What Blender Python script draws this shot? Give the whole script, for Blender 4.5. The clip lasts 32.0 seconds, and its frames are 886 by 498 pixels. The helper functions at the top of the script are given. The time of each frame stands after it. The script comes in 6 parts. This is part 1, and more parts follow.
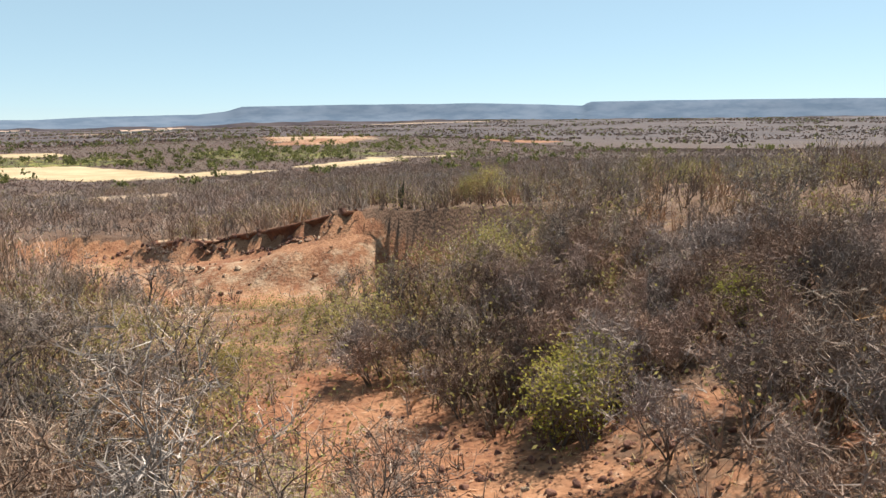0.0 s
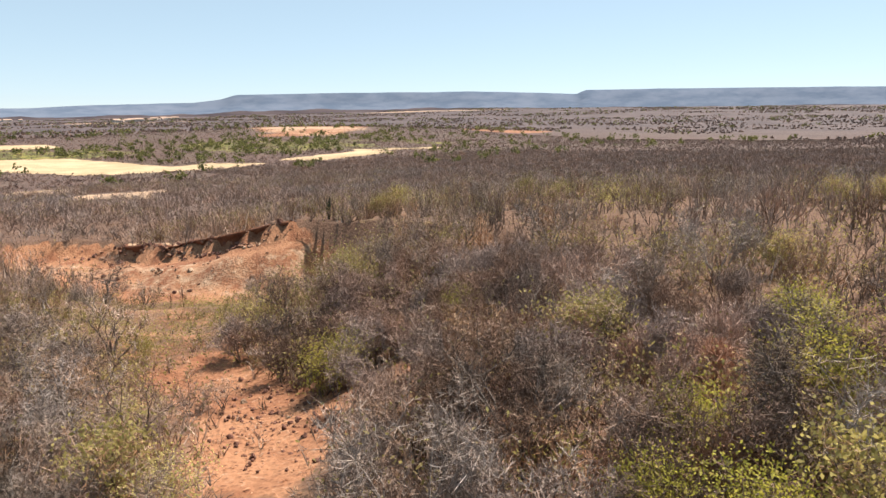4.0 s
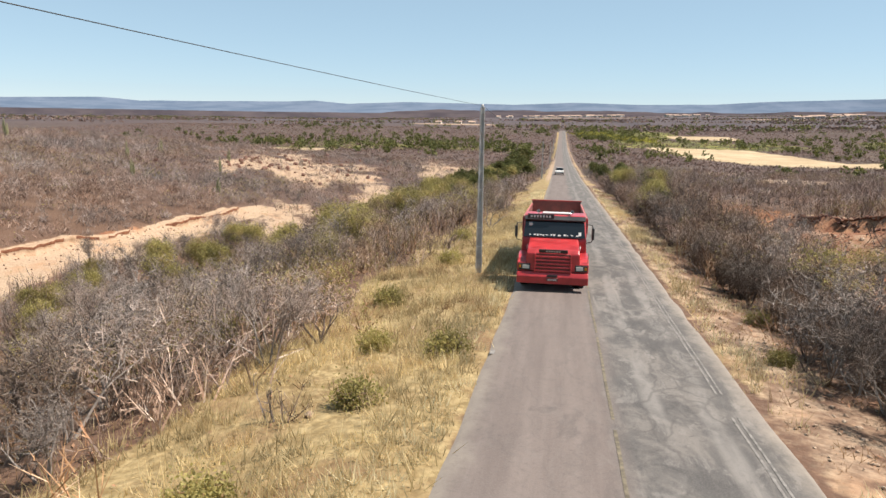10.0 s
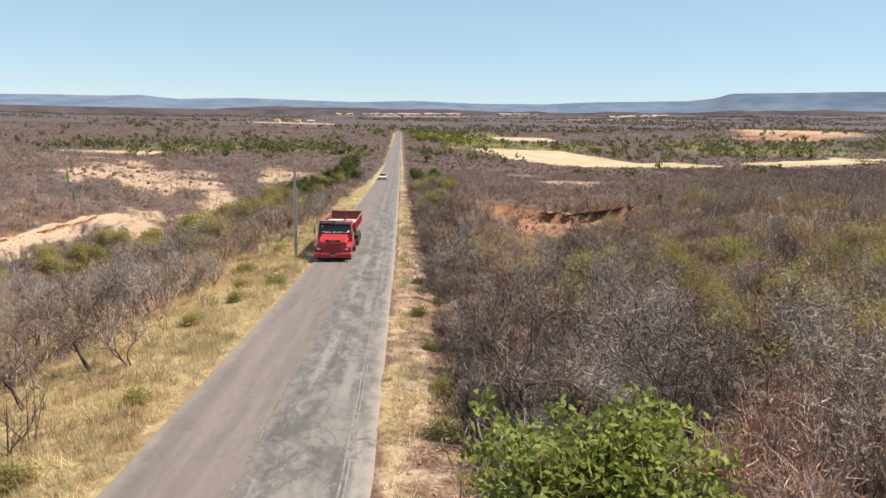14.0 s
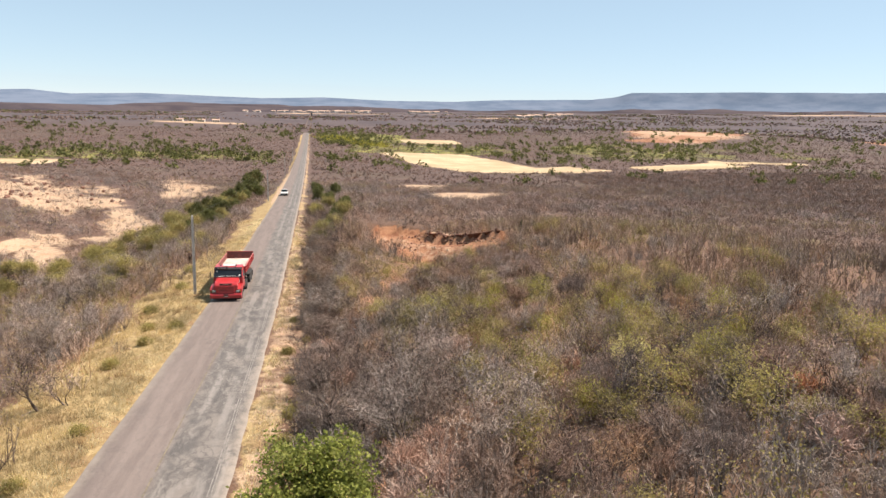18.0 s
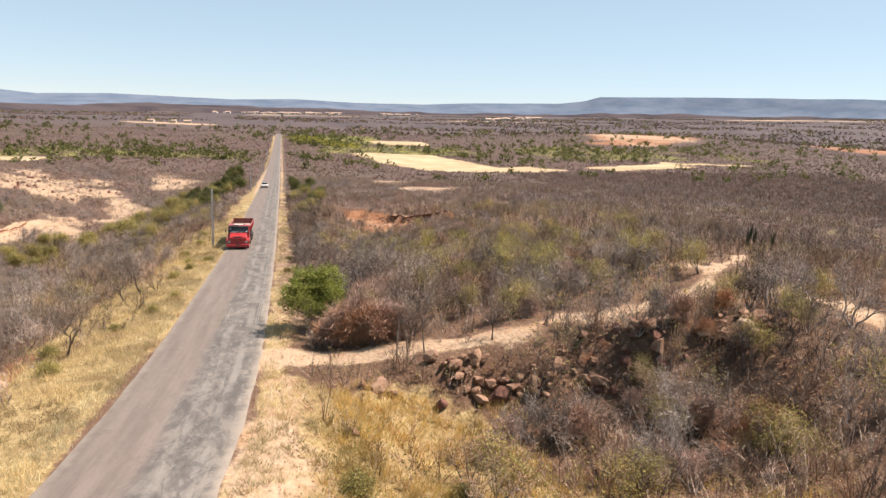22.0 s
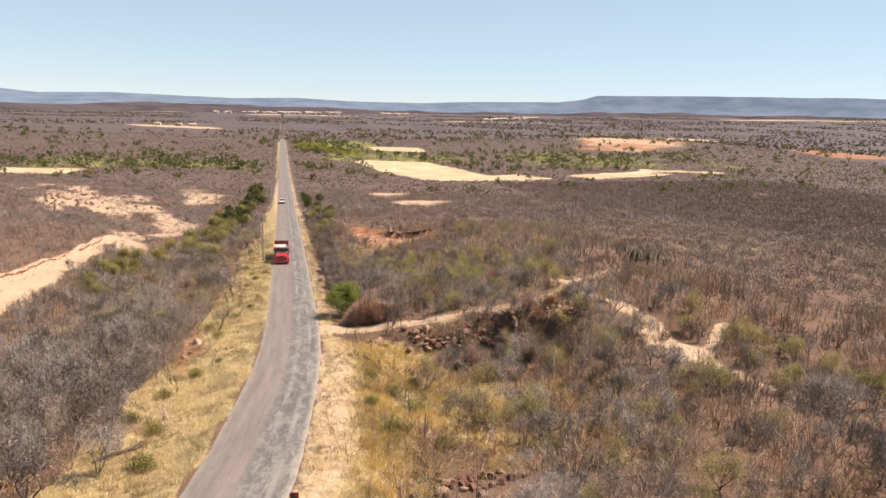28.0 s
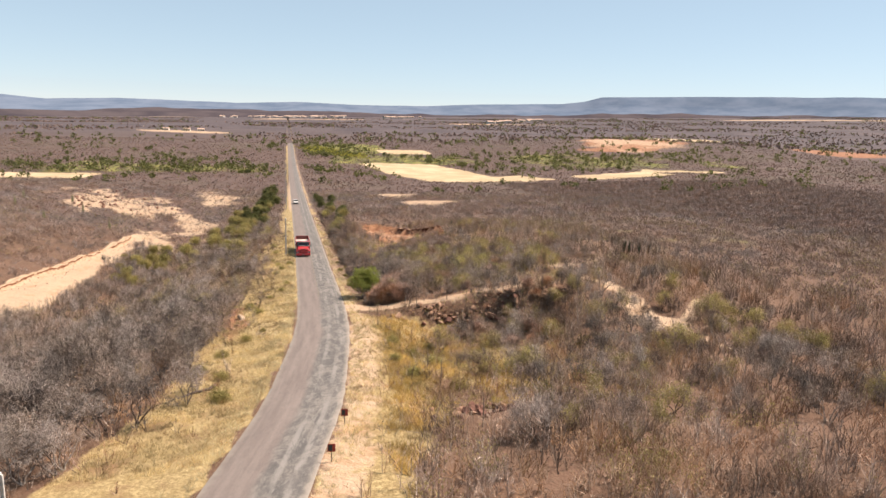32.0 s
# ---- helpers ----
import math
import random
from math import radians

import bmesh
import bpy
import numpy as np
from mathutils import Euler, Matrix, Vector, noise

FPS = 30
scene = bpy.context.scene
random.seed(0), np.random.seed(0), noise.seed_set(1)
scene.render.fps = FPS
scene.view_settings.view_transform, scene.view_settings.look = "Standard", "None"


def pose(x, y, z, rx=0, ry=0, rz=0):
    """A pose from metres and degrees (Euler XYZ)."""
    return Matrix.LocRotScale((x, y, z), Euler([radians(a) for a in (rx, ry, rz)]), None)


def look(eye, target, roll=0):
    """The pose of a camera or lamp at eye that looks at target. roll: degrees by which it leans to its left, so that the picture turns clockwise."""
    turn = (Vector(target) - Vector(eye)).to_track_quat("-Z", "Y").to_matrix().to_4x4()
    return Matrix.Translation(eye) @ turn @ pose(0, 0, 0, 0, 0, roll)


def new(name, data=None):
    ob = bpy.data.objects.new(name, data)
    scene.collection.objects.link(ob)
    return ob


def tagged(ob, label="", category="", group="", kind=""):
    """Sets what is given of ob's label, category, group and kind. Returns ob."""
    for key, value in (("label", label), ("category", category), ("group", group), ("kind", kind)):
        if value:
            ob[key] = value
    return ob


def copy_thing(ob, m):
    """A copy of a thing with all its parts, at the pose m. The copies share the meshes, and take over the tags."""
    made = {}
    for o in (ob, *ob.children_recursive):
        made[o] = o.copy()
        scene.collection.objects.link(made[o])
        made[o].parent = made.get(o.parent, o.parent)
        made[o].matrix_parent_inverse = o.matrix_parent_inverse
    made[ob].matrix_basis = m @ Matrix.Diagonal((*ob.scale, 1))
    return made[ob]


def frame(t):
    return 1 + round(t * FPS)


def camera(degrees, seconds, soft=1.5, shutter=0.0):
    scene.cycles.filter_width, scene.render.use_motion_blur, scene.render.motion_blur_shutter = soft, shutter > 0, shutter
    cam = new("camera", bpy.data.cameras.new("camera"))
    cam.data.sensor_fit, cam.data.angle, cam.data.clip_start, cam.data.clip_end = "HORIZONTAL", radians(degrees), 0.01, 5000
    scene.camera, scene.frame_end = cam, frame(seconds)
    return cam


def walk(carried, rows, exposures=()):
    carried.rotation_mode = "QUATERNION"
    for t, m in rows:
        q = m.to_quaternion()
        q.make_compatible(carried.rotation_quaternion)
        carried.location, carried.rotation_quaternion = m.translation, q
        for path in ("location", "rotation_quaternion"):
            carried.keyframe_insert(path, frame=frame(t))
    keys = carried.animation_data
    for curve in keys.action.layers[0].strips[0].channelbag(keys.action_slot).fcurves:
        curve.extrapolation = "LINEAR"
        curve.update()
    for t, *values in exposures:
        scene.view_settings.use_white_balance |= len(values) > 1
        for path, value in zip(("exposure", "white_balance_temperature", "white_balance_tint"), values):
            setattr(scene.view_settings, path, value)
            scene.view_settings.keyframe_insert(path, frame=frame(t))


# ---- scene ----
cam = camera(65.2, 32.0)
PATH = [
    (0, (10.249, -5.038, 4.841), (11.554, -3.558, 4.514), -0.3),
    (0.5, (10.635, -6.423, 4.702), (11.941, -4.946, 4.37), -0.3),
    (1, (10.696, -8.019, 4.835), (12.004, -6.545, 4.497), -0.3),
    (1.5, (10.518, -9.603, 5.26), (11.827, -8.13, 4.917), -0.2),
    (2, (10.214, -11.078, 6.008), (11.523, -9.607, 5.661), -0.0),
    (2.5, (9.917, -12.321, 7.049), (11.227, -10.851, 6.7), 0.1),
    (4.5, (8.678, -16.341, 7.528), (9.987, -14.874, 7.162), -0.4),
    (5, (8.158, -17.373, 7.52), (9.466, -15.906, 7.149), -0.4),
    (5.5, (7.401, -18.523, 7.479), (8.709, -17.057, 7.106), -0.4),
    (6, (6.438, -19.745, 7.441), (7.746, -18.279, 7.064), -0.4),
    (6.5, (5.089, -20.966, 7.323), (6.371, -19.479, 6.945), -0.4),
    (7, (3.156, -22.214, 6.968), (3.951, -20.417, 6.595), -0.1),
    (7.5, (1.563, -22.726, 6.856), (1.166, -20.802, 6.483), -0.1),
    (8, (1.282, -23.098, 6.631), (0.672, -21.23, 6.256), 0.1),
    (8.5, (1.367, -23.475, 6.603), (0.759, -21.607, 6.225), 0.2),
    (9, (1.77, -24.416, 6.521), (1.164, -22.548, 6.14), 0.4),
    (9.5, (2.404, -25.93, 6.421), (1.83, -24.053, 6.039), 0.6),
    (10, (3.156, -27.99, 6.411), (2.833, -26.053, 6.032), 0.9),
    (10.5, (3.951, -30.275, 6.366), (3.934, -28.31, 5.995), 1.0),
    (11, (4.768, -32.709, 6.235), (4.886, -30.746, 5.868), 1.2),
    (11.5, (5.485, -35.26, 6.158), (5.604, -33.298, 5.79), 1.3),
    (12, (6.128, -37.918, 6.32), (6.247, -35.956, 5.95), 1.3),
    (12.5, (6.678, -41.044, 7.07), (6.799, -39.083, 6.697), 1.4),
    (13, (7.015, -44.302, 8.106), (7.137, -42.341, 7.731), 1.4),
    (13.5, (7.305, -47.356, 9.133), (7.426, -45.395, 8.755), 1.4),
    (14, (7.644, -49.927, 10.231), (7.764, -47.967, 9.852), 1.4),
    (14.5, (8.071, -52.01, 11.342), (8.191, -50.05, 10.961), 1.4),
    (15, (8.519, -53.59, 12.668), (8.639, -51.631, 12.284), 1.4),
    (15.5, (8.764, -54.757, 14.086), (8.885, -52.798, 13.7), 1.5),
    (17.5, (9.678, -58.941, 15.588), (9.805, -56.982, 15.202), 1.8),
    (18, (10.11, -60.747, 15.883), (10.476, -58.818, 15.5), 1.7),
    (18.5, (10.332, -63.02, 15.93), (10.768, -61.105, 15.552), 1.7),
    (19, (10.433, -65.8, 15.763), (10.87, -63.885, 15.386), 1.7),
    (19.5, (9.835, -68.957, 15.918), (10.278, -67.043, 15.541), 1.9),
    (20, (9.869, -71.494, 15.973), (10.311, -69.58, 15.596), 1.8),
    (20.5, (9.691, -74.37, 15.914), (10.134, -72.457, 15.535), 1.9),
    (21, (9.222, -77.401, 15.996), (9.667, -75.488, 15.619), 1.9),
    (21.5, (8.663, -80.659, 15.981), (9.109, -78.746, 15.607), 2.1),
    (22, (8.144, -84.026, 15.871), (8.591, -82.112, 15.498), 2.1),
    (22.5, (7.647, -87.44, 15.848), (8.095, -85.526, 15.476), 2.1),
    (23, (7.192, -90.699, 15.804), (7.641, -88.786, 15.434), 2.1),
    (23.5, (6.791, -93.772, 15.666), (7.241, -91.858, 15.3), 2.1),
    (24, (6.274, -96.889, 15.656), (6.725, -94.975, 15.289), 2.0),
    (24.5, (5.738, -100.255, 16.0), (6.189, -98.341, 15.632), 1.9),
    (26.5, (4.229, -112.889, 21.579), (4.678, -110.977, 21.202), 2.0),
    (27, (4.02, -115.024, 22.949), (4.47, -113.113, 22.568), 2.0),
    (27.5, (3.71, -116.749, 24.402), (4.159, -114.838, 24.019), 2.1),
    (28, (3.369, -118.049, 25.499), (3.818, -116.138, 25.118), 2.1),
    (28.5, (3.017, -119.132, 25.732), (3.467, -117.22, 25.353), 2.0),
    (29, (2.654, -120.043, 25.768), (3.102, -118.13, 25.391), 2.0),
    (29.5, (2.278, -120.958, 25.747), (2.726, -119.045, 25.373), 1.9),
    (30, (1.932, -122.139, 25.731), (2.379, -120.226, 25.356), 1.8),
    (30.5, (1.638, -123.474, 25.698), (2.083, -121.561, 25.324), 1.8),
    (31, (1.378, -124.838, 25.706), (1.819, -122.923, 25.331), 1.7),
    (31.5, (0.973, -126.408, 25.73), (1.411, -124.493, 25.357), 1.6),
    (32, (0.536, -128.191, 25.708), (0.97, -126.275, 25.334), 1.6),
]
# the clip's camera shifts its white balance on the way
BALANCE = [(0, 1.16, 6400, 7), (1, 1.20, 6500, 11), (2, 1.25, 6650, 14), (6, 1.25, 6700, 14), (7, 1.28, 6650, 14), (7.6, 1.12, 6500, 13), (9, 1.04, 6400, 12), (10, 1.0, 6300, 11), (12.5, 1.02, 6250, 10),
           (15, 1.06, 6350, 12), (18, 1.18, 6600, 15), (32, 1.12, 6800, 17)]
walk(cam, [(t, look(eye, target, roll)) for t, eye, target, roll in PATH], BALANCE)

# ---- world, sun, exposure ----
SUN_EL, SUN_AZ = 57.0, 88.0          # degrees; azimuth clockwise from +y
world = bpy.data.worlds.new("world")
scene.world = world
world.use_nodes = True
wn = world.node_tree
sky = wn.nodes.new("ShaderNodeTexSky")
sky.sky_type = "NISHITA"
sky.sun_disc = False
sky.sun_elevation, sky.sun_rotation = radians(SUN_EL), radians(SUN_AZ)
sky.altitude, sky.air_density, sky.dust_density, sky.ozone_density = 900, 0.78, 0.0, 1.0
tone = wn.nodes.new("ShaderNodeHueSaturation")
tone.inputs["Hue"].default_value, tone.inputs["Saturation"].default_value, tone.inputs["Value"].default_value = 0.484, 0.84, 0.98
wn.links.new(sky.outputs[0], tone.inputs["Color"])
haze = wn.nodes.new("ShaderNodeMix")
haze.data_type = "RGBA"
haze.inputs[0].default_value = 0.48
haze.inputs[7].default_value = (4.3, 6.0, 7.1, 1)
wn.links.new(tone.outputs[0], haze.inputs[6])
wn.links.new(haze.outputs[2], wn.nodes["Background"].inputs[0])
wn.nodes["Background"].inputs[1].default_value = 0.060
sun = new("sun", bpy.data.lights.new("sun", "SUN"))
sun.data.energy, sun.data.angle, sun.data.color = 5.0, radians(0.53), (1.0, 0.89, 0.765)
sdir = Vector((math.sin(radians(SUN_AZ)) * math.cos(radians(SUN_EL)), math.cos(radians(SUN_AZ)) * math.cos(radians(SUN_EL)), math.sin(radians(SUN_EL))))
sun.matrix_world = look(sdir * 100, (0, 0, 0))
scene.view_settings.exposure = 1.15

# ---- numeric helpers ----
RNG = np.random.default_rng(7)


def vnoise(x, y, size, seed=0):
    """Smooth value noise, 0..1, with cells of the given size in metres."""
    u, v = np.asarray(x, float) / size + seed * 17.3, np.asarray(y, float) / size + seed * 9.1
    i, j = np.floor(u), np.floor(v)
    f, g = u - i, v - j
    f, g = f * f * (3 - 2 * f), g * g * (3 - 2 * g)

    def h(a, b):
        s = np.sin(a * 127.1 + b * 311.7 + seed * 74.7) * 43758.5453
        return s - np.floor(s)
    return (h(i, j) * (1 - f) + h(i + 1, j) * f) * (1 - g) + (h(i, j + 1) * (1 - f) + h(i + 1, j + 1) * f) * g


def fbm(x, y, size, seed=0, octaves=3):
    total, amp, norm = 0, 1.0, 0
    for k in range(octaves):
        total = total + amp * vnoise(x, y, size / 2**k, seed + k)
        norm += amp
        amp *= 0.5
    return total / norm


def sstep(a, b, v):
    t = np.clip((np.asarray(v, float) - a) / (b - a), 0, 1)
    return t * t * (3 - 2 * t)


def bump(x, y, cx, cy, sx, sy, turn=0.0):
    c, s = math.cos(radians(turn)), math.sin(radians(turn))
    dx, dy = x - cx, y - cy
    return np.exp(-0.5 * (((dx * c + dy * s) / sx) ** 2 + ((dy * c - dx * s) / sy) ** 2))


def oval(x, y, cx, cy, rx, ry, turn=0.0, rough=0.35, size=6.0, soft=0.25, seed=3):
    """1 inside a ragged oval, 0 outside."""
    c, s = math.cos(radians(turn)), math.sin(radians(turn))
    dx, dy = x - cx, y - cy
    d = np.sqrt(((dx * c + dy * s) / rx) ** 2 + ((dy * c - dx * s) / ry) ** 2)
    d = d + rough * (fbm(x, y, size, seed) - 0.5) * 2
    return 1 - sstep(1 - soft, 1 + soft, d)


def away(x, y, line):
    """Distance to a bent line."""
    best = np.full(np.shape(x), 1e9)
    for (ax, ay), (bx, by) in zip(line[:-1], line[1:]):
        ux, uy = bx - ax, by - ay
        t = np.clip(((x - ax) * ux + (y - ay) * uy) / (ux * ux + uy * uy), 0, 1)
        best = np.minimum(best, np.hypot(x - ax - t * ux, y - ay - t * uy))
    return best


# ---- the lie of the land ----
_Y = np.arange(-420.0, 5200.0, 1.0)
_Z = np.interp(_Y, [-420, -200, -130, -87, -76, -50, -12, 0, 101, 200, 350, 470, 607, 900, 1500, 5200],
               [9, 10.5, 9.2, 6.75, 5.28, 3.45, 0.74, 0.1, -4.6, -8.0, -10.0, -9, -6.3, -6, -4, -4])
_Z = np.convolve(np.pad(_Z, 9, mode="edge"), np.ones(19) / 19, "valid")
_X = np.interp(_Y, [-420, -260, -200, -150, -120, -100, -85, -82, -79, -73, -64, -57, -50, -40, 0, 100, 150, 300, 450, 600, 5200],
               [-150, -75, -42, -18, -7.2, -2.2, 0.95, 1.4, 1.75, 2.4, 3.4, 3.9, 4.15, 4.3, 4.45, 4.3, 4.2, 3.75, 3.5, 3.4, 3])
_X = np.convolve(np.pad(_X, 4, mode="edge"), np.ones(9) / 9, "valid")
HALF = 2.78          # half the road's width


def road_z(y):
    return np.interp(y, _Y, _Z)


def road_x(y):
    return np.interp(y, _Y, _X)


def bank_x(y):
    """The line of the eroded bank west of the road."""
    return np.interp(y, [-20, 0, 15, 22, 28, 34, 43, 56, 70], [-51, -48, -45.4, -43.7, -42.4, -40.8, -39.2, -38.2, -37]) + 1.2 * (vnoise(0 * y, y, 7, 5) - 0.5) + 0.5 * (vnoise(0 * y, y, 5, 8) - 0.5)


RIM = [(13, 58), (21, 57.5), (26, 55), (28.8, 51.5), (30.8, 45), (32.8, 39.5), (34.6, 36), (36.6, 33.4)]


def rim_off(x, y):
    """Distance in front of (and, below zero, behind) the gully's upper rim."""
    n = 1.6 * (vnoise(x, y, 4.0, 77) - 0.5) + 0.8 * (vnoise(x, y, 1.6, 78) - 0.5)
    front = y < np.interp(x, [p[0] for p in RIM], [p[1] for p in RIM])
    return np.where(front & (x < 36.5), 1, -1) * away(x, y, RIM) + n


TRACK = [(6.5, -49.4), (10.5, -48.8), (15, -50.2), (20, -50.9), (25, -49.4), (30.4, -48.8), (33.8, -46.8), (36.4, -43.2), (39.5, -40), (42.5, -37.4), (47, -32), (53, -25), (58, -21)]
TRACK2 = [(34.6, -46.4), (36.8, -49.5), (38.6, -56.5), (39.2, -60.5), (39.9, -66), (42.5, -74)]
TRACK3 = [(39.9, -66), (43.5, -62.5), (47.2, -58.2)]
TRACK4 = [(36.6, -43), (35.6, -40.5), (33.6, -38.6)]


def ground(x, y):
    """Height of the ground, metres."""
    x, y = np.asarray(x, float), np.asarray(y, float)
    z = road_z(y)
    off = x - road_x(y)
    # west: a valley, an eroded bank and a hill beyond it
    deep = np.interp(y, [-200, -130, -70, -20, 10, 60, 110, 160, 260], [0, 1.5, 3.2, 7.0, 7.6, 5.4, 3.2, 0.0, 0])
    z = z - deep * sstep(-5, -34, off)
    up = sstep(-0.4, 1.1, bank_x(y) - x) * (1 - sstep(56, 70, y)) * sstep(-60, -10, y)
    z = z + 0.75 * up
    z = z + 12.8 * bump(x, y, -128, 62, 48, 70) * sstep(-8, -60, off)
    # east: a bushy rise, a red gully, a red hollow, a rocky ridge and a grassy pit
    east = sstep(4, 12, off)
    z = z + east * (3.0 * bump(x, y, 48, 4, 17, 27) + 3.2 * bump(x, y, 38, -43, 15, 12))
    z = z - east * (1.5 * bump(x, y, 17.2, 4.4, 4.5, 5.0) + 1.7 * bump(x, y, 22, 19, 5, 9))
    z = z + 0.5 * bump(x, y, 38, 35, 4, 5) - 1.1 * bump(x, y, 31, 49, 7, 8)
    d = rim_off(x, y)
    side = sstep(15, 20, x)
    cut = np.minimum(z - 1.3 * sstep(0, 0.9, d) - 0.12 * np.clip(d, 0, 3), z + (-4.1 - z) * sstep(0.5, 7, d)) + 0.5 * (fbm(x, y, 3, 79) - 0.5)
    z = np.where(d > 0, z + (np.minimum(cut, z) - z) * side * (1 - sstep(13, 20, d)), z)
    z = z - east * 1.9 * oval(x, y, 19, -64, 10, 9.5, 0, 0.25, 6, 0.35, 6)
    z = z - east * 0.5 * bump(x, y, 15, -83, 6, 4)
    z = z + 1.2 * bump(x, y, 30, -54.5, 9, 2.5)
    ledge = -52.9 - 0.12 * (x - 15) - y + 0.9 * (vnoise(x, y, 2.5, 66) - 0.5)
    z = z - 1.2 * sstep(0, 1.1, ledge) * (1 - sstep(5, 11, ledge)) * sstep(11.5, 14, x) * (1 - sstep(28, 32, x))
    # the wide plain
    far = np.hypot(x, y)
    wide = sstep(120, 500, far)
    z = z + wide * 3.0 * (fbm(x, y, 260, 11) - 0.5) + sstep(500, 1500, far) * 5 * (fbm(x, y, 700, 13) - 0.5)
    z = z + 9 * bump(x, y, 430, 660, 150, 170) - 3 * bump(x, y, 120, 320, 70, 120)
    z = z - sstep(120, 400, np.abs(x)) * sstep(0, -200, y) * 4
    turn = np.degrees(np.arctan2(x, y))
    z = z + sstep(650, 3600, far) * (22 + 3600 * np.tan(np.radians(np.clip(-0.15 + 0.0215 * turn, -0.55, 0.85))) * sstep(-120, -60, turn))
    # the road lies on a low bank
    edge = np.abs(off)
    rough = (fbm(x, y, 5, 2) - 0.5) * 0.9 + (vnoise(x, y, 1.3, 9) - 0.5) * 0.18
    z = z + sstep(HALF + 0.6, HALF + 7, edge) * rough - 0.35 * sstep(HALF + 0.3, HALF + 3.5, edge)
    return np.where(edge < HALF + 0.9, road_z(y) - 0.035, z + 0.02 * (1 - sstep(HALF + 0.9, HALF + 3, edge)))


def gz(x, y):
    return float(ground(np.array([x]), np.array([y]))[0])


# ---- what covers the ground, 0..1 ----
def sand(x, y):
    b = x - bank_x(y)
    m = sstep(-1.5, -0.7, b + 1.6 * (vnoise(x, y, 3, 20) - 0.5)) * (1 - sstep(0, 2.5, b + 4 * (fbm(x, y, 5, 21) - 0.5) - np.interp(y, [0, 7, 18, 24, 36, 52], [10, 9.5, 6.5, 5, 3.5, 1.5]))) * sstep(-40, 0, y) * (1 - sstep(58, 70, y))
    m = np.maximum(m, 0.62 * oval(x, y, -27, 84, 6, 36, 12, 1.0, 7, 0.45, 22))
    m = np.maximum(m, 0.6 * oval(x, y, -34, 62, 4, 15, 22, 1.0, 5, 0.45, 29))
    m = np.maximum(m, 0.62 * oval(x, y, -26, 148, 7, 24, 10, 0.9, 9, 0.4, 23))
    m = np.maximum(m, 0.62 * oval(x, y, -56, 122, 15, 34, 28, 1.2, 6, 0.6, 24))
    m = np.maximum(m, oval(x, y, 53, 128, 9, 13, -30, 0.5, 9, 0.3, 25))
    m = np.maximum(m, 0.9 * oval(x, y, 46, 165, 9, 12, -30, 0.7, 9, 0.3, 26))
    m = np.maximum(m, 0.55 * oval(x, y, 400, 640, 60, 150, -32, 0.8, 40, 0.4, 33))
    m = np.maximum(m, oval(x, y, -158, 990, 115, 38, -51, 0.5, 50, 0.3, 27))
    m = np.maximum(m, 0.6 * oval(x, y, 238, 180, 6, 24, -60, 0.9, 12, 0.3, 28))
    m = np.maximum(m, oval(x, y, -960, 3150, 110, 260, 15, 0.5, 120, 0.3, 32))
    m = np.maximum(m, 0.9 * oval(x, y, -600, 2900, 260, 40, 5, 0.4, 60, 0.3, 35))
    m = np.maximum(m, 0.9 * oval(x, y, 150, 2450, 320, 70, 3, 0.9, 120, 0.3, 34))
    m = np.maximum(m, 0.9 * oval(x, y, 560, 1750, 190, 40, -12, 0.8, 90, 0.3, 36))
    m = np.maximum(m, 0.9 * oval(x, y, 1750, 2050, 260, 90, -38, 0.8, 120, 0.3, 38))
    wear = 0.5 * (fbm(x, y, 2.5, 31) - 0.5)
    t = np.minimum(away(x, y, TRACK) * np.where(x < 14, 0.45, np.where(x < 34, 0.62, 1.0)), np.minimum.reduce([away(x, y, TRACK2), away(x, y, TRACK3), away(x, y, TRACK4)]) * 0.9)
    m = np.maximum(m, np.where((x < 14) | (x > 35.5), 0.74, 0.6) * (1 - sstep(0.3, 1.25, t + 2.4 * wear)))
    m = np.maximum(m, 0.75 * oval(x, y, 39, -62, 2.6, 6, 0, 0.6, 4, 0.4, 29))
    d = rim_off(x, y)
    m = np.maximum(m, 0.44 * sstep(0.8, 3.5, d) * (1 - sstep(7, 11, d)) * sstep(17, 21, x) * (y > 24))
    off = x - road_x(y)
    m = np.maximum(m, (1 - sstep(0.3, 1.5, np.abs(off - HALF - 0.55) + 2.4 * wear)) * (np.interp(y, [-60, -50, -30, 60, 120], [0.56, 0.48, 0.42, 0.46, 0.5]) * (1 - sstep(560, 600, y))))
    m = np.maximum(m, 0.55 * sstep(HALF, HALF + 0.3, off) * (1 - sstep(2.0, 4.6, off - HALF + 5 * wear)) * sstep(-49, -53, y) * sstep(-125, -105, y))
    m = np.maximum(m, 0.47 * sstep(HALF, HALF + 0.3, off) * (1 - sstep(1.8, 3.4, off - HALF + 4 * wear)) * sstep(-75, -45, y) * (1 - sstep(60, 120, y)))
    m = np.maximum(m, 0.8 * (1 - sstep(0.3, 1.4, np.abs(off + HALF + 0.3) + 1.2 * wear)) * sstep(60, 110, y) * (1 - sstep(150, 330, y)))
    return m


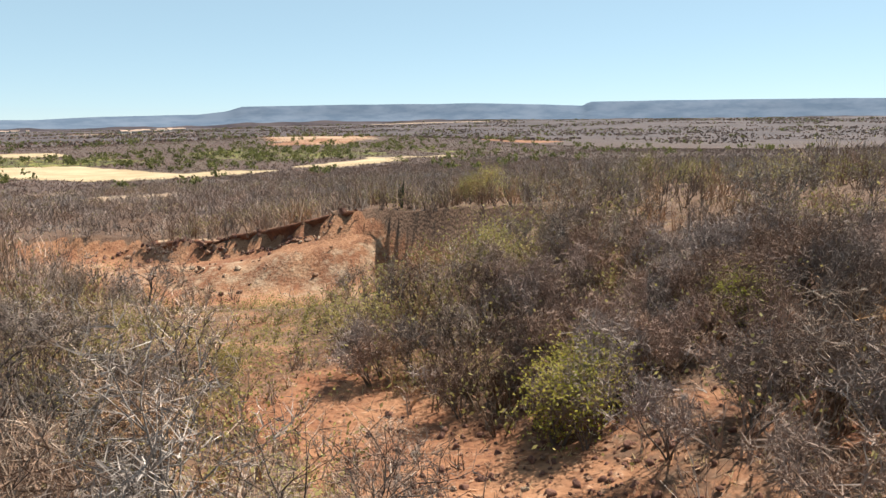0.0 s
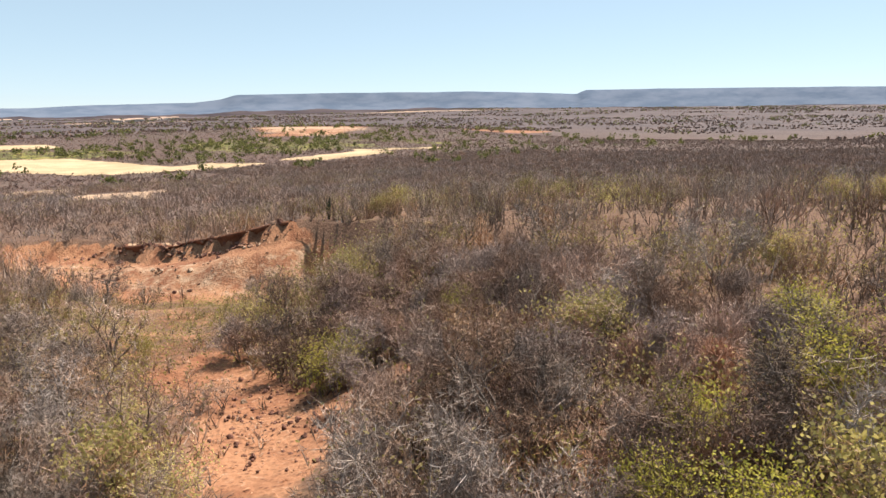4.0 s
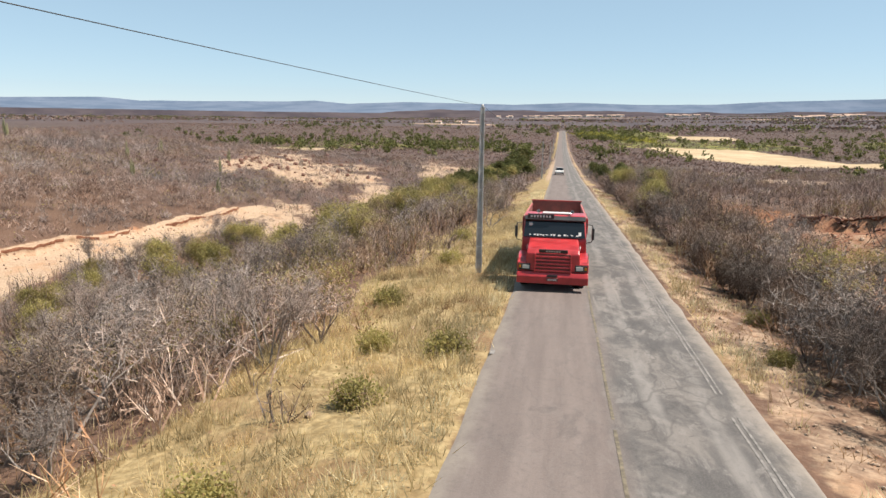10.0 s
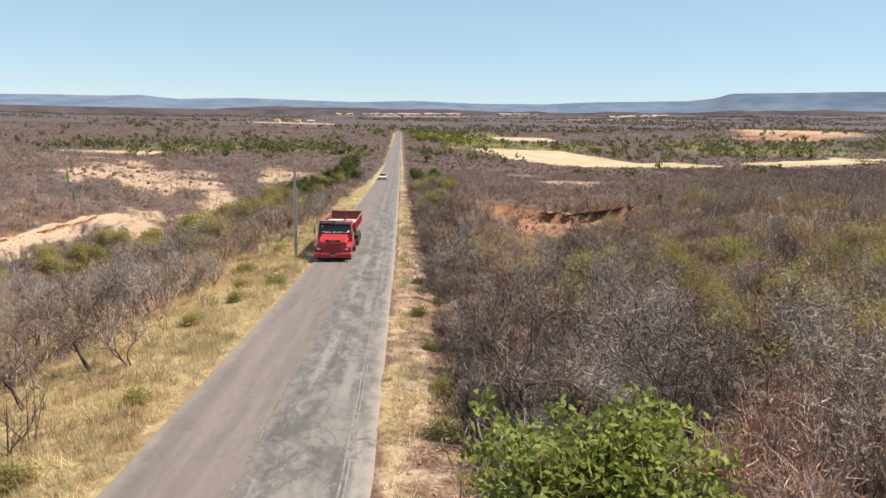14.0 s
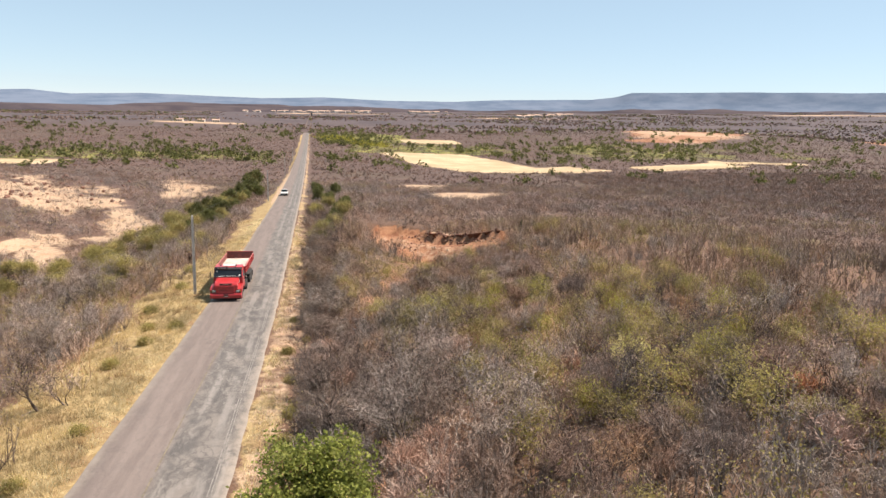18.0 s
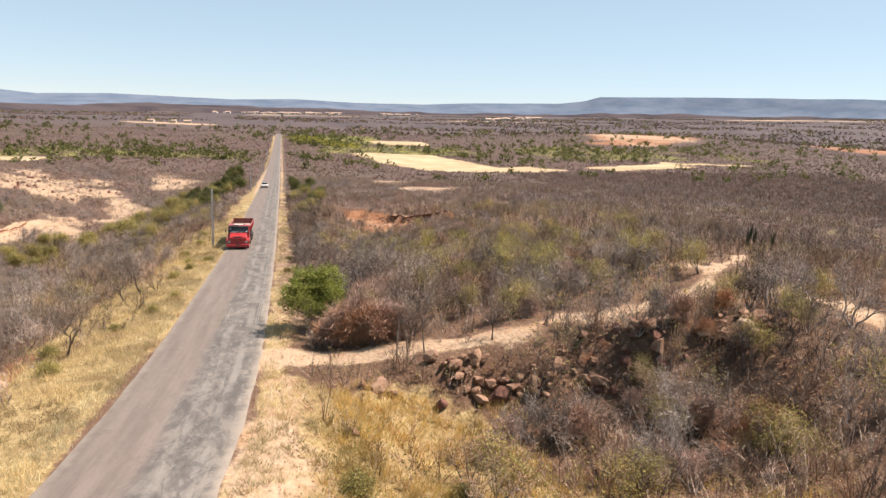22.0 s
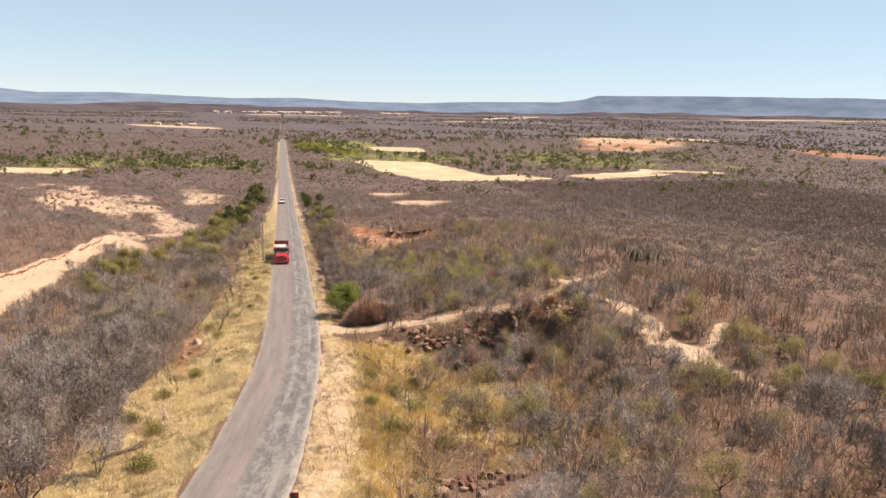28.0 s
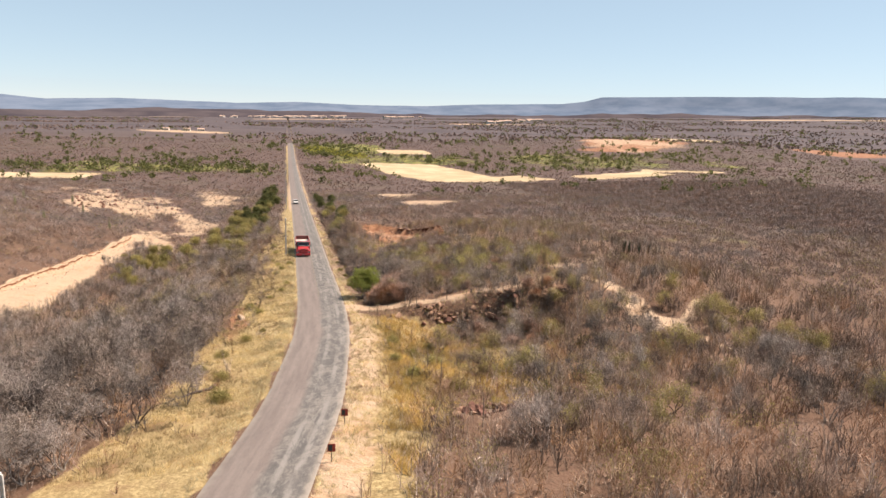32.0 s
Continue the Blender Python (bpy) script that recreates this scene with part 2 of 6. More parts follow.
def red(x, y):
    d = rim_off(x, y)
    m = sstep(-0.3, 0.2, d) * (1 - sstep(8, 13, d + 5 * (fbm(x, y, 3, 41) - 0.5))) * sstep(17, 21, x + 3 * (vnoise(x, y, 3, 48) - 0.5))
    m = np.maximum(m, 0.95 * oval(x, y, 17.6, 2.4, 2.2, 5.6, -8, 0.7, 2.4, 0.4, 42))
    m = np.maximum(m, 0.85 * oval(x, y, 18.6, 8.6, 1.9, 3.0, -20, 0.8, 2.4, 0.45, 51))
    m = np.maximum(m, 0.5 * oval(x, y, 20, 2.0, 5.5, 7.5, -28, 1.2, 2.2, 0.6, 49))
    m = np.maximum(m, 0.46 * oval(x, y, 20.5, 17, 3.5, 13, -14, 1.2, 3.0, 0.6, 50))
    m = np.maximum(m, 0.5 * oval(x, y, 16, -33, 4, 9, -10, 0.8, 4, 0.5, 43))
    m = np.maximum(m, oval(x, y, 400, 640, 55, 150, -32, 0.5, 60, 0.3, 44))
    m = np.maximum(m, 0.8 * oval(x, y, 620, 560, 60, 60, -40, 0.6, 60, 0.3, 45))
    b = bank_x(y) - x
    m = np.maximum(m, 0.6 * sstep(-0.8, -0.2, b) * (1 - sstep(0.9, 1.5, b + 1.6 * (vnoise(x, y, 2.2, 40) - 0.5))) * (1 - sstep(56, 66, y)) * sstep(-40, 0, y))
    m = np.maximum(m, 0.40 * oval(x, y, 23.5, -53.6, 9, 0.9, -6, 0.9, 2.5, 0.5, 46))
    m = np.maximum(m, 0.7 * oval(x, y, -5.2, -52, 1.2, 9, 0, 0.6, 3, 0.4, 47))
    return m


def dry_grass(x, y):
    off = x - road_x(y)
    w = (1 - sstep(560, 600, y)) * np.interp(y, [-140, -90, -60, -30, 0, 40, 110, 140], [10, 8, 7.5, 6.5, 6.0, 3.5, 2.2, 1.2])
    n = 3 * (fbm(x, y, 5, 51) - 0.5)
    m = (1 - sstep(-0.8, 1.2, -off - HALF - w + n)) * sstep(HALF, HALF + 0.3, -off)
    e = np.interp(y, [-140, -95, -75, -56, -53, -50, 0, 100], [5, 5, 6, 5, 2, 1.0, 0.8, 0.6])
    m = np.maximum(m, (1 - sstep(-0.8, 1.0, off - HALF - e + n)) * sstep(HALF, HALF + 0.5, off))
    m = np.maximum(m, 0.8 * oval(x, y, 15.5, -68, 7.5, 10, 15, 1.1, 3, 0.5, 52))
    m = np.maximum(m, 0.6 * oval(x, y, 8, -72, 5, 14, 0, 0.4, 5, 0.35, 53))
    m = np.maximum(m, 0.75 * oval(x, y, 14, -57, 4, 3.6, 0, 0.5, 3, 0.4, 146))
    return m * sstep(HALF + 0.05, HALF + 0.35, np.abs(off))


def field(x, y):
    n = 0.35 * (fbm(x, y, 40, 61) - 0.5)

    def wedge(cx, cy, rx, ry, turn):
        c, s = math.cos(radians(turn)), math.sin(radians(turn))
        dx, dy = x - cx, y - cy
        d = np.maximum(np.abs(dx * c + dy * s) / rx, np.abs(dy * c - dx * s) / ry)
        return 1 - sstep(0.85, 1.15, d + n)
    m = wedge(98, 345, 32, 72, 12)
    m = np.maximum(m, wedge(140, 300, 24, 20, 18))
    m = np.maximum(m, wedge(106, 520, 24, 24, 0))
    m = np.maximum(m, 0.8 * wedge(225, 310, 40, 16, 20))
    m = np.maximum(m, 0.8 * wedge(-125, 265, 26, 22, 0))
    m = np.maximum(m, 0.9 * wedge(620, 900, 60, 80, -35))
    m = np.maximum(m, 0.9 * wedge(285, 335, 30, 10, -20))
    return m


def green(x, y):
    m = 1.0 * oval(x, y, 58, 555, 36, 80, -8, 0.4, 30, 0.3, 71)
    m = np.maximum(m, 0.55 * oval(x, y, 95, 440, 60, 60, 0, 0.6, 30, 0.4, 72))
    m = np.maximum(m, 0.5 * oval(x, y, 250, 430, 120, 60, -20, 0.8, 35, 0.4, 73))
    m = np.maximum(m, 0.6 * oval(x, y, -90, 330, 70, 50, 0, 0.7, 30, 0.4, 74))
    m = np.maximum(m, 0.4 * oval(x, y, 80, 20, 40, 30, 0, 0.9, 12, 0.5, 75))
    return m


def scrub(x, y):
    """How thick the dry scrub stands."""
    off = np.abs(x - road_x(y))
    bare = np.maximum.reduce([sand(x, y) * 1.2, np.where(red(x, y) > 0.6, red(x, y), 0) * np.where((y < 10) & (x > 12), 0.9, 1), dry_grass(x, y) * 0.88, field(x, y) * 1.3])
    bare = np.maximum(bare, 0.9 * oval(x, y, 12.6, -85.4, 3.4, 3.2, 0, 0.4, 2.5, 0.4, 145))
    bare = np.maximum(bare, 0.92 * oval(x, y, 15.4, -2.2, 2.3, 4.2, -35, 0.5, 2.5, 0.4, 144))
    return np.clip(1 - bare, 0, 1) * np.where(x > road_x(y), sstep(HALF + 1.8, HALF + 2.8, off), sstep(HALF + 2.2, HALF + 3.6, off))


def low(x, y):
    """Where the scrub stands low and thin: before the gully, in the pit, along the track."""
    m = oval(x, y, 20.5, 19, 5.5, 15, -20, 0.4, 6, 0.4, 81)
    m = np.maximum(m, 0.9 * (1 - sstep(1.5, 4.0, away(x, y, TRACK))))
    m = np.maximum(m, 0.3 * oval(x, y, 22, -55.0, 8, 1.1, -8, 0.5, 4, 0.4, 86))
    m = np.maximum(m, 0.35 * oval(x, y, -34, 40, 10, 40, -15, 0.5, 8, 0.4, 82))
    return m

# ---- materials ----
ALBEDO = 0.60          # scales every base colour down, to balance the raised exposure and weak sky


class Nodes:
    """A small hand for building a node material."""

    def __init__(self, name, rough=0.9):
        self.m = bpy.data.materials.new(name)
        self.m.use_nodes = True
        self.t = self.m.node_tree
        self.b = self.t.nodes["Principled BSDF"]
        self.b.inputs["Roughness"].default_value = rough
        self.b.inputs["Specular IOR Level"].default_value = 0.25

    def put(self, socket, value):
        if isinstance(value, bpy.types.NodeSocket):
            self.t.links.new(value, socket)
        elif isinstance(value, (tuple, list)) and len(value) == 3 and socket.type == "RGBA":
            socket.default_value = (*value, 1)
        else:
            socket.default_value = value

    def noise(self, scale, detail=4.0, rough=0.6, vec=None, dist=0.0):
        n = self.t.nodes.new("ShaderNodeTexNoise")
        n.inputs["Scale"].default_value, n.inputs["Detail"].default_value = scale, detail
        n.inputs["Roughness"].default_value, n.inputs["Distortion"].default_value = rough, dist
        if vec is not None:
            self.t.links.new(vec, n.inputs["Vector"])
        return n.outputs["Fac"]

    def voronoi(self, scale, vec=None, feature="F1"):
        n = self.t.nodes.new("ShaderNodeTexVoronoi")
        n.feature = feature
        n.inputs["Scale"].default_value = scale
        if vec is not None:
            self.t.links.new(vec, n.inputs["Vector"])
        return n.outputs["Distance"]

    def cells(self, scale, vec):
        """One random tone for each shrub-sized patch: two values, 0..1."""
        n = self.t.nodes.new("ShaderNodeTexVoronoi")
        n.inputs["Scale"].default_value = scale
        self.t.links.new(self.stretch(vec, 1, 1, 0.15), n.inputs["Vector"])
        s = self.t.nodes.new("ShaderNodeSeparateColor")
        self.t.links.new(n.outputs["Color"], s.inputs[0])
        return s.outputs[0], s.outputs[1]

    def where(self):
        return self.t.nodes.new("ShaderNodeNewGeometry").outputs["Position"]

    def island(self):
        return self.t.nodes.new("ShaderNodeNewGeometry").outputs["Random Per Island"]

    def each(self):
        return self.t.nodes.new("ShaderNodeObjectInfo").outputs["Random"]

    def uv(self, sx=1.0, sy=1.0):
        n = self.t.nodes.new("ShaderNodeUVMap")
        m = self.t.nodes.new("ShaderNodeMapping")
        m.inputs["Scale"].default_value = (sx, sy, 1)
        self.t.links.new(n.outputs[0], m.inputs[0])
        return m.outputs[0]

    def attr(self, name):
        n = self.t.nodes.new("ShaderNodeAttribute")
        n.attribute_name = name
        s = self.t.nodes.new("ShaderNodeSeparateColor")
        self.t.links.new(n.outputs["Color"], s.inputs[0])
        return (*s.outputs[:3], n.outputs["Alpha"])

    def stretch(self, vec, x=1, y=1, z=1):
        m = self.t.nodes.new("ShaderNodeMapping")
        m.inputs["Scale"].default_value = (x, y, z)
        self.t.links.new(vec, m.inputs[0])
        return m.outputs[0]

    def math(self, op, a, b=0.0, clamp=False):
        n = self.t.nodes.new("ShaderNodeMath")
        n.operation, n.use_clamp = op, clamp
        self.put(n.inputs[0], a), self.put(n.inputs[1], b)
        return n.outputs[0]

    def ramp(self, fac, lo, hi, a=0.0, b=1.0):
        n = self.t.nodes.new("ShaderNodeMapRange")
        n.interpolation_type = "SMOOTHSTEP"
        for k, v in zip(("Value", "From Min", "From Max", "To Min", "To Max"), (fac, lo, hi, a, b)):
            self.put(n.inputs[k], v)
        return n.outputs[0]

    def mix(self, fac, a, b, kind="MIX"):
        n = self.t.nodes.new("ShaderNodeMix")
        n.data_type, n.blend_type = "RGBA", kind
        self.put(n.inputs[0], fac), self.put(n.inputs[6], a), self.put(n.inputs[7], b)
        return n.outputs[2]

    def hue(self, colour, value=1.0, sat=1.0, h=0.5):
        n = self.t.nodes.new("ShaderNodeHueSaturation")
        self.put(n.inputs["Hue"], h), self.put(n.inputs["Saturation"], sat), self.put(n.inputs["Value"], value)
        self.put(n.inputs["Color"], colour)
        return n.outputs[0]

    def done(self, colour, bump=None, depth=0.05, strength=0.6, rough=None, metal=0.0):
        self.put(self.b.inputs["Base Color"], self.mix(1.0, colour, (ALBEDO, ALBEDO, ALBEDO), "MULTIPLY"))
        if rough is not None:
            self.put(self.b.inputs["Roughness"], rough)
        self.b.inputs["Metallic"].default_value = metal
        if bump is not None:
            n = self.t.nodes.new("ShaderNodeBump")
            n.inputs["Strength"].default_value, n.inputs["Distance"].default_value = strength, depth
            self.t.links.new(bump, n.inputs["Height"])
            self.t.links.new(n.outputs[0], self.b.inputs["Normal"])
        return self.m


def ground_material():
    n = Nodes("soil", 0.95)
    p = n.where()
    s, r, g, f = n.attr("cover")
    gr, wood, deep, _ = n.attr("cover2")
    fine, mid, wide = n.noise(3.0, 6, 0.7, p), n.noise(0.35, 5, 0.65, p), n.noise(0.03, 4, 0.6, p)
    pebble = n.voronoi(5.0, p)
    litter = n.mix(n.ramp(mid, 0.35, 0.65), (0.11, 0.06, 0.038), (0.205, 0.12, 0.077))
    litter = n.mix(n.ramp(wide, 0.42, 0.62), litter, (0.185, 0.108, 0.072))
    litter = n.mix(n.ramp(fine, 0.5, 0.75), litter, (0.25, 0.175, 0.12))
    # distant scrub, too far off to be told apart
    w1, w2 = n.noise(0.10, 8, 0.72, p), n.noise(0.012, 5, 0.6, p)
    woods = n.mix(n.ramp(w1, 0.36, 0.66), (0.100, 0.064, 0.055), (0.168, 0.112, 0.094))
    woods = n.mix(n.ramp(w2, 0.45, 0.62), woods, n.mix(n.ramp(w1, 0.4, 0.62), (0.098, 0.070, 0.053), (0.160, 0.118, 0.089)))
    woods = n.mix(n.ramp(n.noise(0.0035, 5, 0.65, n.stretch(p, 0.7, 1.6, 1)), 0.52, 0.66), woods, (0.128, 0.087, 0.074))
    # deep: aerial haze painted as a purple-grey tint over the far scrub
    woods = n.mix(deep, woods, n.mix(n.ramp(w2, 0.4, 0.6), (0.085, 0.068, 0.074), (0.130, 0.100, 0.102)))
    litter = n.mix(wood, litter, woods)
    pale = n.mix(n.ramp(fine, 0.3, 0.7), (0.46, 0.32, 0.21), (0.60, 0.45, 0.31))
    pale = n.mix(n.ramp(mid, 0.5, 0.7), pale, (0.52, 0.32, 0.19))
    rust = n.mix(n.ramp(mid, 0.35, 0.65), (0.27, 0.11, 0.056), (0.45, 0.23, 0.125))
    rust = n.mix(n.ramp(pebble, 0.0, 0.45), (0.15, 0.06, 0.034), rust)
    rust = n.mix(n.ramp(fine, 0.55, 0.75), rust, (0.60, 0.40, 0.27))
    straw = n.mix(n.ramp(fine, 0.35, 0.7), (0.31, 0.22, 0.098), (0.57, 0.44, 0.225))
    straw = n.mix(n.ramp(mid, 0.45, 0.7), straw, (0.27, 0.165, 0.085))
    crop = n.mix(n.ramp(n.noise(0.06, 5, 0.6, p), 0.35, 0.7), (0.50, 0.375, 0.22), (0.68, 0.53, 0.34))
    lush = n.mix(n.ramp(n.noise(0.12, 6, 0.7, p), 0.4, 0.65), (0.08, 0.09, 0.025), (0.36, 0.33, 0.085))
    jag = n.math("MULTIPLY", n.math("SUBTRACT", n.noise(1.1, 6, 0.7, p), 0.5), 0.8)
    jagf = n.math("MULTIPLY", n.math("SUBTRACT", n.noise(0.05, 6, 0.7, p), 0.5), 0.8)
    edge = lambda a, j: n.ramp(n.math("ADD", a, j), 0.36, 0.60)  # noqa: E731
    c = n.mix(edge(gr, jagf), litter, lush)
    c = n.mix(edge(f, jagf), c, crop)
    c = n.mix(edge(g, jag), c, straw)
    c = n.mix(edge(r, jag), c, rust)
    c = n.mix(edge(s, jag), c, pale)
    h = n.math("ADD", n.math("MULTIPLY", fine, 0.6), n.math("MULTIPLY", pebble, -0.5))
    return n.done(c, h, 0.10, 0.8)


def asphalt_material():
    n = Nodes("worn_asphalt", 0.85)
    u, p = n.uv(), n.where()
    sep = n.t.nodes.new("ShaderNodeSeparateXYZ")
    n.t.links.new(u, sep.inputs[0])
    across = sep.outputs[0]                    # metres from the road's middle, east positive
    long = n.stretch(u, 1.6, 0.10, 1)
    streak, blotch, grit = n.noise(1.0, 5, 0.65, long), n.noise(0.35, 5, 0.65, u, 1.0), n.noise(30, 3, 0.7, u)
    west = n.mix(n.ramp(streak, 0.3, 0.7), (0.195, 0.158, 0.142), (0.27, 0.222, 0.198))
    dark = n.mix(n.ramp(n.noise(0.8, 5, 0.7, n.stretch(u, 1, 0.45, 1), 0.6), 0.40, 0.62), (0.125, 0.118, 0.112), (0.245, 0.222, 0.20))
    dark = n.mix(n.ramp(streak, 0.55, 0.72), dark, (0.32, 0.295, 0.265))
    wander = n.math("MULTIPLY", n.math("SUBTRACT", n.noise(0.12, 4, 0.6, u), 0.5), 1.2)
    c = n.mix(n.ramp(n.math("ADD", across, wander), -0.35, 0.25), west, dark)
    c = n.mix(n.math("MULTIPLY", n.ramp(blotch, 0.60, 0.72), 0.5), c, (0.095, 0.085, 0.08))
    spot = n.noise(1.5, 6, 0.75, n.stretch(u, 1, 0.55, 1), 0.8)
    c = n.mix(n.math("MULTIPLY", n.ramp(spot, 0.50, 0.60), n.ramp(across, -0.5, 0.5, 0.12, 0.62)), c, (0.10, 0.094, 0.09))
    c = n.mix(n.math("MULTIPLY", n.ramp(n.noise(2.3, 6, 0.75, n.stretch(u, 1, 0.4, 1), 0.5), 0.52, 0.64), n.ramp(across, -0.5, 0.5, 0.10, 0.55)), c, (0.33, 0.305, 0.28))
    for lane in (0.72, 1.72):
        rut = n.math("ABSOLUTE", n.math("SUBTRACT", n.math("ADD", across, n.math("MULTIPLY", wander, 0.25)), lane))
        c = n.mix(n.math("MULTIPLY", n.ramp(rut, 0.08, 0.26, 1, 0), n.ramp(n.noise(0.5, 5, 0.7, n.stretch(u, 1, 0.3, 1)), 0.40, 0.60, 0.0, 0.75)), c, (0.31, 0.288, 0.265))
    warp = n.t.nodes.new("ShaderNodeVectorMath")
    n.t.links.new(n.stretch(u, 1, 0.22, 1), warp.inputs[0])
    nz = n.t.nodes.new("ShaderNodeTexNoise")
    nz.inputs["Scale"].default_value = 0.9
    n.t.links.new(u, nz.inputs["Vector"])
    n.t.links.new(nz.outputs["Color"], warp.inputs[1])
    crack = n.ramp(n.voronoi(0.7, warp.outputs[0], "DISTANCE_TO_EDGE"), 0.0, 0.03, 1, 0)
    c = n.mix(n.math("MULTIPLY", crack, n.ramp(across, -0.4, 0.6, 0.12, 0.45)), c, (0.085, 0.08, 0.076))
    rim = n.math("ADD", n.math("ABSOLUTE", across), n.math("MULTIPLY", n.math("SUBTRACT", n.noise(1.4, 5, 0.7, u), 0.5), 0.9))
    c = n.mix(n.ramp(rim, 2.25, 2.85), c, (0.36, 0.315, 0.265))
    c = n.mix(n.math("MULTIPLY", n.ramp(n.noise(9, 4, 0.75, u), 0.5, 0.75), 0.45), c, (0.12, 0.105, 0.10))
    c = n.mix(n.math("MULTIPLY", n.ramp(grit, 0.45, 0.8), 0.4), c, (0.32, 0.29, 0.27))
    return n.done(c, grit, 0.01, 0.5)


def plain(name, colour, rough=0.6, spread=0.18, scale=3.0, bump=0.0, metal=0.0, fine=25.0):
    """A surface of one colour with soft wear and grain."""
    n = Nodes(name, rough)
    t = n.t.nodes.new("ShaderNodeTexCoord").outputs["Object"]
    a, b = n.noise(scale, 5, 0.65, t), n.noise(fine, 3, 0.6, t)
    lo, hi = tuple(v * (1 - spread) for v in colour), tuple(min(1, v * (1 + spread)) for v in colour)
    c = n.mix(n.ramp(a, 0.3, 0.7), lo, hi)
    c = n.mix(n.math("MULTIPLY", n.ramp(b, 0.5, 0.8), spread), c, tuple(v * 0.6 for v in colour))
    return n.done(c, b if bump else None, bump or 0.01, 0.5, n.ramp(a, 0.3, 0.7, rough * 0.85, min(1, rough * 1.15)), metal)


def twig_material(name, lo, hi, pale, amount=0.25, vary=1.0):
    """Bare wood: the tone changes from shrub to shrub and from twig to twig."""
    n = Nodes(name, 0.9)
    p = n.where()
    k = n.island()
    c = n.mix(k, lo, hi)
    tone = n.noise(0.16, 3, 0.6, p)
    c = n.mix(n.ramp(tone, 0.42, 0.62), c, n.hue(c, 0.88, 1.05, 0.505))
    c = n.mix(n.math("MULTIPLY", n.ramp(n.noise(0.31, 3, 0.6, p), 0.50, 0.66), n.ramp(k, 0.3, 0.9)), c, pale)
    c = n.mix(n.ramp(k, 1 - amount, 1.0), c, pale)
    u, v = n.cells(0.42, p)
    c = n.mix(n.math("MULTIPLY", n.ramp(v, 0.72, 0.9), 0.5), c, n.hue(c, 1.0, 1.18, 0.505))
    c = n.hue(c, n.ramp(u, 0.05, 0.95, 1 - 0.48 * vary, 1 + 0.45 * vary), n.ramp(v, 0.1, 0.9, 0.75, 1.15))
    return n.done(c)


def leaf_material(name, lo, hi, dry):
    n = Nodes(name, 0.75)
    k, p = n.island(), n.where()
    c = n.mix(k, lo, hi)
    c = n.mix(n.ramp(n.noise(0.5, 3, 0.6, p), 0.52, 0.7), c, dry)
    c = n.hue(c, n.ramp(n.cells(0.5, p)[0], 0.0, 1.0, 0.68, 1.25))
    n.done(c)
    glow = n.t.nodes.new("ShaderNodeBsdfTranslucent")
    both = n.t.nodes.new("ShaderNodeMixShader")
    both.inputs[0].default_value = 0.4
    n.put(glow.inputs["Color"], c)
    n.t.links.new(n.b.outputs[0], both.inputs[1])
    n.t.links.new(glow.outputs[0], both.inputs[2])
    n.t.links.new(both.outputs[0], n.t.nodes["Material Output"].inputs["Surface"])
    return n.m


def rock_material(name, lo, hi, dark):
    n = Nodes(name, 0.92)
    t = n.t.nodes.new("ShaderNodeTexCoord").outputs["Object"]
    a, b, k = n.noise(1.6, 6, 0.65, t), n.noise(9, 5, 0.7, t), n.each()
    c = n.mix(n.ramp(a, 0.35, 0.65), lo, hi)
    c = n.mix(n.ramp(b, 0.52, 0.72), c, dark)
    c = n.mix(n.ramp(k, 0.3, 1.0, 0.0, 0.5), c, hi)
    return n.done(c, n.math("ADD", a, n.math("MULTIPLY", b, 0.4)), 0.12, 0.8)


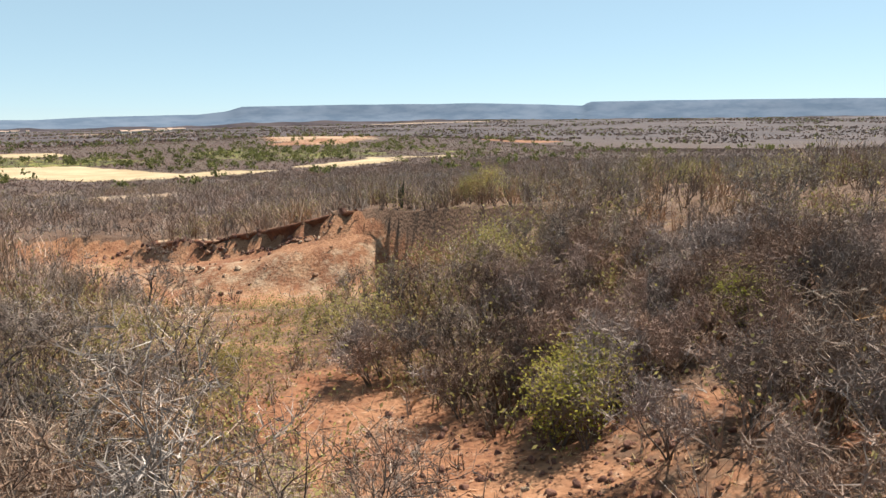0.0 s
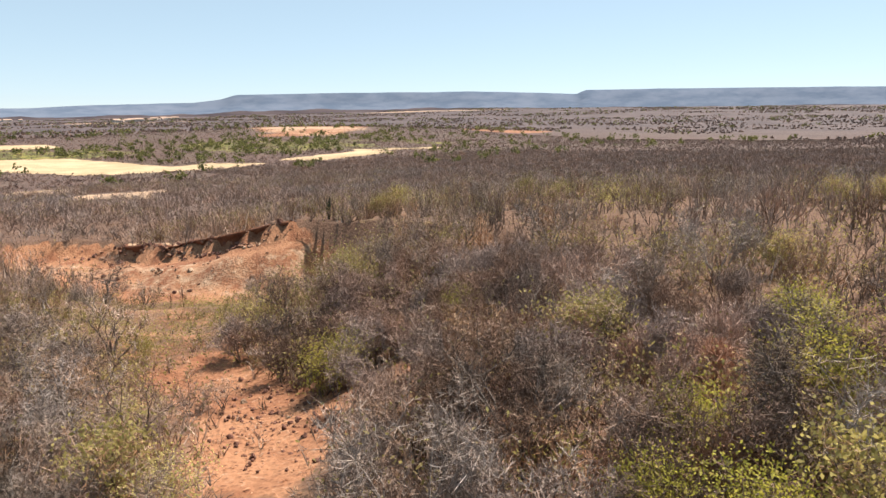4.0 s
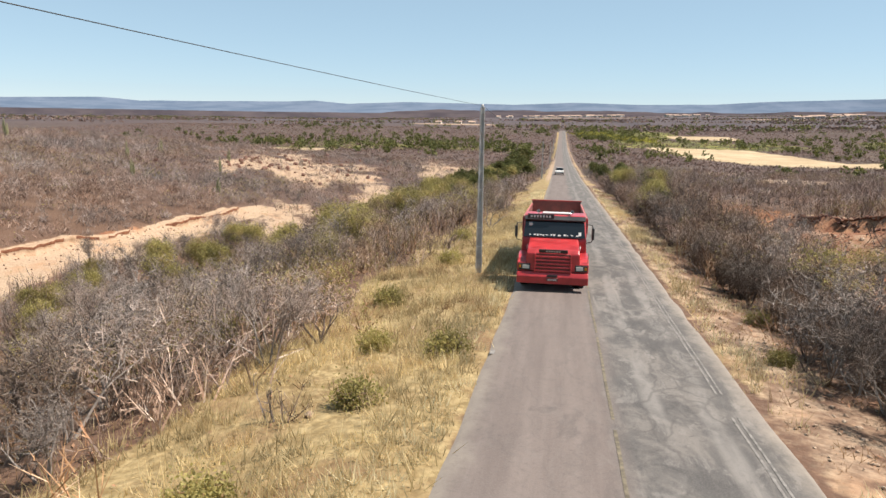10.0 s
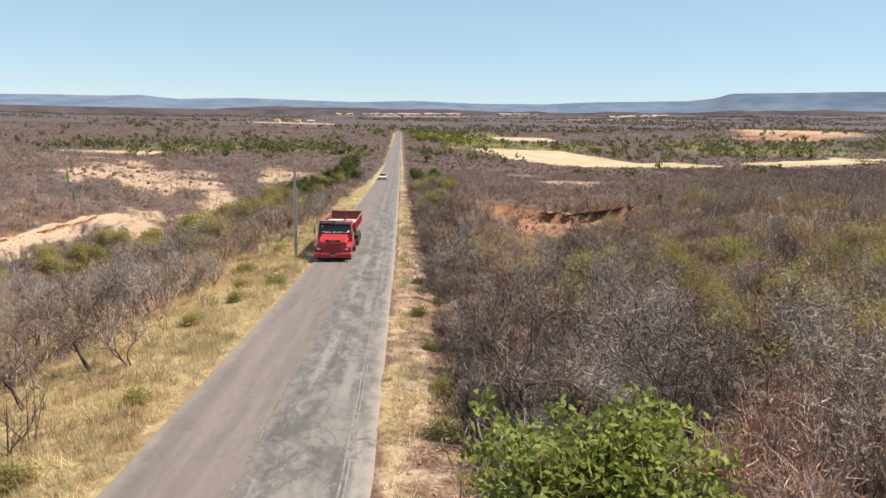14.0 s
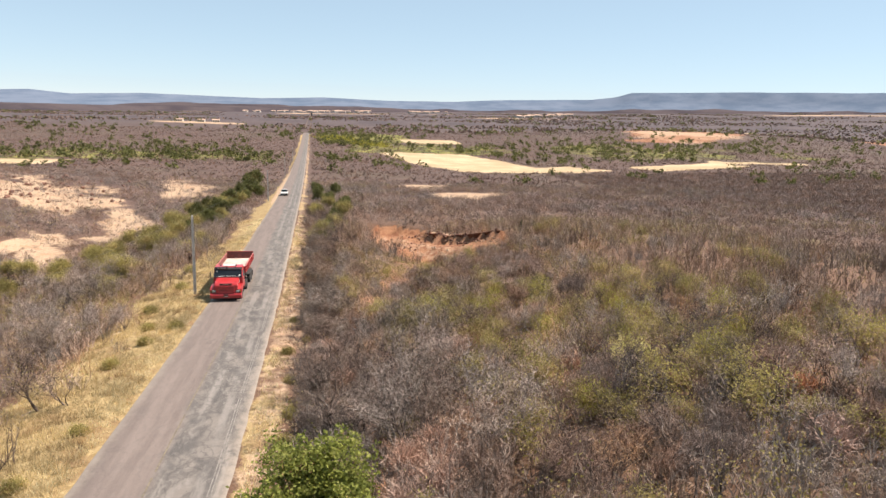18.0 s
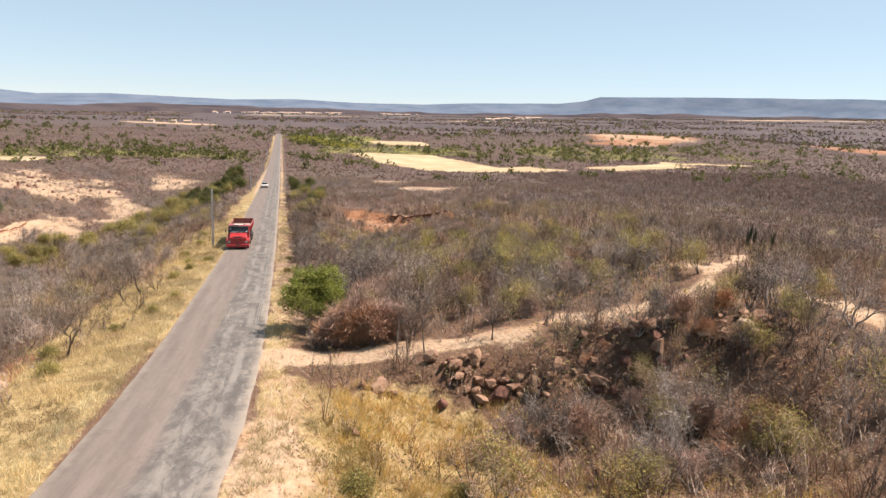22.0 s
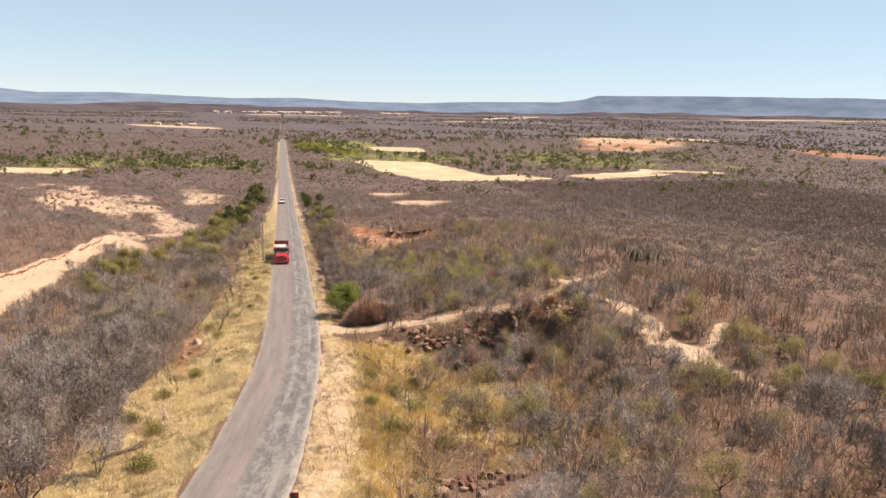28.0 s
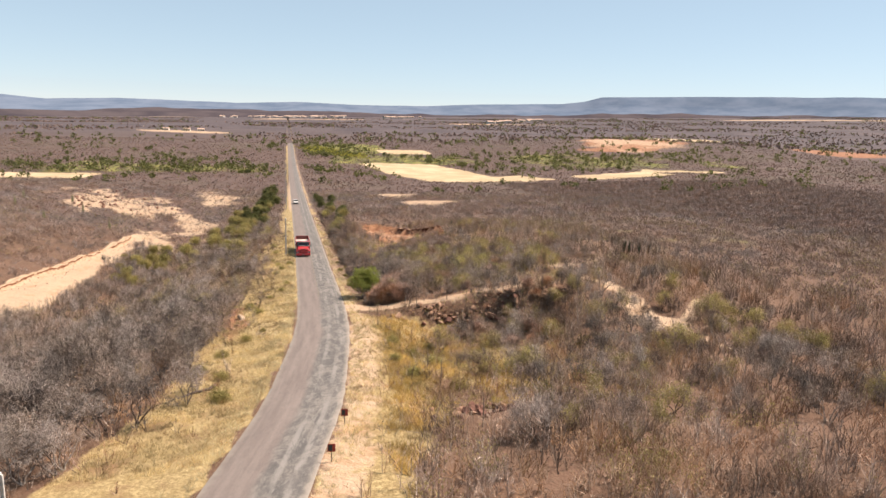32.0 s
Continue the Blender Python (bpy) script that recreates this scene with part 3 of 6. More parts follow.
M = dict(
    ground=ground_material(), asphalt=asphalt_material(),
    paint_white=plain("worn_white_paint", (0.27, 0.252, 0.232), 0.8, 0.4, 6.0, 0, 0, 40),
    paint_yellow=plain("worn_yellow_paint", (0.215, 0.182, 0.13), 0.8, 0.4, 6.0, 0, 0, 40),
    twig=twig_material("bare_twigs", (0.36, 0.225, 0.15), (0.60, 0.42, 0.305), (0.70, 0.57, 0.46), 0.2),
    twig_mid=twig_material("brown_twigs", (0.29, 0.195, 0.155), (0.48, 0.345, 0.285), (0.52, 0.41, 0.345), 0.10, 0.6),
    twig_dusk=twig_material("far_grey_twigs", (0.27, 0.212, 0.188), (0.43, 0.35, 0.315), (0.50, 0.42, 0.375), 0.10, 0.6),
    twig_warm=twig_material("warm_brown_twigs", (0.36, 0.232, 0.168), (0.58, 0.40, 0.30), (0.64, 0.50, 0.40), 0.15),
    twig_red=twig_material("red_brown_stems", (0.44, 0.24, 0.165), (0.70, 0.44, 0.32), (0.74, 0.55, 0.43), 0.15, 0.5),
    twig_far=twig_material("far_twigs", (0.23, 0.15, 0.126), (0.38, 0.265, 0.22), (0.42, 0.32, 0.26), 0.12, 0.35),
    twig_grey=twig_material("grey_twigs", (0.25, 0.192, 0.158), (0.43, 0.345, 0.295), (0.58, 0.49, 0.42), 0.2),
    twig_dark=twig_material("dark_twigs", (0.20, 0.135, 0.108), (0.38, 0.27, 0.215), (0.50, 0.41, 0.34), 0.16),
    twig_rust=twig_material("rusty_twigs", (0.34, 0.20, 0.135), (0.56, 0.38, 0.275), (0.64, 0.50, 0.39), 0.2),
    straw=leaf_material("dry_grass", (0.52, 0.39, 0.18), (0.85, 0.70, 0.41), (0.55, 0.39, 0.205)),
    golden=leaf_material("golden_grass", (0.52, 0.34, 0.10), (0.80, 0.58, 0.22), (0.48, 0.29, 0.10)),
    brown_stalk=leaf_material("brown_stalks", (0.25, 0.15, 0.075), (0.46, 0.31, 0.175), (0.30, 0.17, 0.09)),
    straw_pale=leaf_material("pale_dry_grass", (0.72, 0.59, 0.33), (0.96, 0.86, 0.58), (0.76, 0.62, 0.36)),
    olive=leaf_material("olive_leaves", (0.26, 0.22, 0.065), (0.48, 0.42, 0.16), (0.48, 0.37, 0.16)),
    lime=leaf_material("lime_leaves", (0.26, 0.25, 0.035), (0.46, 0.43, 0.09), (0.44, 0.36, 0.10)),
    leaf=leaf_material("green_leaves", (0.14, 0.165, 0.035), (0.35, 0.385, 0.09), (0.38, 0.38, 0.11)),
    dark_leaf=leaf_material("dark_green_leaves", (0.075, 0.085, 0.028), (0.19, 0.195, 0.065), (0.24, 0.21, 0.08)),
    yellow_leaf=leaf_material("yellow_leaves", (0.52, 0.47, 0.13), (0.78, 0.72, 0.30), (0.60, 0.52, 0.18)),
    brown_leaf=leaf_material("dry_brown_leaves", (0.38, 0.20, 0.12), (0.62, 0.38, 0.235), (0.52, 0.36, 0.235)),
    bark=plain("grey_brown_bark", (0.19, 0.145, 0.12), 0.9, 0.35, 6.0, 0.02),
    bark_dark=plain("dark_bark", (0.11, 0.082, 0.068), 0.9, 0.35, 6.0, 0.02),
    bark_pale=plain("pale_bark", (0.42, 0.365, 0.32), 0.9, 0.3, 6.0, 0.02),
    cactus=plain("grey_green_cactus", (0.085, 0.095, 0.055), 0.8, 0.4, 4.0, 0.02),
    # cactus skin made paler: the sunlit look is put into the colour
    cactus_lit=plain("sunlit_cactus", (0.36, 0.35, 0.19), 0.8, 0.3, 4.0, 0.02),
    earth=rock_material("bank_earth", (0.48, 0.31, 0.19), (0.60, 0.44, 0.30), (0.38, 0.20, 0.11)),
    # dark red earth with the shade of the undercuts put into its colour
    earth_shade=rock_material("undercut_earth_shade", (0.17, 0.065, 0.036), (0.30, 0.125, 0.065), (0.08, 0.035, 0.022)),
    rock=rock_material("red_brown_rock", (0.26, 0.13, 0.085), (0.48, 0.31, 0.21), (0.15, 0.075, 0.05)),
    rock_pale=rock_material("pale_rock", (0.44, 0.30, 0.20), (0.64, 0.50, 0.37), (0.30, 0.19, 0.12)),
    rock_dark=rock_material("dark_red_rock", (0.12, 0.055, 0.045), (0.28, 0.14, 0.10), (0.06, 0.035, 0.03)),
)


# ---- mesh helpers ----
def mesh_of(name, verts, faces, material=None):
    """A mesh from arrays of points and triangles (or quads)."""
    verts, faces = np.asarray(verts, np.float32), np.asarray(faces, np.int32)
    me = bpy.data.meshes.new(name)
    k = faces.shape[1]
    me.vertices.add(len(verts)), me.loops.add(faces.size), me.polygons.add(len(faces))
    me.vertices.foreach_set("co", verts.ravel())
    me.loops.foreach_set("vertex_index", faces.ravel())
    me.polygons.foreach_set("loop_start", np.arange(0, faces.size, k, dtype=np.int32))
    me.update(calc_edges=True)
    if material:
        me.materials.append(material)
    return me


def part(name, data, material, parent=None, label=""):
    """One mesh object, under a thing or a part if given; data is a bmesh or a mesh."""
    if isinstance(data, bmesh.types.BMesh):
        me = bpy.data.meshes.new(name)
        data.to_mesh(me), data.free()
    else:
        me = data
    if material and not me.materials:
        me.materials.append(material)
    ob = new(name, me)
    ob.parent = parent
    return tagged(ob, label)


def smooth(ob):
    ob.data.polygons.foreach_set("use_smooth", [True] * len(ob.data.polygons))
    return ob


# ---- ground ----
def spread_lines(lo, hi, step, grow, end_lo, end_hi):
    mid = list(np.arange(lo, hi + 0.01, step))
    s, v = step, hi
    while v < end_hi:
        s *= grow
        v += s
        mid.append(v)
    s, v = step, lo
    while v > end_lo:
        s *= grow
        v -= s
        mid.insert(0, v)
    return np.array(mid)


def build_ground():
    gx = spread_lines(-60, 60, 0.9, 1.045, -4300, 4300)
    gy = spread_lines(-108, 72, 0.9, 1.032, -4300, 4300)
    X, Y = np.meshgrid(gx, gy)
    x, y = X.ravel(), Y.ravel()
    nx, ny = len(gx), len(gy)
    i = np.arange(nx * ny).reshape(ny, nx)
    quads = np.stack([i[:-1, :-1], i[:-1, 1:], i[1:, 1:], i[1:, :-1]], -1).reshape(-1, 4)
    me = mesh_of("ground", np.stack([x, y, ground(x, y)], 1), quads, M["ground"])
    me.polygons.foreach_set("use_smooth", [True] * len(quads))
    # the third part of cover2 grows with distance and drives the painted haze
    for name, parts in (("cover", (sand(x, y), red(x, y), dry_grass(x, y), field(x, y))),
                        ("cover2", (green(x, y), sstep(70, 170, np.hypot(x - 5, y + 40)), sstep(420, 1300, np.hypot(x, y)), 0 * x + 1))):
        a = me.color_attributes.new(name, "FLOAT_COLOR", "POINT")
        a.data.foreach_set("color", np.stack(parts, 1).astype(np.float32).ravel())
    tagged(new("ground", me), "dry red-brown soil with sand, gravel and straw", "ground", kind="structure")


build_ground()


# ---- road ----
def strip(name, material, left, right, y0, y1, step, lift, crown=0.0, wobble=0.0, cols=2):
    """A band that follows the road, from left to right of its middle."""
    ys = np.arange(y0, y1 + 0.01, step)
    us = np.linspace(left, right, cols)
    if cols > 2:
        us = np.concatenate([[left], np.linspace(left + 0.15, right - 0.15, cols), [right]])
    V, U = [], []
    for y in ys:
        for u in us:
            side = wobble * (float(vnoise(np.array([u]), np.array([y]), 1.7, 91)[0]) - 0.5) if u in (us[0], us[-1]) else 0
            V.append((float(road_x(y)) + u + side, y, float(road_z(y)) + lift + crown * (1 - (u / HALF) ** 2) - (0.06 if cols > 2 and abs(u) > HALF - 0.01 else 0)))
            U.append((u, y))
    n = len(us)
    F = [(r * n + c, r * n + c + 1, (r + 1) * n + c + 1, (r + 1) * n + c) for r in range(len(ys) - 1) for c in range(n - 1)]
    me = mesh_of(name, V, F, material)
    uv = me.uv_layers.new(name="UVMap")
    li = np.empty(len(me.loops), np.int32)
    me.loops.foreach_get("vertex_index", li)
    uv.data.foreach_set("uv", np.array(U, np.float32)[li].ravel())
    me.polygons.foreach_set("use_smooth", [True] * len(F))
    return me


road = tagged(new("road", strip("road", M["asphalt"], -HALF, HALF, -300, 640, 0.5, 0.02, 0.03, 0.10, 7)),
              "worn grey asphalt country road with patches and cracks", "road", kind="structure")
for y0, y1 in ((-42, -27.5), (-26.8, -15), (-14, 0), (1, 14), (20, 48), (56, 90)):
    for u in (2.10, 2.21):
        part("edge_line", strip("edge_line", M["paint_white"], u - 0.022, u + 0.022, y0, y1, 0.5, 0.0375, 0, 0.03), None, road, "worn white edge line")
for y0 in np.arange(-42, 12, 6.5):
    part("centre_line", strip("centre_line", M["paint_yellow"], -0.12, -0.06, y0, y0 + 6.2, 0.5, 0.056, 0, 0.03), None, road, "faded yellow centre line")
for y0 in (-73.5, -80, -66, -12.2):
    part("edge_mark", strip("edge_mark", M["paint_white"], -2.72, -2.6, y0, y0 + (1.4 if y0 < -20 else 0.35), 0.35, 0.030), None, road, "worn white paint mark")


# ---- scrub, grass and leaves, as clouds of fine pieces ----
def unit(v):
    return v / np.maximum(np.linalg.norm(v, axis=-1, keepdims=True), 1e-9)


def spikes(p0, p1, width, rng):
    """Thin tapered slivers from p0 to p1."""
    d = p1 - p0
    side = unit(np.cross(d, rng.normal(size=d.shape))) * np.asarray(width).reshape(-1, 1) * 0.5
    v = np.stack([p0 - side, p0 + side, p1], 1).reshape(-1, 3)
    return v, np.arange(len(v)).reshape(-1, 3)


def shrub_cloud(base, height, rng, stems=4, twigs=6, subs=0, width=0.03, splay=0.55, kink=0.9):
    """Bare shrubs: stems, twigs on stems and, if asked, twiglets on twigs; returns slivers and the tips."""
    n = len(base)
    az = rng.uniform(0, 6.283, (n, stems))
    tilt = np.abs(rng.normal(0, splay, (n, stems))).clip(0, 1.25)
    L = height[:, None] * rng.uniform(0.55, 1.0, (n, stems))
    d = np.stack([np.sin(tilt) * np.cos(az), np.sin(tilt) * np.sin(az), np.cos(tilt)], -1)
    p0 = np.repeat(base[:, None], stems, 1) + rng.normal(0, 0.06, (n, stems, 3)) * height[:, None, None] * (1, 1, 0)
    p1 = p0 + d * L[..., None]
    A, B, W = [p0.reshape(-1, 3)], [p1.reshape(-1, 3)], [np.full(n * stems, width * 1.8)]
    a, b, l = A[0], B[0], L.reshape(-1)
    for count, fac in ((twigs, 0.5), (subs, 0.55)):
        if not count:
            break
        s = rng.uniform(0.2, 1.0, (len(a), count))
        start = a[:, None] + (b - a)[:, None] * s[..., None]
        way = unit(unit(b - a)[:, None] + rng.normal(0, kink * 0.62, (len(a), count, 3)) + np.array([0, 0, 0.25]))
        ll = l[:, None] * fac * rng.uniform(0.5, 1.1, s.shape) * (1.15 - 0.5 * s)
        tip = start + way * ll[..., None]
        a, b, l = start.reshape(-1, 3), tip.reshape(-1, 3), ll.reshape(-1)
        A.append(a), B.append(b), W.append(np.full(len(a), width * (1.0 if fac == 0.5 else 0.7)))
    A, B, W = np.concatenate(A), np.concatenate(B), np.concatenate(W)
    v, f = spikes(A, B, W, rng)
    return v, f, b


def dome_cloud(base, height, rng, count, length, width):
    """Shrubs far off: short upright twigs that fill a low dome."""
    n = len(base)
    r = rng.random((n, count)) ** 0.5
    a = rng.uniform(0, 6.283, (n, count))
    top = np.sqrt(1 - r * r) * rng.uniform(0.25, 1.0, (n, count))
    wide = height[:, None] * rng.uniform(0.45, 0.75, (n, 1))
    p = base[:, None] + np.stack([r * np.cos(a) * wide, r * np.sin(a) * wide, top * height[:, None] * 0.85], -1)
    d = unit(np.stack([0.6 * r * np.cos(a), 0.6 * r * np.sin(a), 0 * r + 0.8], -1) + rng.normal(0, 0.42, (n, count, 3)))
    d = d * (length * rng.uniform(0.6, 1.4, (n, count)))[..., None]
    v, f = spikes((p - 0.5 * d).reshape(-1, 3), (p + 0.5 * d).reshape(-1, 3), np.full(n * count, width), rng)
    return v, f, (p + 0.5 * d).reshape(-1, 3)


def leaf_cloud(points, count, spread, size, rng, droop=0.0):
    """Small leaves round the points given."""
    c = np.repeat(points, count, 0) + rng.normal(0, spread, (len(points) * count, 3))
    a = unit(rng.normal(size=c.shape)) * size * rng.uniform(0.6, 1.3, (len(c), 1))
    b = unit(np.cross(a, rng.normal(size=c.shape))) * size * 0.55
    a[:, 2] -= droop * size
    v = np.stack([c - a, c + b, c + a, c - b], 1).reshape(-1, 3)
    return v, np.arange(len(v)).reshape(-1, 4)


def scatter(n, x0, x1, y0, y1, keep, rng):
    """Places in a rectangle, kept by a chance of keep(x, y), on the ground."""
    x, y = rng.uniform(x0, x1, n), rng.uniform(y0, y1, n)
    ok = rng.random(n) < keep(x, y)
    x, y = x[ok], y[ok]
    return np.stack([x, y, ground(x, y) - 0.05], 1)


def near_path(x, y):
    """Distance from the ground below the camera's way."""
    return away(x, y, [(11, -4), (9, -16), (1.5, -24), (7, -44), (9, -58), (10, -70), (3, -92)])


def stuff(name, verts, faces, material, label, category="scrub"):
    return tagged(new(name, mesh_of(name, verts, faces, material)), label, category, kind="stuff")


SPOT = lambda x, y: vnoise(x, y, 7, 33)  # noqa: E731
CLUMP = lambda x, y: vnoise(x, y, 3.4, 34)  # noqa: E731
TONE = lambda x, y: fbm(x, y, 16, 35)    # noqa: E731



def leafy(x, y, seed=39):
    return vnoise(x, y, 3.2, seed) * 0.5 + fbm(x, y, 26, seed + 1) * 0.5


def grow_scrub():
    rng = np.random.default_rng(11)

    def tall(q, lo, hi):
        return rng.uniform(lo, hi, len(q)) * (0.45 + 0.4 * SPOT(q[:, 0], q[:, 1]) + 0.75 * CLUMP(q[:, 0], q[:, 1])) * (1 - 0.55 * low(q[:, 0], q[:, 1])) * (1 - 0.3 * bump(q[:, 0], q[:, 1], 32, 8, 12, 12))
    # near: fine twigs
    p = scatter(40000, -38, 64, -114, 46, lambda x, y: scrub(x, y) * (1 - sstep(24, 31, near_path(x, y))) * (0.25 + 0.25 * SPOT(x, y) + 0.6 * sstep(0.3, 0.55, CLUMP(x, y))) * (1 - 0.5 * low(x, y) * (y < 0)) * np.where(x < 0, 1 - 0.55 * sstep(-36, -50, y), 1), rng)
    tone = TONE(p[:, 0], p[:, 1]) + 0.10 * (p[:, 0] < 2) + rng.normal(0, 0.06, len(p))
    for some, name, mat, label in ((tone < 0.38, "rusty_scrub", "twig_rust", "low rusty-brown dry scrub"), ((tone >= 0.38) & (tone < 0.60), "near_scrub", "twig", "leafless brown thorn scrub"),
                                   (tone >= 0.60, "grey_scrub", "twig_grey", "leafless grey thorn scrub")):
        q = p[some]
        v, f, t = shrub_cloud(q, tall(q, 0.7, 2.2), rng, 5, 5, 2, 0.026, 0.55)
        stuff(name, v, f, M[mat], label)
        pick = t[leafy(t[:, 0], t[:, 1]) > np.where(t[:, 0] > 8, 0.57, 0.59)]
        pick = pick[rng.random(len(pick)) < 0.4]
        if len(pick):
            v, f = leaf_cloud(pick, 1, 0.06, 0.06, rng)
            stuff(name + "_leaves", v, f, M["olive"], "sparse olive leaves on the scrub", "leaves")
    # middle distance
    for ring, area, count, stems, twigs, width in ((lambda d: sstep(24, 31, d) * (1 - sstep(56, 64, d)), (-85, 95, -150, 100), 66000, 5, 6, 0.033),
                                                     (lambda d: sstep(56, 64, d), (-115, 145, -155, 175), 72000, 4, 4, 0.065)):
        p = scatter(count, *area, lambda x, y: scrub(x, y) * ring(near_path(x, y)) * (0.25 + 0.25 * SPOT(x, y) + 0.55 * sstep(0.32, 0.55, CLUMP(x, y))) * (1 - 0.4 * low(x, y)), rng)
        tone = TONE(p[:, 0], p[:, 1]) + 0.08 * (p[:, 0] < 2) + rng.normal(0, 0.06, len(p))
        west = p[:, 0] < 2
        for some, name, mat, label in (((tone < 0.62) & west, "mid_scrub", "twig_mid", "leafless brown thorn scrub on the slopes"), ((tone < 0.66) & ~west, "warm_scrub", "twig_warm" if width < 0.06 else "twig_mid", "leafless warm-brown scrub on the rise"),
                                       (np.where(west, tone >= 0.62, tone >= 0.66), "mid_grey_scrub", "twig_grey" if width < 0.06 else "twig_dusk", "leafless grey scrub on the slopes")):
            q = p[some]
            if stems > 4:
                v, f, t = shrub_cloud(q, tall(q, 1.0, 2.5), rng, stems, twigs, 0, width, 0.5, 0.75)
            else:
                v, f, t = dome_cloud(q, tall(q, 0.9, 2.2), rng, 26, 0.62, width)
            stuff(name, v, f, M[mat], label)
            pick = t[leafy(t[:, 0], t[:, 1]) > np.where(t[:, 0] > 8, 0.57, 0.58)]
            pick = pick[rng.random(len(pick)) < 0.2]
            if len(pick):
                v, f = leaf_cloud(pick, 1, 0.12, width * 1.5, rng)
                stuff(name + "_leaves", v, f, M["olive"], "sparse olive leaves on the scrub", "leaves")
    # far
    p = scatter(170000, -420, 560, -60, 720, lambda x, y: scrub(x, y) * np.clip(sstep(150, 185, y) + sstep(125, 150, x) + sstep(-95, -120, x), 0, 1) * (0.3 + 0.7 * vnoise(x, y, 14, 37)) * (1 - 0.5 * sstep(200, 600, y)), rng)
    q = scatter(75000, 120, 330, -70, 260, lambda x, y: scrub(x, y) * sstep(128, 150, x + 0.3 * np.clip(y - 60, 0, 200)) * (1 - sstep(240, 330, x)), rng)
    v, f, t = dome_cloud(q, rng.uniform(0.8, 1.7, len(q)), rng, 11, 0.75, 0.15)
    stuff("plain_scrub", v, f, M["twig_mid"], "dense brown leafless scrub east of the rise")
    v, f, t = dome_cloud(p, rng.uniform(0.6, 1.5, len(p)), rng, 9, 0.8, 0.2)
    stuff("far_scrub", v, f, M["twig_far"], "brown leafless scrub on the plain")
    p = scatter(44000, -1500, 2600, 100, 2600, lambda x, y: (1 - field(x, y)) * ((y > 700) | (x > 540)) * (1 - sand(x, y)) * (fbm(x, y, 180, 63) > 0.5), rng)
    v, f, t = dome_cloud(p, rng.uniform(1.8, 4.0, len(p)), rng, 6, 2.6, 2.2)
    dark = p[rng.random(len(p)) < 0.05]
    w, g = leaf_cloud(np.repeat(dark, 4, 0) + rng.normal(0, 3, (len(dark) * 4, 3)) * (1, 1, 0.2) + (0, 0, 2.5), 4, 1.2, 1.6, rng)
    stuff("distant_trees", w, g, M["dark_leaf"], "dark trees dotted over the far plain", "trees")
    stuff("distant_scrub", v, f, M["twig_far"], "dark scrub on the far plain")


grow_scrub()


def grow_olive():
    """Low olive and yellow-green growth in patches between the bare shrubs."""
    rng = np.random.default_rng(17)

    def patch(name, n, area, keep, lo, hi, per, size, mat, label):
        p = scatter(n, *area, keep, rng)
        h = rng.uniform(lo, hi, len(p))
        c = np.repeat(p, per, 0) + rng.normal(0, 0.42, (len(p) * per, 3)) * np.repeat(h, per)[:, None] * (1, 1, 0.5) + np.repeat(h, per)[:, None] * (0, 0, 0.6)
        c[:, 2] = np.maximum(c[:, 2], ground(c[:, 0], c[:, 1]) + 0.05)
        v, f = leaf_cloud(c, 1, 0.03, size, rng)
        stuff(name, v, f, M[mat], label, "shrubs")
    hill = lambda x, y: oval(x, y, 20.5, 20, 7, 15, -14, 0.5, 5, 0.4, 83)  # noqa: E731
    patch("low_olive_growth", 2600, (11, 36, 5, 38), lambda x, y: hill(x, y) * (red(x, y) < 0.55) * (0.3 + 0.7 * (vnoise(x, y, 3, 84) > 0.45)), 0.4, 0.9, 34, 0.035, "olive", "low olive shrubs and dry grass before the gully")
    patch("olive_growth", 5200, (11, 75, -45, 55), lambda x, y: scrub(x, y) * (leafy(x, y, 85) > 0.60) * sstep(5, 8, near_path(x, y)) * (1 - 0.6 * bump(x, y, 22, -4, 6, 5)), 0.9, 2.0, 26, 0.06, "olive", "olive-leaved shrubs among the bare scrub")
    patch("pit_growth", 900, (9, 32, -92, -55), lambda x, y: (oval(x, y, 18, -72, 12, 15, 0, 0.6, 5, 0.4, 88) > 0.4) * (0.15 + 0.85 * (leafy(x, y, 89) > 0.5)), 0.4, 1.1, 60, 0.045, "olive", "olive shrubs in the grassy pit")
    patch("pit_bushes", 260, (9, 32, -92, -56), lambda x, y: (oval(x, y, 18, -72, 12, 15, 0, 0.6, 5, 0.4, 88) > 0.4) * (leafy(x, y, 90) > 0.5), 0.6, 1.4, 70, 0.055, "dark_leaf", "dark green shrubs in the grassy pit")
    patch("verge_growth", 2600, (-40, -2, -25, 60), lambda x, y: scrub(x, y) * (leafy(x, y, 87) > np.where(x < -20, 0.46, 0.52)), 0.8, 1.9, 30, 0.05, "olive", "olive-leaved shrubs below the road")


grow_olive()


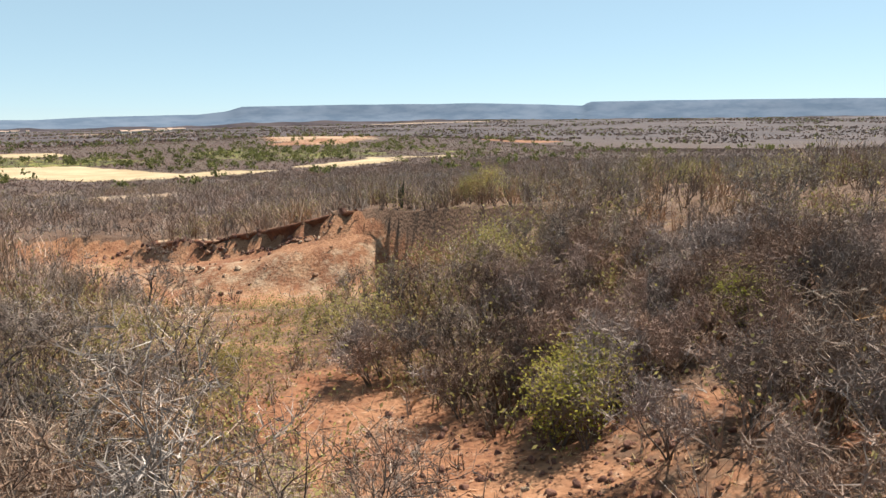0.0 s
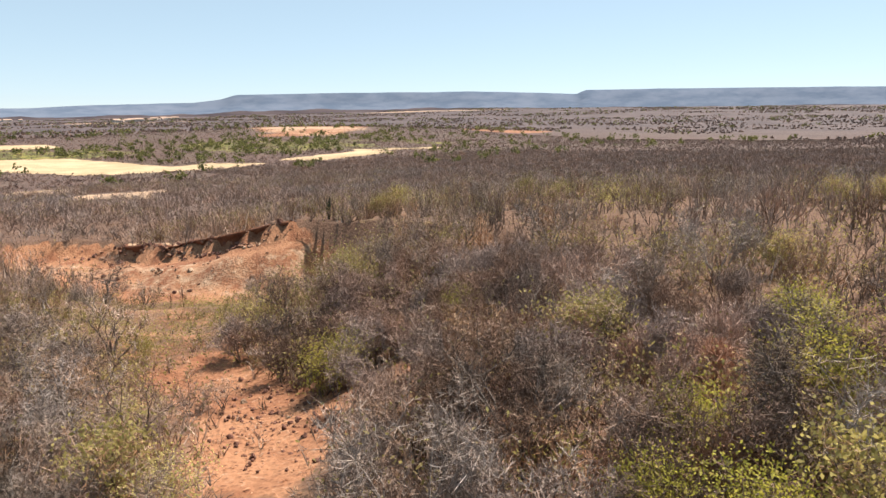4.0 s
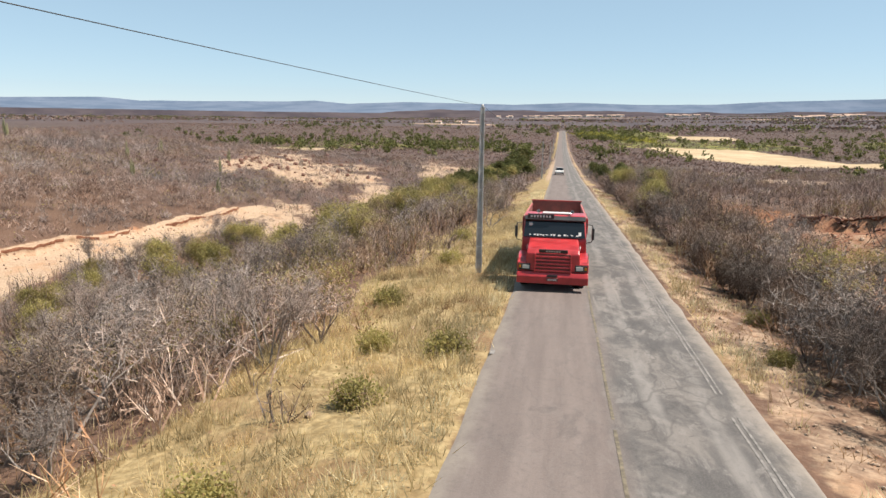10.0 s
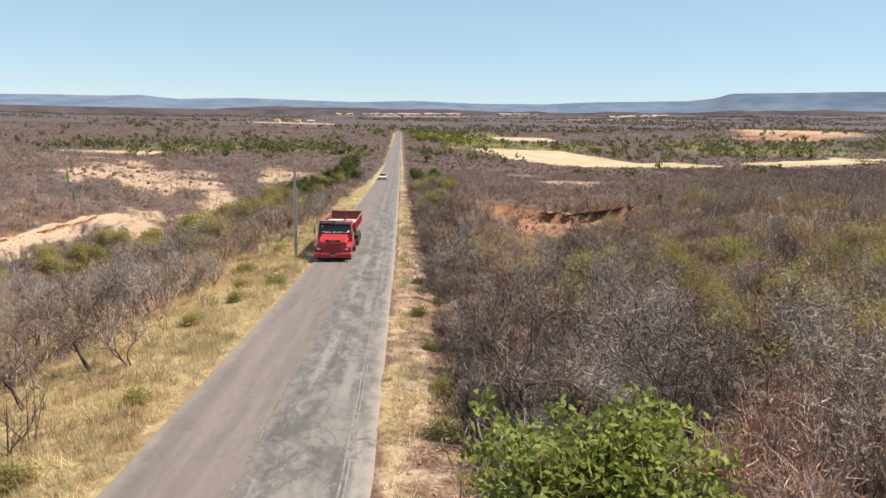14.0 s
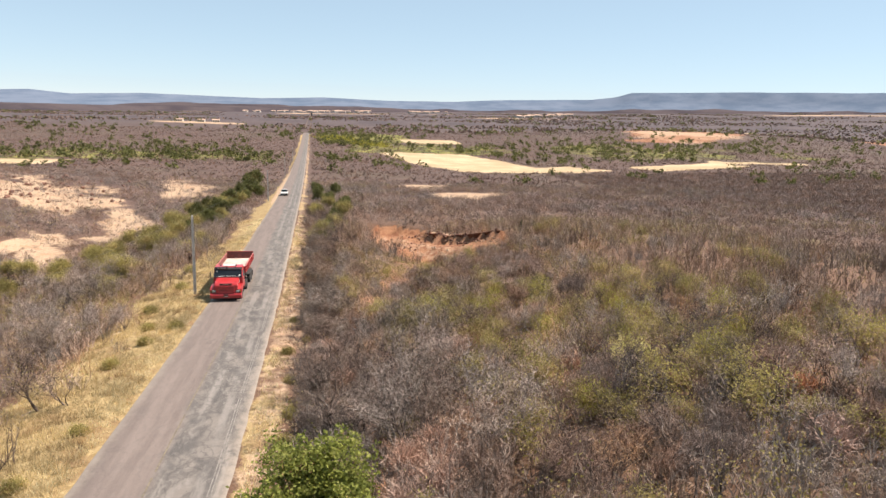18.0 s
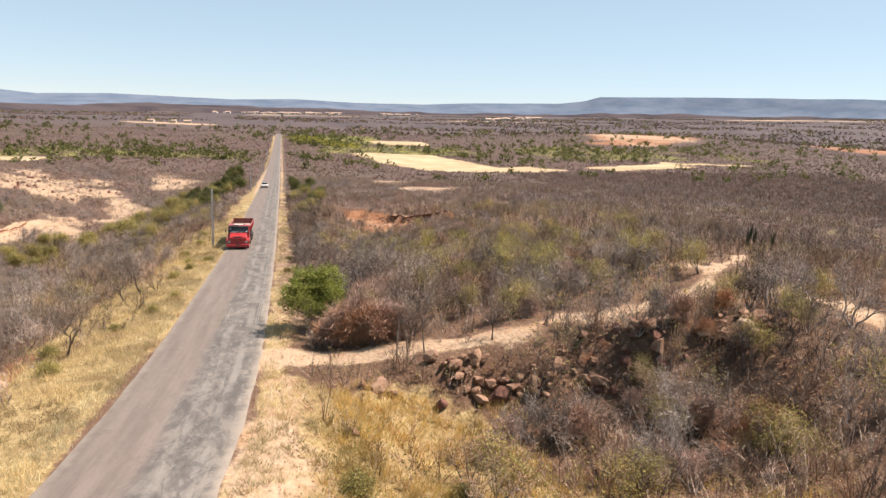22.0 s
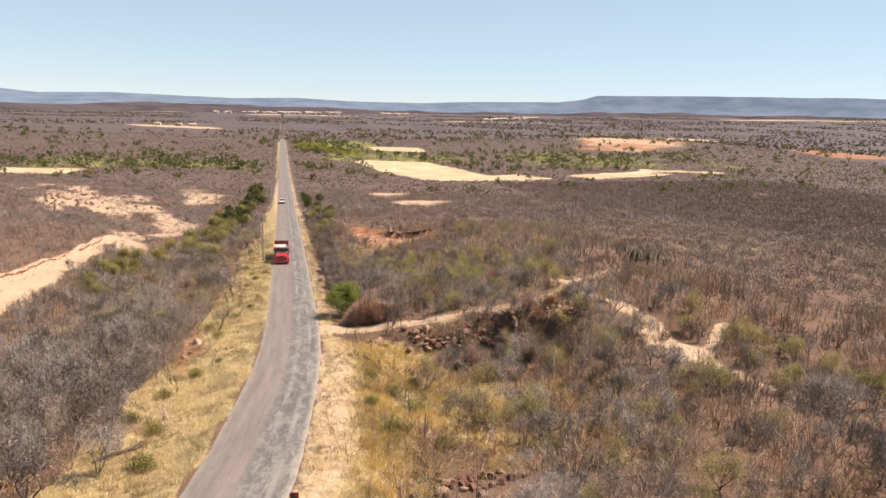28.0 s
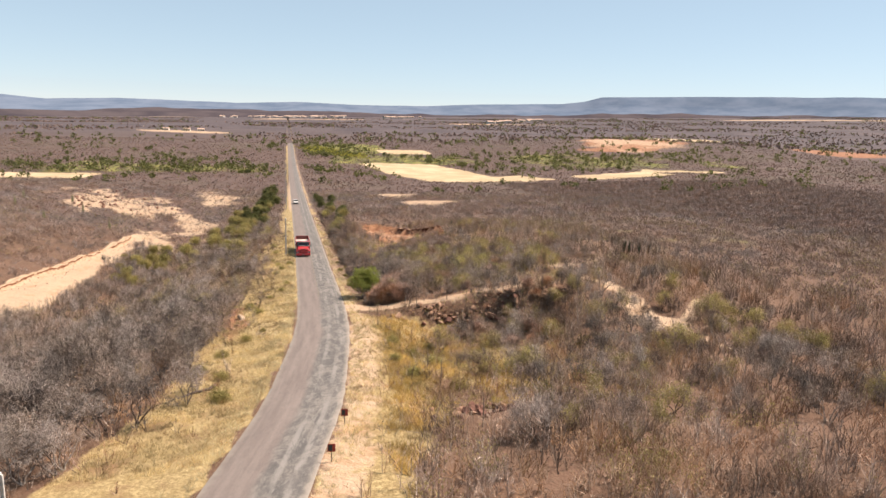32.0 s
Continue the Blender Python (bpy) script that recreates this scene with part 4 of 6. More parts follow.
def grow_grass():
    rng = np.random.default_rng(12)

    def tufts(name, p, blades, lo, hi, width, mat, label, lean=0.45):
        n = len(p)
        base = np.repeat(p, blades, 0) + rng.normal(0, 0.10, (n * blades, 3)) * (1, 1, 0)
        h = np.repeat(rng.uniform(lo, hi, n), blades) * rng.uniform(0.6, 1.1, n * blades)
        d = unit(np.concatenate([rng.normal(0, lean, (n * blades, 2)), np.ones((n * blades, 1))], 1))
        v, f = spikes(base, base + d * h[:, None], np.full(n * blades, width), rng)
        stuff(name, v, f, M[mat], label, "grass")
    g = lambda x, y: dry_grass(x, y) * (1 - 0.8 * sand(x, y))  # noqa: E731
    near = lambda x, y: 1 - sstep(36, 46, near_path(x, y))     # noqa: E731
    tufts("dry_grass", scatter(72000, -12, 28, -92, 45, lambda x, y: g(x, y) * near(x, y) * (0.3 + 0.7 * (vnoise(x, y, 1.6, 54) > 0.35)), rng), 11, 0.2, 0.62, 0.022, "straw", "dry straw-coloured grass along the road")
    tufts("verge_grass", scatter(30000, -6, 10, -100, 60, lambda x, y: g(x, y) * (1 - sstep(0.5, 2.2, np.abs(x - road_x(y)) - HALF + 2 * (vnoise(x, y, 3, 143) - 0.5))), rng), 11, 0.16, 0.5, 0.024, "straw_pale", "pale dry grass at the edge of the road")
    tufts("tall_grass", scatter(9000, -14, 28, -130, 60, lambda x, y: g(x, y) * (vnoise(x, y, 4, 55) > 0.55), rng), 9, 0.3, 0.75, 0.035, "straw", "tall dry grass")
    tufts("brown_grass", scatter(16000, -14, 28, -92, 45, lambda x, y: g(x, y) * near(x, y) * (vnoise(x, y, 2.6, 56) > 0.6), rng), 12, 0.2, 0.6, 0.02, "brown_stalk", "brown dry stalks in the grass", 0.55)
    tufts("pit_grass", scatter(14000, 6, 28, -100, -54, lambda x, y: g(x, y) * (vnoise(x, y, 3, 59) > 0.35) * sstep(2.5, 4.5, x - road_x(y) - HALF), rng), 12, 0.35, 0.9, 0.03, "golden", "tall golden grass in the pit", 0.4)
    side = lambda x, y: sstep(HALF + 0.2, HALF + 0.6, x - road_x(y)) * (1 - sstep(HALF + 2.2, HALF + 3.6, x - road_x(y)))  # noqa: E731
    tufts("verge_tufts", scatter(9000, 5, 13, -48, 70, lambda x, y: side(x, y) * (vnoise(x, y, 1.1, 141) > 0.55), rng), 9, 0.08, 0.32, 0.024, "brown_stalk", "low brown tufts on the gravel verge", 0.7)
    tufts("verge_straw", scatter(9000, 5, 13, -48, 70, lambda x, y: side(x, y) * (vnoise(x, y, 1.7, 142) > 0.62), rng), 10, 0.12, 0.4, 0.024, "straw_pale", "pale straw tufts on the gravel verge", 0.55)
    tufts("litter_stalks", scatter(26000, -22, 40, -70, 25, lambda x, y: near(x, y) * scrub(x, y), rng), 6, 0.12, 0.35, 0.016, "straw", "dry stalks between the shrubs", 0.7)


grow_grass()


def drop_litter():
    rng = np.random.default_rng(13)
    p = scatter(60000, -16, 36, -75, 14, lambda x, y: (1 - sstep(26, 36, near_path(x, y))) * sstep(HALF + 0.8, HALF + 1.6, np.abs(x - road_x(y))) * (0.35 + 0.65 * (vnoise(x, y, 2.2, 57) > 0.45)) * np.where(x > 2, 1, 0.5 * scrub(x, y)), rng)
    a = rng.normal(0, 0.05, p.shape) * (1, 1, 0.45)
    b = unit(np.cross(a, rng.normal(0, 0.3, p.shape) + (0, 0, 1))) * 0.03
    c = p + (0, 0, 0.09)
    v = np.stack([c - a, c + b, c + a, c - b], 1).reshape(-1, 3)
    stuff("leaf_litter", v, np.arange(len(v)).reshape(-1, 4), M["brown_leaf"], "dry brown fallen leaves beside the road", "leaves")


drop_litter()


# ---- distance ----
RIDGE = [(-180, 0.5), (-110, 0.5), (-70, 0.5), (-50, 0.39), (-45, 0.42), (-43.8, 0.68), (-35.5, 0.87), (-33, 0.66), (-22, 0.82), (-20, 0.95), (-17.3, 0.72), (-12.8, 0.95),
         (-4, 0.85), (1, 1.08), (6, 0.96), (11.7, 1.03), (16, 1.32), (22.6, 1.5), (24.6, 1.75), (25.7, 2.1), (34.6, 2.3), (45, 2.35), (52.8, 2.1), (53.3, 2.4), (62, 2.4), (74, 2.2), (90, 1.4), (130, 0.6), (180, 0.5)]


def ridge(name, radius, depth, factor, material, label, seed, jag=0.05, west=0.0):
    """A far range of flat-topped hills round the place, as a slope with a rough foot."""
    az = np.arange(-180, 180.01, 0.35)
    el = np.interp(az, [a for a, _ in RIDGE], [e for _, e in RIDGE]) * factor
    el = el + jag * (fbm(az, 0 * az, 3.0, seed) - 0.5) * 2
    el = el - west * sstep(-8, -24, az)
    V = []
    rows = [(0.0, -0.6), (0.3, 0.05), (0.6, 0.38), (0.85, 0.72), (0.93, 0.98), (1.0, 1.0), (1.25, 0.9)]
    for f, h in rows:
        r = radius - depth + depth * f + 130 * (fbm(az, 0 * az + 10 * f, 4.0, seed + 3) - 0.5) * (f < 0.9)
        z = 12 + np.tan(np.radians(el)) * radius * h if h > 0 else 0 * az - 80
        V.append(np.stack([r * np.sin(np.radians(az)), r * np.cos(np.radians(az)), z], 1))
    n = len(az)
    i = np.arange(n * len(rows)).reshape(len(rows), n)
    F = np.stack([i[:-1, :-1], i[:-1, 1:], i[1:, 1:], i[1:, :-1]], -1).reshape(-1, 4)
    me = mesh_of(name, np.concatenate(V), F, material)
    tagged(new(name, me), label, "hills", kind="structure")


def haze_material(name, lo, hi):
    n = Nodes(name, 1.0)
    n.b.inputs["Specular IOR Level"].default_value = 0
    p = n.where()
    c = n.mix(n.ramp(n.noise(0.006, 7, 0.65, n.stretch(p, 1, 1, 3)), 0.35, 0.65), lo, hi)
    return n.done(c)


# the blue of the far range is distance haze painted into its base colour
ridge("backdrop", 4350, 900, 1.0, haze_material("hazed_hills", (0.135, 0.185, 0.265), (0.195, 0.245, 0.33)), "flat-topped hills on the horizon, painted blue with haze", 5)
ridge("backdrop", 3500, 700, 0.42, haze_material("purple_hills", (0.075, 0.066, 0.078), (0.125, 0.105, 0.112)), "low dark scrub-covered hills before the horizon", 8, 0.16, 0.8)


# ---- trees and shrubs that stand out ----
def tubes(segments, sides=4):
    """Tapered limbs; segments are (from, to, radius there, radius here)."""
    V, F = [], []
    for p, q, r0, r1 in segments:
        d = (q - p).normalized()
        s = d.orthogonal().normalized()
        t = d.cross(s)
        k = len(V)
        for c, r in ((p, r0), (q, r1)):
            for a in range(sides):
                w = 6.2832 * a / sides
                V.append(c + s * (math.cos(w) * r) + t * (math.sin(w) * r))
        F += [(k + a, k + (a + 1) % sides, k + sides + (a + 1) % sides, k + sides + a) for a in range(sides)]
    return np.array([tuple(v) for v in V]), np.array(F)


def limbs(rnd, height, stems, spread, radius, levels=3, crook=0.35, fork=(2, 3)):
    """The bent limbs of a small tree, and their tips."""
    segs, tips = [], []

    def grow(p, d, length, r, level):
        steps = 3 if level < 2 else 2
        for k in range(steps):
            d = (d + Vector((rnd.gauss(0, crook), rnd.gauss(0, crook), rnd.gauss(0.05, crook * 0.5))) * 0.6).normalized()
            q = p + d * (length / steps)
            r2 = r * 0.84
            segs.append((p, q, r, r2))
            p, r = q, r2
            if level < levels and k == steps - 2 and rnd.random() < 0.6:
                side = (d + Vector((rnd.gauss(0, 0.8), rnd.gauss(0, 0.8), rnd.gauss(0.1, 0.4)))).normalized()
                grow(p, side, length * 0.6, r * 0.6, level + 1)
        if level >= levels:
            tips.append(p)
            return
        for _ in range(rnd.choice(fork)):
            side = (d + Vector((rnd.gauss(0, spread), rnd.gauss(0, spread), rnd.gauss(0.15, spread * 0.5)))).normalized()
            grow(p, side, length * rnd.uniform(0.55, 0.8), r * 0.68, level + 1)
    for _ in range(stems):
        a = rnd.uniform(0, 6.283)
        lean = rnd.uniform(0.1, 0.5) * (1 if stems > 1 else 0.3)
        grow(Vector((math.cos(a) * 0.05, math.sin(a) * 0.05, -0.1)), Vector((math.cos(a) * lean, math.sin(a) * lean, 1)).normalized(), height * rnd.uniform(0.34, 0.44), radius, 0)
    return segs, tips


def tree(name, seed, height, stems, spread, radius, bark, twig, label, category, leaf=None, leaves=0, size=0.06, levels=3, twigs=5, width=0.014, crook=0.35, puff=0.2, reach=0.16):
    """A tree or tall shrub: trunk, twigs and, where it has them, leaves."""
    rnd, rng = random.Random(seed), np.random.default_rng(seed)
    root = tagged(new(name), label, category)
    segs, tips = limbs(rnd, height, stems, spread, radius, levels, crook)
    part("trunk", mesh_of("trunk", *tubes(segs)), M[bark], root)
    t = np.array([tuple(v) for v in tips])
    mids = np.array([tuple((a + b) / 2) for a, b, r, _ in segs if r < radius * 0.5] or [(0, 0, height)])
    start = np.concatenate([np.repeat(t, twigs, 0), np.repeat(mids, max(1, twigs // 3), 0)])
    way = unit(rng.normal(0, 0.75, start.shape) + (0, 0, 0.45))
    end = start + way * (height * reach * rng.uniform(0.4, 1.2, (len(start), 1)))
    v1, f1 = spikes(start, end, np.full(len(start), width), rng)
    sub = np.repeat(start + (end - start) * rng.uniform(0.3, 1, (len(start), 1)), 3, 0)
    tip2 = sub + unit(np.repeat(way, 3, 0) + rng.normal(0, 0.7, sub.shape)) * (height * reach * 0.5 * rng.uniform(0.4, 1.2, (len(sub), 1)))
    v2, f2 = spikes(sub, tip2, np.full(len(sub), width * 0.7), rng)
    part("crown", mesh_of("crown", np.concatenate([v1, v2]), np.concatenate([f1, f2 + len(v1)])), M[twig], root)
    if leaf:
        pts = np.concatenate([end, tip2])
        v, f = leaf_cloud(pts, leaves, puff, size, rng)
        part("foliage", mesh_of("foliage", v, f), M[leaf], root)
    return root


def stand(ob, spots, seed, lo=0.8, hi=1.25, group=""):
    """The first of a kind takes the first spot, copies the others."""
    rnd = random.Random(seed)
    if group:
        tagged(ob, group=group)
    for k, spot in enumerate(spots):
        x, y = spot[0], spot[1]
        s = spot[2] if len(spot) > 2 else rnd.uniform(lo, hi)
        m = pose(x, y, gz(x, y) - 0.03, rnd.uniform(-4, 4), rnd.uniform(-4, 4), rnd.uniform(0, 360)) @ Matrix.Diagonal((s, s, s * rnd.uniform(0.92, 1.1), 1))
        if k == 0:
            ob.matrix_basis = m
        else:
            copy = ob.copy()
            scene.collection.objects.link(copy)
            copy.matrix_basis = m
            for c in ob.children:
                d = c.copy()
                scene.collection.objects.link(d)
                d.parent = copy


def spots(n, x0, x1, y0, y1, seed, keep=scrub):
    rng = np.random.default_rng(seed)
    p = scatter(n, x0, x1, y0, y1, keep, rng)
    return [(float(a), float(b)) for a, b, _ in p]


def clear(limit):
    """Scrub ground not too near the camera's way, where it flies low."""
    return lambda x, y: scrub(x, y) * sstep(limit, limit + 1.5, np.minimum(away(x, y, [(10.2, -5), (10.7, -8), (10, -12), (8.7, -16), (5, -21)]), away(x, y, [(5, -21), (1.2, -23), (4.8, -33), (7, -44), (8, -50)]))) * (1 - 0.7 * low(x, y))


def pit_clear(x, y):
    """Scrub ground round the pit, but not in front of its ledge."""
    return clear(3)(x, y) * (1 - 0.5 * oval(x, y, 21, -56, 10, 3.5, -6, 0.5, 3, 0.3, 92))


stand(tree("bare_shrub", 1, 2.6, 3, 0.5, 0.035, "bark", "twig", "leafless brown thorn shrub with many thin stems", "shrub", levels=2, twigs=8), spots(150, -28, 45, -75, 30, 101, clear(3)), 1, 0.7, 1.2, "bare shrubs")
stand(tree("grey_shrub", 2, 2.8, 4, 0.6, 0.035, "bark_pale", "twig_grey", "leafless grey shrub with a dense twiggy crown", "shrub", levels=2, twigs=9), [(11.2, 0.6, 1.0), (10.3, -1.4, 0.85), (11.6, -4.4, 0.75), (10.5, -3.0, 0.7), (12.6, -2.4, 0.9), (12.8, 2.2, 1.0), (10.2, -6.2, 0.5), (11.0, 4.2, 1.1), (10.2, 8, 1.1), (10.0, 14, 1.2), (10.4, 22, 1.2), (9.7, -12.5, 0.8), (10.0, -15.5, 0.9)] + spots(190, -38, 4, -45, 48, 102, clear(3)) + spots(60, 14, 50, -92, -50, 121, pit_clear) + spots(50, 10, 45, -75, 30, 103, clear(3)) + [(a, b, 0.45 + 0.25 * abs(math.sin(7 * b))) for a, b in spots(60, 9.4, 12, -40, 10, 129)], 2, 0.8, 1.35, "grey shrubs")
stand(tree("dark_tree", 3, 3.8, 2, 0.55, 0.07, "bark_dark", "twig_dark", "dark crooked leafless tree", "tree", levels=3, twigs=5, crook=0.62, reach=0.12, width=0.011), spots(46, -30, 28, -75, 35, 104, clear(4.5)) + spots(50, -28, -5, -112, -48, 134, clear(3)) + spots(85, 11, 46, -48, -12, 135, clear(3.5)) + [(11.6, 6, 1.0), (12.6, 12, 1.1), (11.2, 18, 1.1), (12.2, 26, 1.2), (13.5, 34, 1.1), (11.5, 42, 1.1), (13, 50, 1.2), (-7, 8, 0.9), (-9, 16, 0.9), (-6.6, 22, 0.8), (-8, 30, 0.9), (-7, 38, 0.9), (-10, 24, 1.0), (-6.5, -20, 0.9), (-8.5, -15, 0.9), (-5.6, -14, 0.7), (-3.0, -26.5, 1.0), (-3.4, -30, 0.9), (10.9, -29.6, 1.2), (12.6, -26.5, 1.1), (11.2, -33.8, 1.25), (13.4, -37, 1.15), (14.8, -31, 1.15), (17.1, -46.7, 0.9), (18.6, -51.2, 0.7), (14.4, -49.5, 0.75)], 3, 0.6, 0.9, "dark bare trees")
stand(tree("pale_tree", 4, 3.6, 3, 0.6, 0.072, "bark_pale", "twig_grey", "pale-barked bare tree with twisted limbs", "tree", levels=3, twigs=5, crook=0.62, reach=0.13, width=0.022), [(10.6, -9.4, 1.0), (11.6, -12.4, 0.95), (9.6, -11.2, 0.8), (13.4, -36.0, 0.95), (14.8, -34.4, 1.05), (16.2, -37.0, 1.0), (12.8, -33.4, 0.85)] + spots(36, -30, 28, -70, 30, 105, clear(4.5)) + spots(22, 14, 42, -46, -16, 131, clear(5)) + spots(80, -30, -5, -112, -45, 132, clear(3)) + spots(40, -34, -6, -44, 20, 133, clear(3)) + [(33, -53.5, 0.9), (36, -56, 0.9), (15.2, -47.4, 0.9)], 4, 0.6, 0.95, "pale bare trees")
stand(tree("grove_tree", 16, 3.3, 3, 0.55, 0.05, "bark", "twig_grey", "slender grey-brown leafless tree below the road", "tree", levels=3, twigs=5, crook=0.45, reach=0.13, width=0.024), spots(300, -34, -6.5, -112, -42, 136, clear(3)), 16, 0.9, 1.4, "grove trees")
stand(tree("olive_shrub", 5, 2.5, 3, 0.6, 0.04, "bark", "twig", "thorn shrub with thin olive-yellow leaves", "shrub", "olive", 1, 0.05, levels=2, twigs=7), spots(90, -30, 50, -80, 30, 106, clear(3)) + spots(50, 14, 50, -92, -52, 122, pit_clear) + spots(60, 13, 40, -45, -8, 123, clear(7)), 5, 0.7, 1.2, "olive shrubs")
stand(tree("lime_bush", 6, 2.2, 4, 1.0, 0.04, "bark", "twig", "bush with fresh yellow-green leaves", "shrub", "lime", 2, 0.04, levels=2, twigs=8, puff=0.30), [(20.2, 2.9, 0.95), (21.4, 3.6, 0.7), (14.5, -13.5, 0.8), (17.2, -15.5, 0.9), (22, -15, 0.9), (24, -11, 1.0), (19.5, -18, 0.8), (26, -27, 0.8), (21, -36, 0.8), (30, -20, 0.9), (36, -22, 0.9), (-7, -9, 0.6), (18.8, -12, 0.85), (21.5, -11.5, 0.8), (17.8, 12.5, 0.5), (25.5, 1.5, 0.7), (16.5, -12, 0.8), (19, -15, 0.9), (23, -14, 0.9), (21, -9.5, 0.8), (25, -16.5, 0.9), (18.2, -9.8, 0.7), (27, -12, 0.9), (15.6, -16.2, 0.8), (28, -8, 0.8), (31, -14, 0.9), (24, -22, 0.9), (33, -27, 0.9), (28, -33, 0.8), (19, -27, 0.8), (38, -33, 0.8)], 6, group="lime bushes")
stand(tree("yellow_leaved_tree", 7, 3.2, 2, 0.6, 0.045, "bark_pale", "twig", "thin tree with a few pale yellow leaves", "tree", "yellow_leaf", 1, 0.05, levels=3, twigs=2, puff=0.10), [(15.0, -11.0, 0.7), (14.0, 2.0, 0.55), (13.3, -3.0, 0.6), (12.7, -0.4, 0.5), (17.5, -17.5, 0.85), (24, -33, 0.8)], 7, group="yellow-leaved trees")
green_tree = tree("green_tree", 8, 4.7, 4, 0.6, 0.08, "bark", "twig", "small round tree with dense bright green leaves", "tree", "leaf", 6, 0.085, levels=3, twigs=5, puff=0.12, reach=0.15)
stand(green_tree, [(10.1, -43.0, 0.78)], 8)
stand(tree("dark_green_tree", 9, 4.2, 3, 0.8, 0.09, "bark_dark", "twig_dark", "broad dark green roadside tree", "tree", "dark_leaf", 4, 0.15, levels=3, twigs=4, puff=0.3), [(-4.2, 128, 1.35), (-6, 122, 1.1), (-7, 92, 0.9), (-9, 80, 0.85), (-11, 70, 0.9), (-8, 100, 0.8), (-10, 60, 0.75), (14, 92, 0.8), (17, 80, 0.7), (12, 40, 0.65), (11, 28, 0.6), (13, 55, 0.65), (-5, 112, 0.9), (-6, 104, 0.8), (-4.5, 118, 0.8), (-8, 114, 0.9), (-7, 86, 0.7), (-6.5, 75, 0.7), (-7.5, 66, 0.65), (-6.5, 57, 0.6), (-9, 50, 0.6), (-12, 92, 0.7), (10.5, 68, 0.6), (11, 104, 0.7), (12, 116, 0.7), (14, 70, 0.6), (10, 130, 0.7), (16, 124, 0.8)], 9, group="dark roadside trees")
stand(tree("olive_bush", 14, 2.7, 4, 0.7, 0.05, "bark_dark", "twig", "leafy olive-green roadside bush with dark stems", "shrub", "olive", 3, 0.06, levels=2, twigs=8, puff=0.22), [(-9.5, 14, 1.12), (-12, 19, 1.25), (-14.5, 27, 1.38), (-11, 31, 1.38), (-9, 36, 1.25), (-16, 36, 1.25), (-13, 43, 1.38), (-10, 45, 1.25), (-19, 24, 1.12), (-22, 33, 1.25), (-17, 48, 1.25), (-8, 52, 1.25), (-21, 44, 1.12), (-25, 20, 1.), (-28, 29, 1.12), (-11, 56, 1.38), (-14, 62, 1.38), (-6, 64, 1.), (-12, 74, 1.25), (-9, 84, 1.38), (-14, 84, 1.25), (-6, 96, 1.12), (-30, 12, 0.88), (-31, 16, 1.0), (-32.5, 12.5, 0.8), (-29, 22, 1.1), (-31, 27, 1.0), (-33, 21, 0.8), (-27, 35, 1.2), (-30, 38, 1.0), (-34, 31, 0.7), (-28, 8, 0.9), (-25, 26, 1.1), (-8, 5, 0.75), (11.5, 34, 1.12), (13, 46, 1.12), (11, 60, 1.12), (15, 64, 1.25), (12.5, 78, 1.12)], 14, group="olive bushes")
stand(tree("rusty_bush", 10, 1.5, 9, 0.3, 0.018, "bark", "twig_red", "low bush of dry rust-brown stems", "shrub", levels=1, twigs=16, reach=0.42, width=0.022, crook=0.2), spots(150, 8, 30, -62, -20, 107, lambda x, y: scrub(x, y) * (vnoise(x, y, 6, 57) > 0.45)) + spots(60, 8, 26, -24, 8, 108, lambda x, y: clear(3)(x, y) * (vnoise(x, y, 6, 58) > 0.5)) + [(11.2, -46.6, 1.5), (12, -46.5, 1.7), (12.8, -47.2, 1.6), (13.6, -46.6, 1.8), (12.4, -45.6, 1.7), (11.8, -47.2, 1.3), (14.2, -47.6, 1.6), (13.2, -48.2, 1.2), (11.4, -45.6, 1.5), (13.2, -39.4, 1.3), (14.3, -38.6, 1.4), (13.9, -40.5, 1.2), (12.6, -41.6, 1.1), (15.2, -37.4, 1.3), (12.0, -33, 1.0), (10.9, -31.4, 1.0), (11.6, -28, 1.1), (13, -30.6, 1.2)], 10, 0.7, 1.2, "rusty bushes")
stand(tree("verge_shrub", 11, 0.55, 5, 0.7, 0.015, "bark", "twig", "low green shrub on the verge", "shrub", "olive", 2, 0.032, levels=1, twigs=10, puff=0.1, reach=0.35), [(8.5, -19.4), (9.0, -29.9), (8.8, -25), (9.6, -16), (8.6, -11), (9.4, -6), (0.7, -12.4, 1.25), (-1.3, -11.6, 1.1), (-0.6, -15.6, 1.2), (-4.4, -79.8, 1.9), (-3.6, -62, 1.2), (0.2, -31, 1.0), (-0.5, -36, 1.1), (8.8, -33.5), (9.8, -21), (-6.8, -71, 1.5), (-2.2, -58), (14.3, -62.5, 1.5), (13.4, -78.5, 1.6), (10.5, -63, 1.6), (11.8, -66, 1.9), (9.6, -70, 1.5), (12.5, -73, 2.0), (10.2, -76.5, 1.7), (16.5, -76, 2.2), (-4.2, -45, 1.4), (-3.0, -49, 1.3), (-5.5, -66, 1.6), (-4.8, -73.5, 1.5), (-2.0, -40, 1.0), (-1.5, -20, 1.3), (-2.6, -5, 1.3), (-1.8, 4, 1.4), (-2.4, 12, 1.5)], 11, 0.8, 1.2, "verge shrubs")
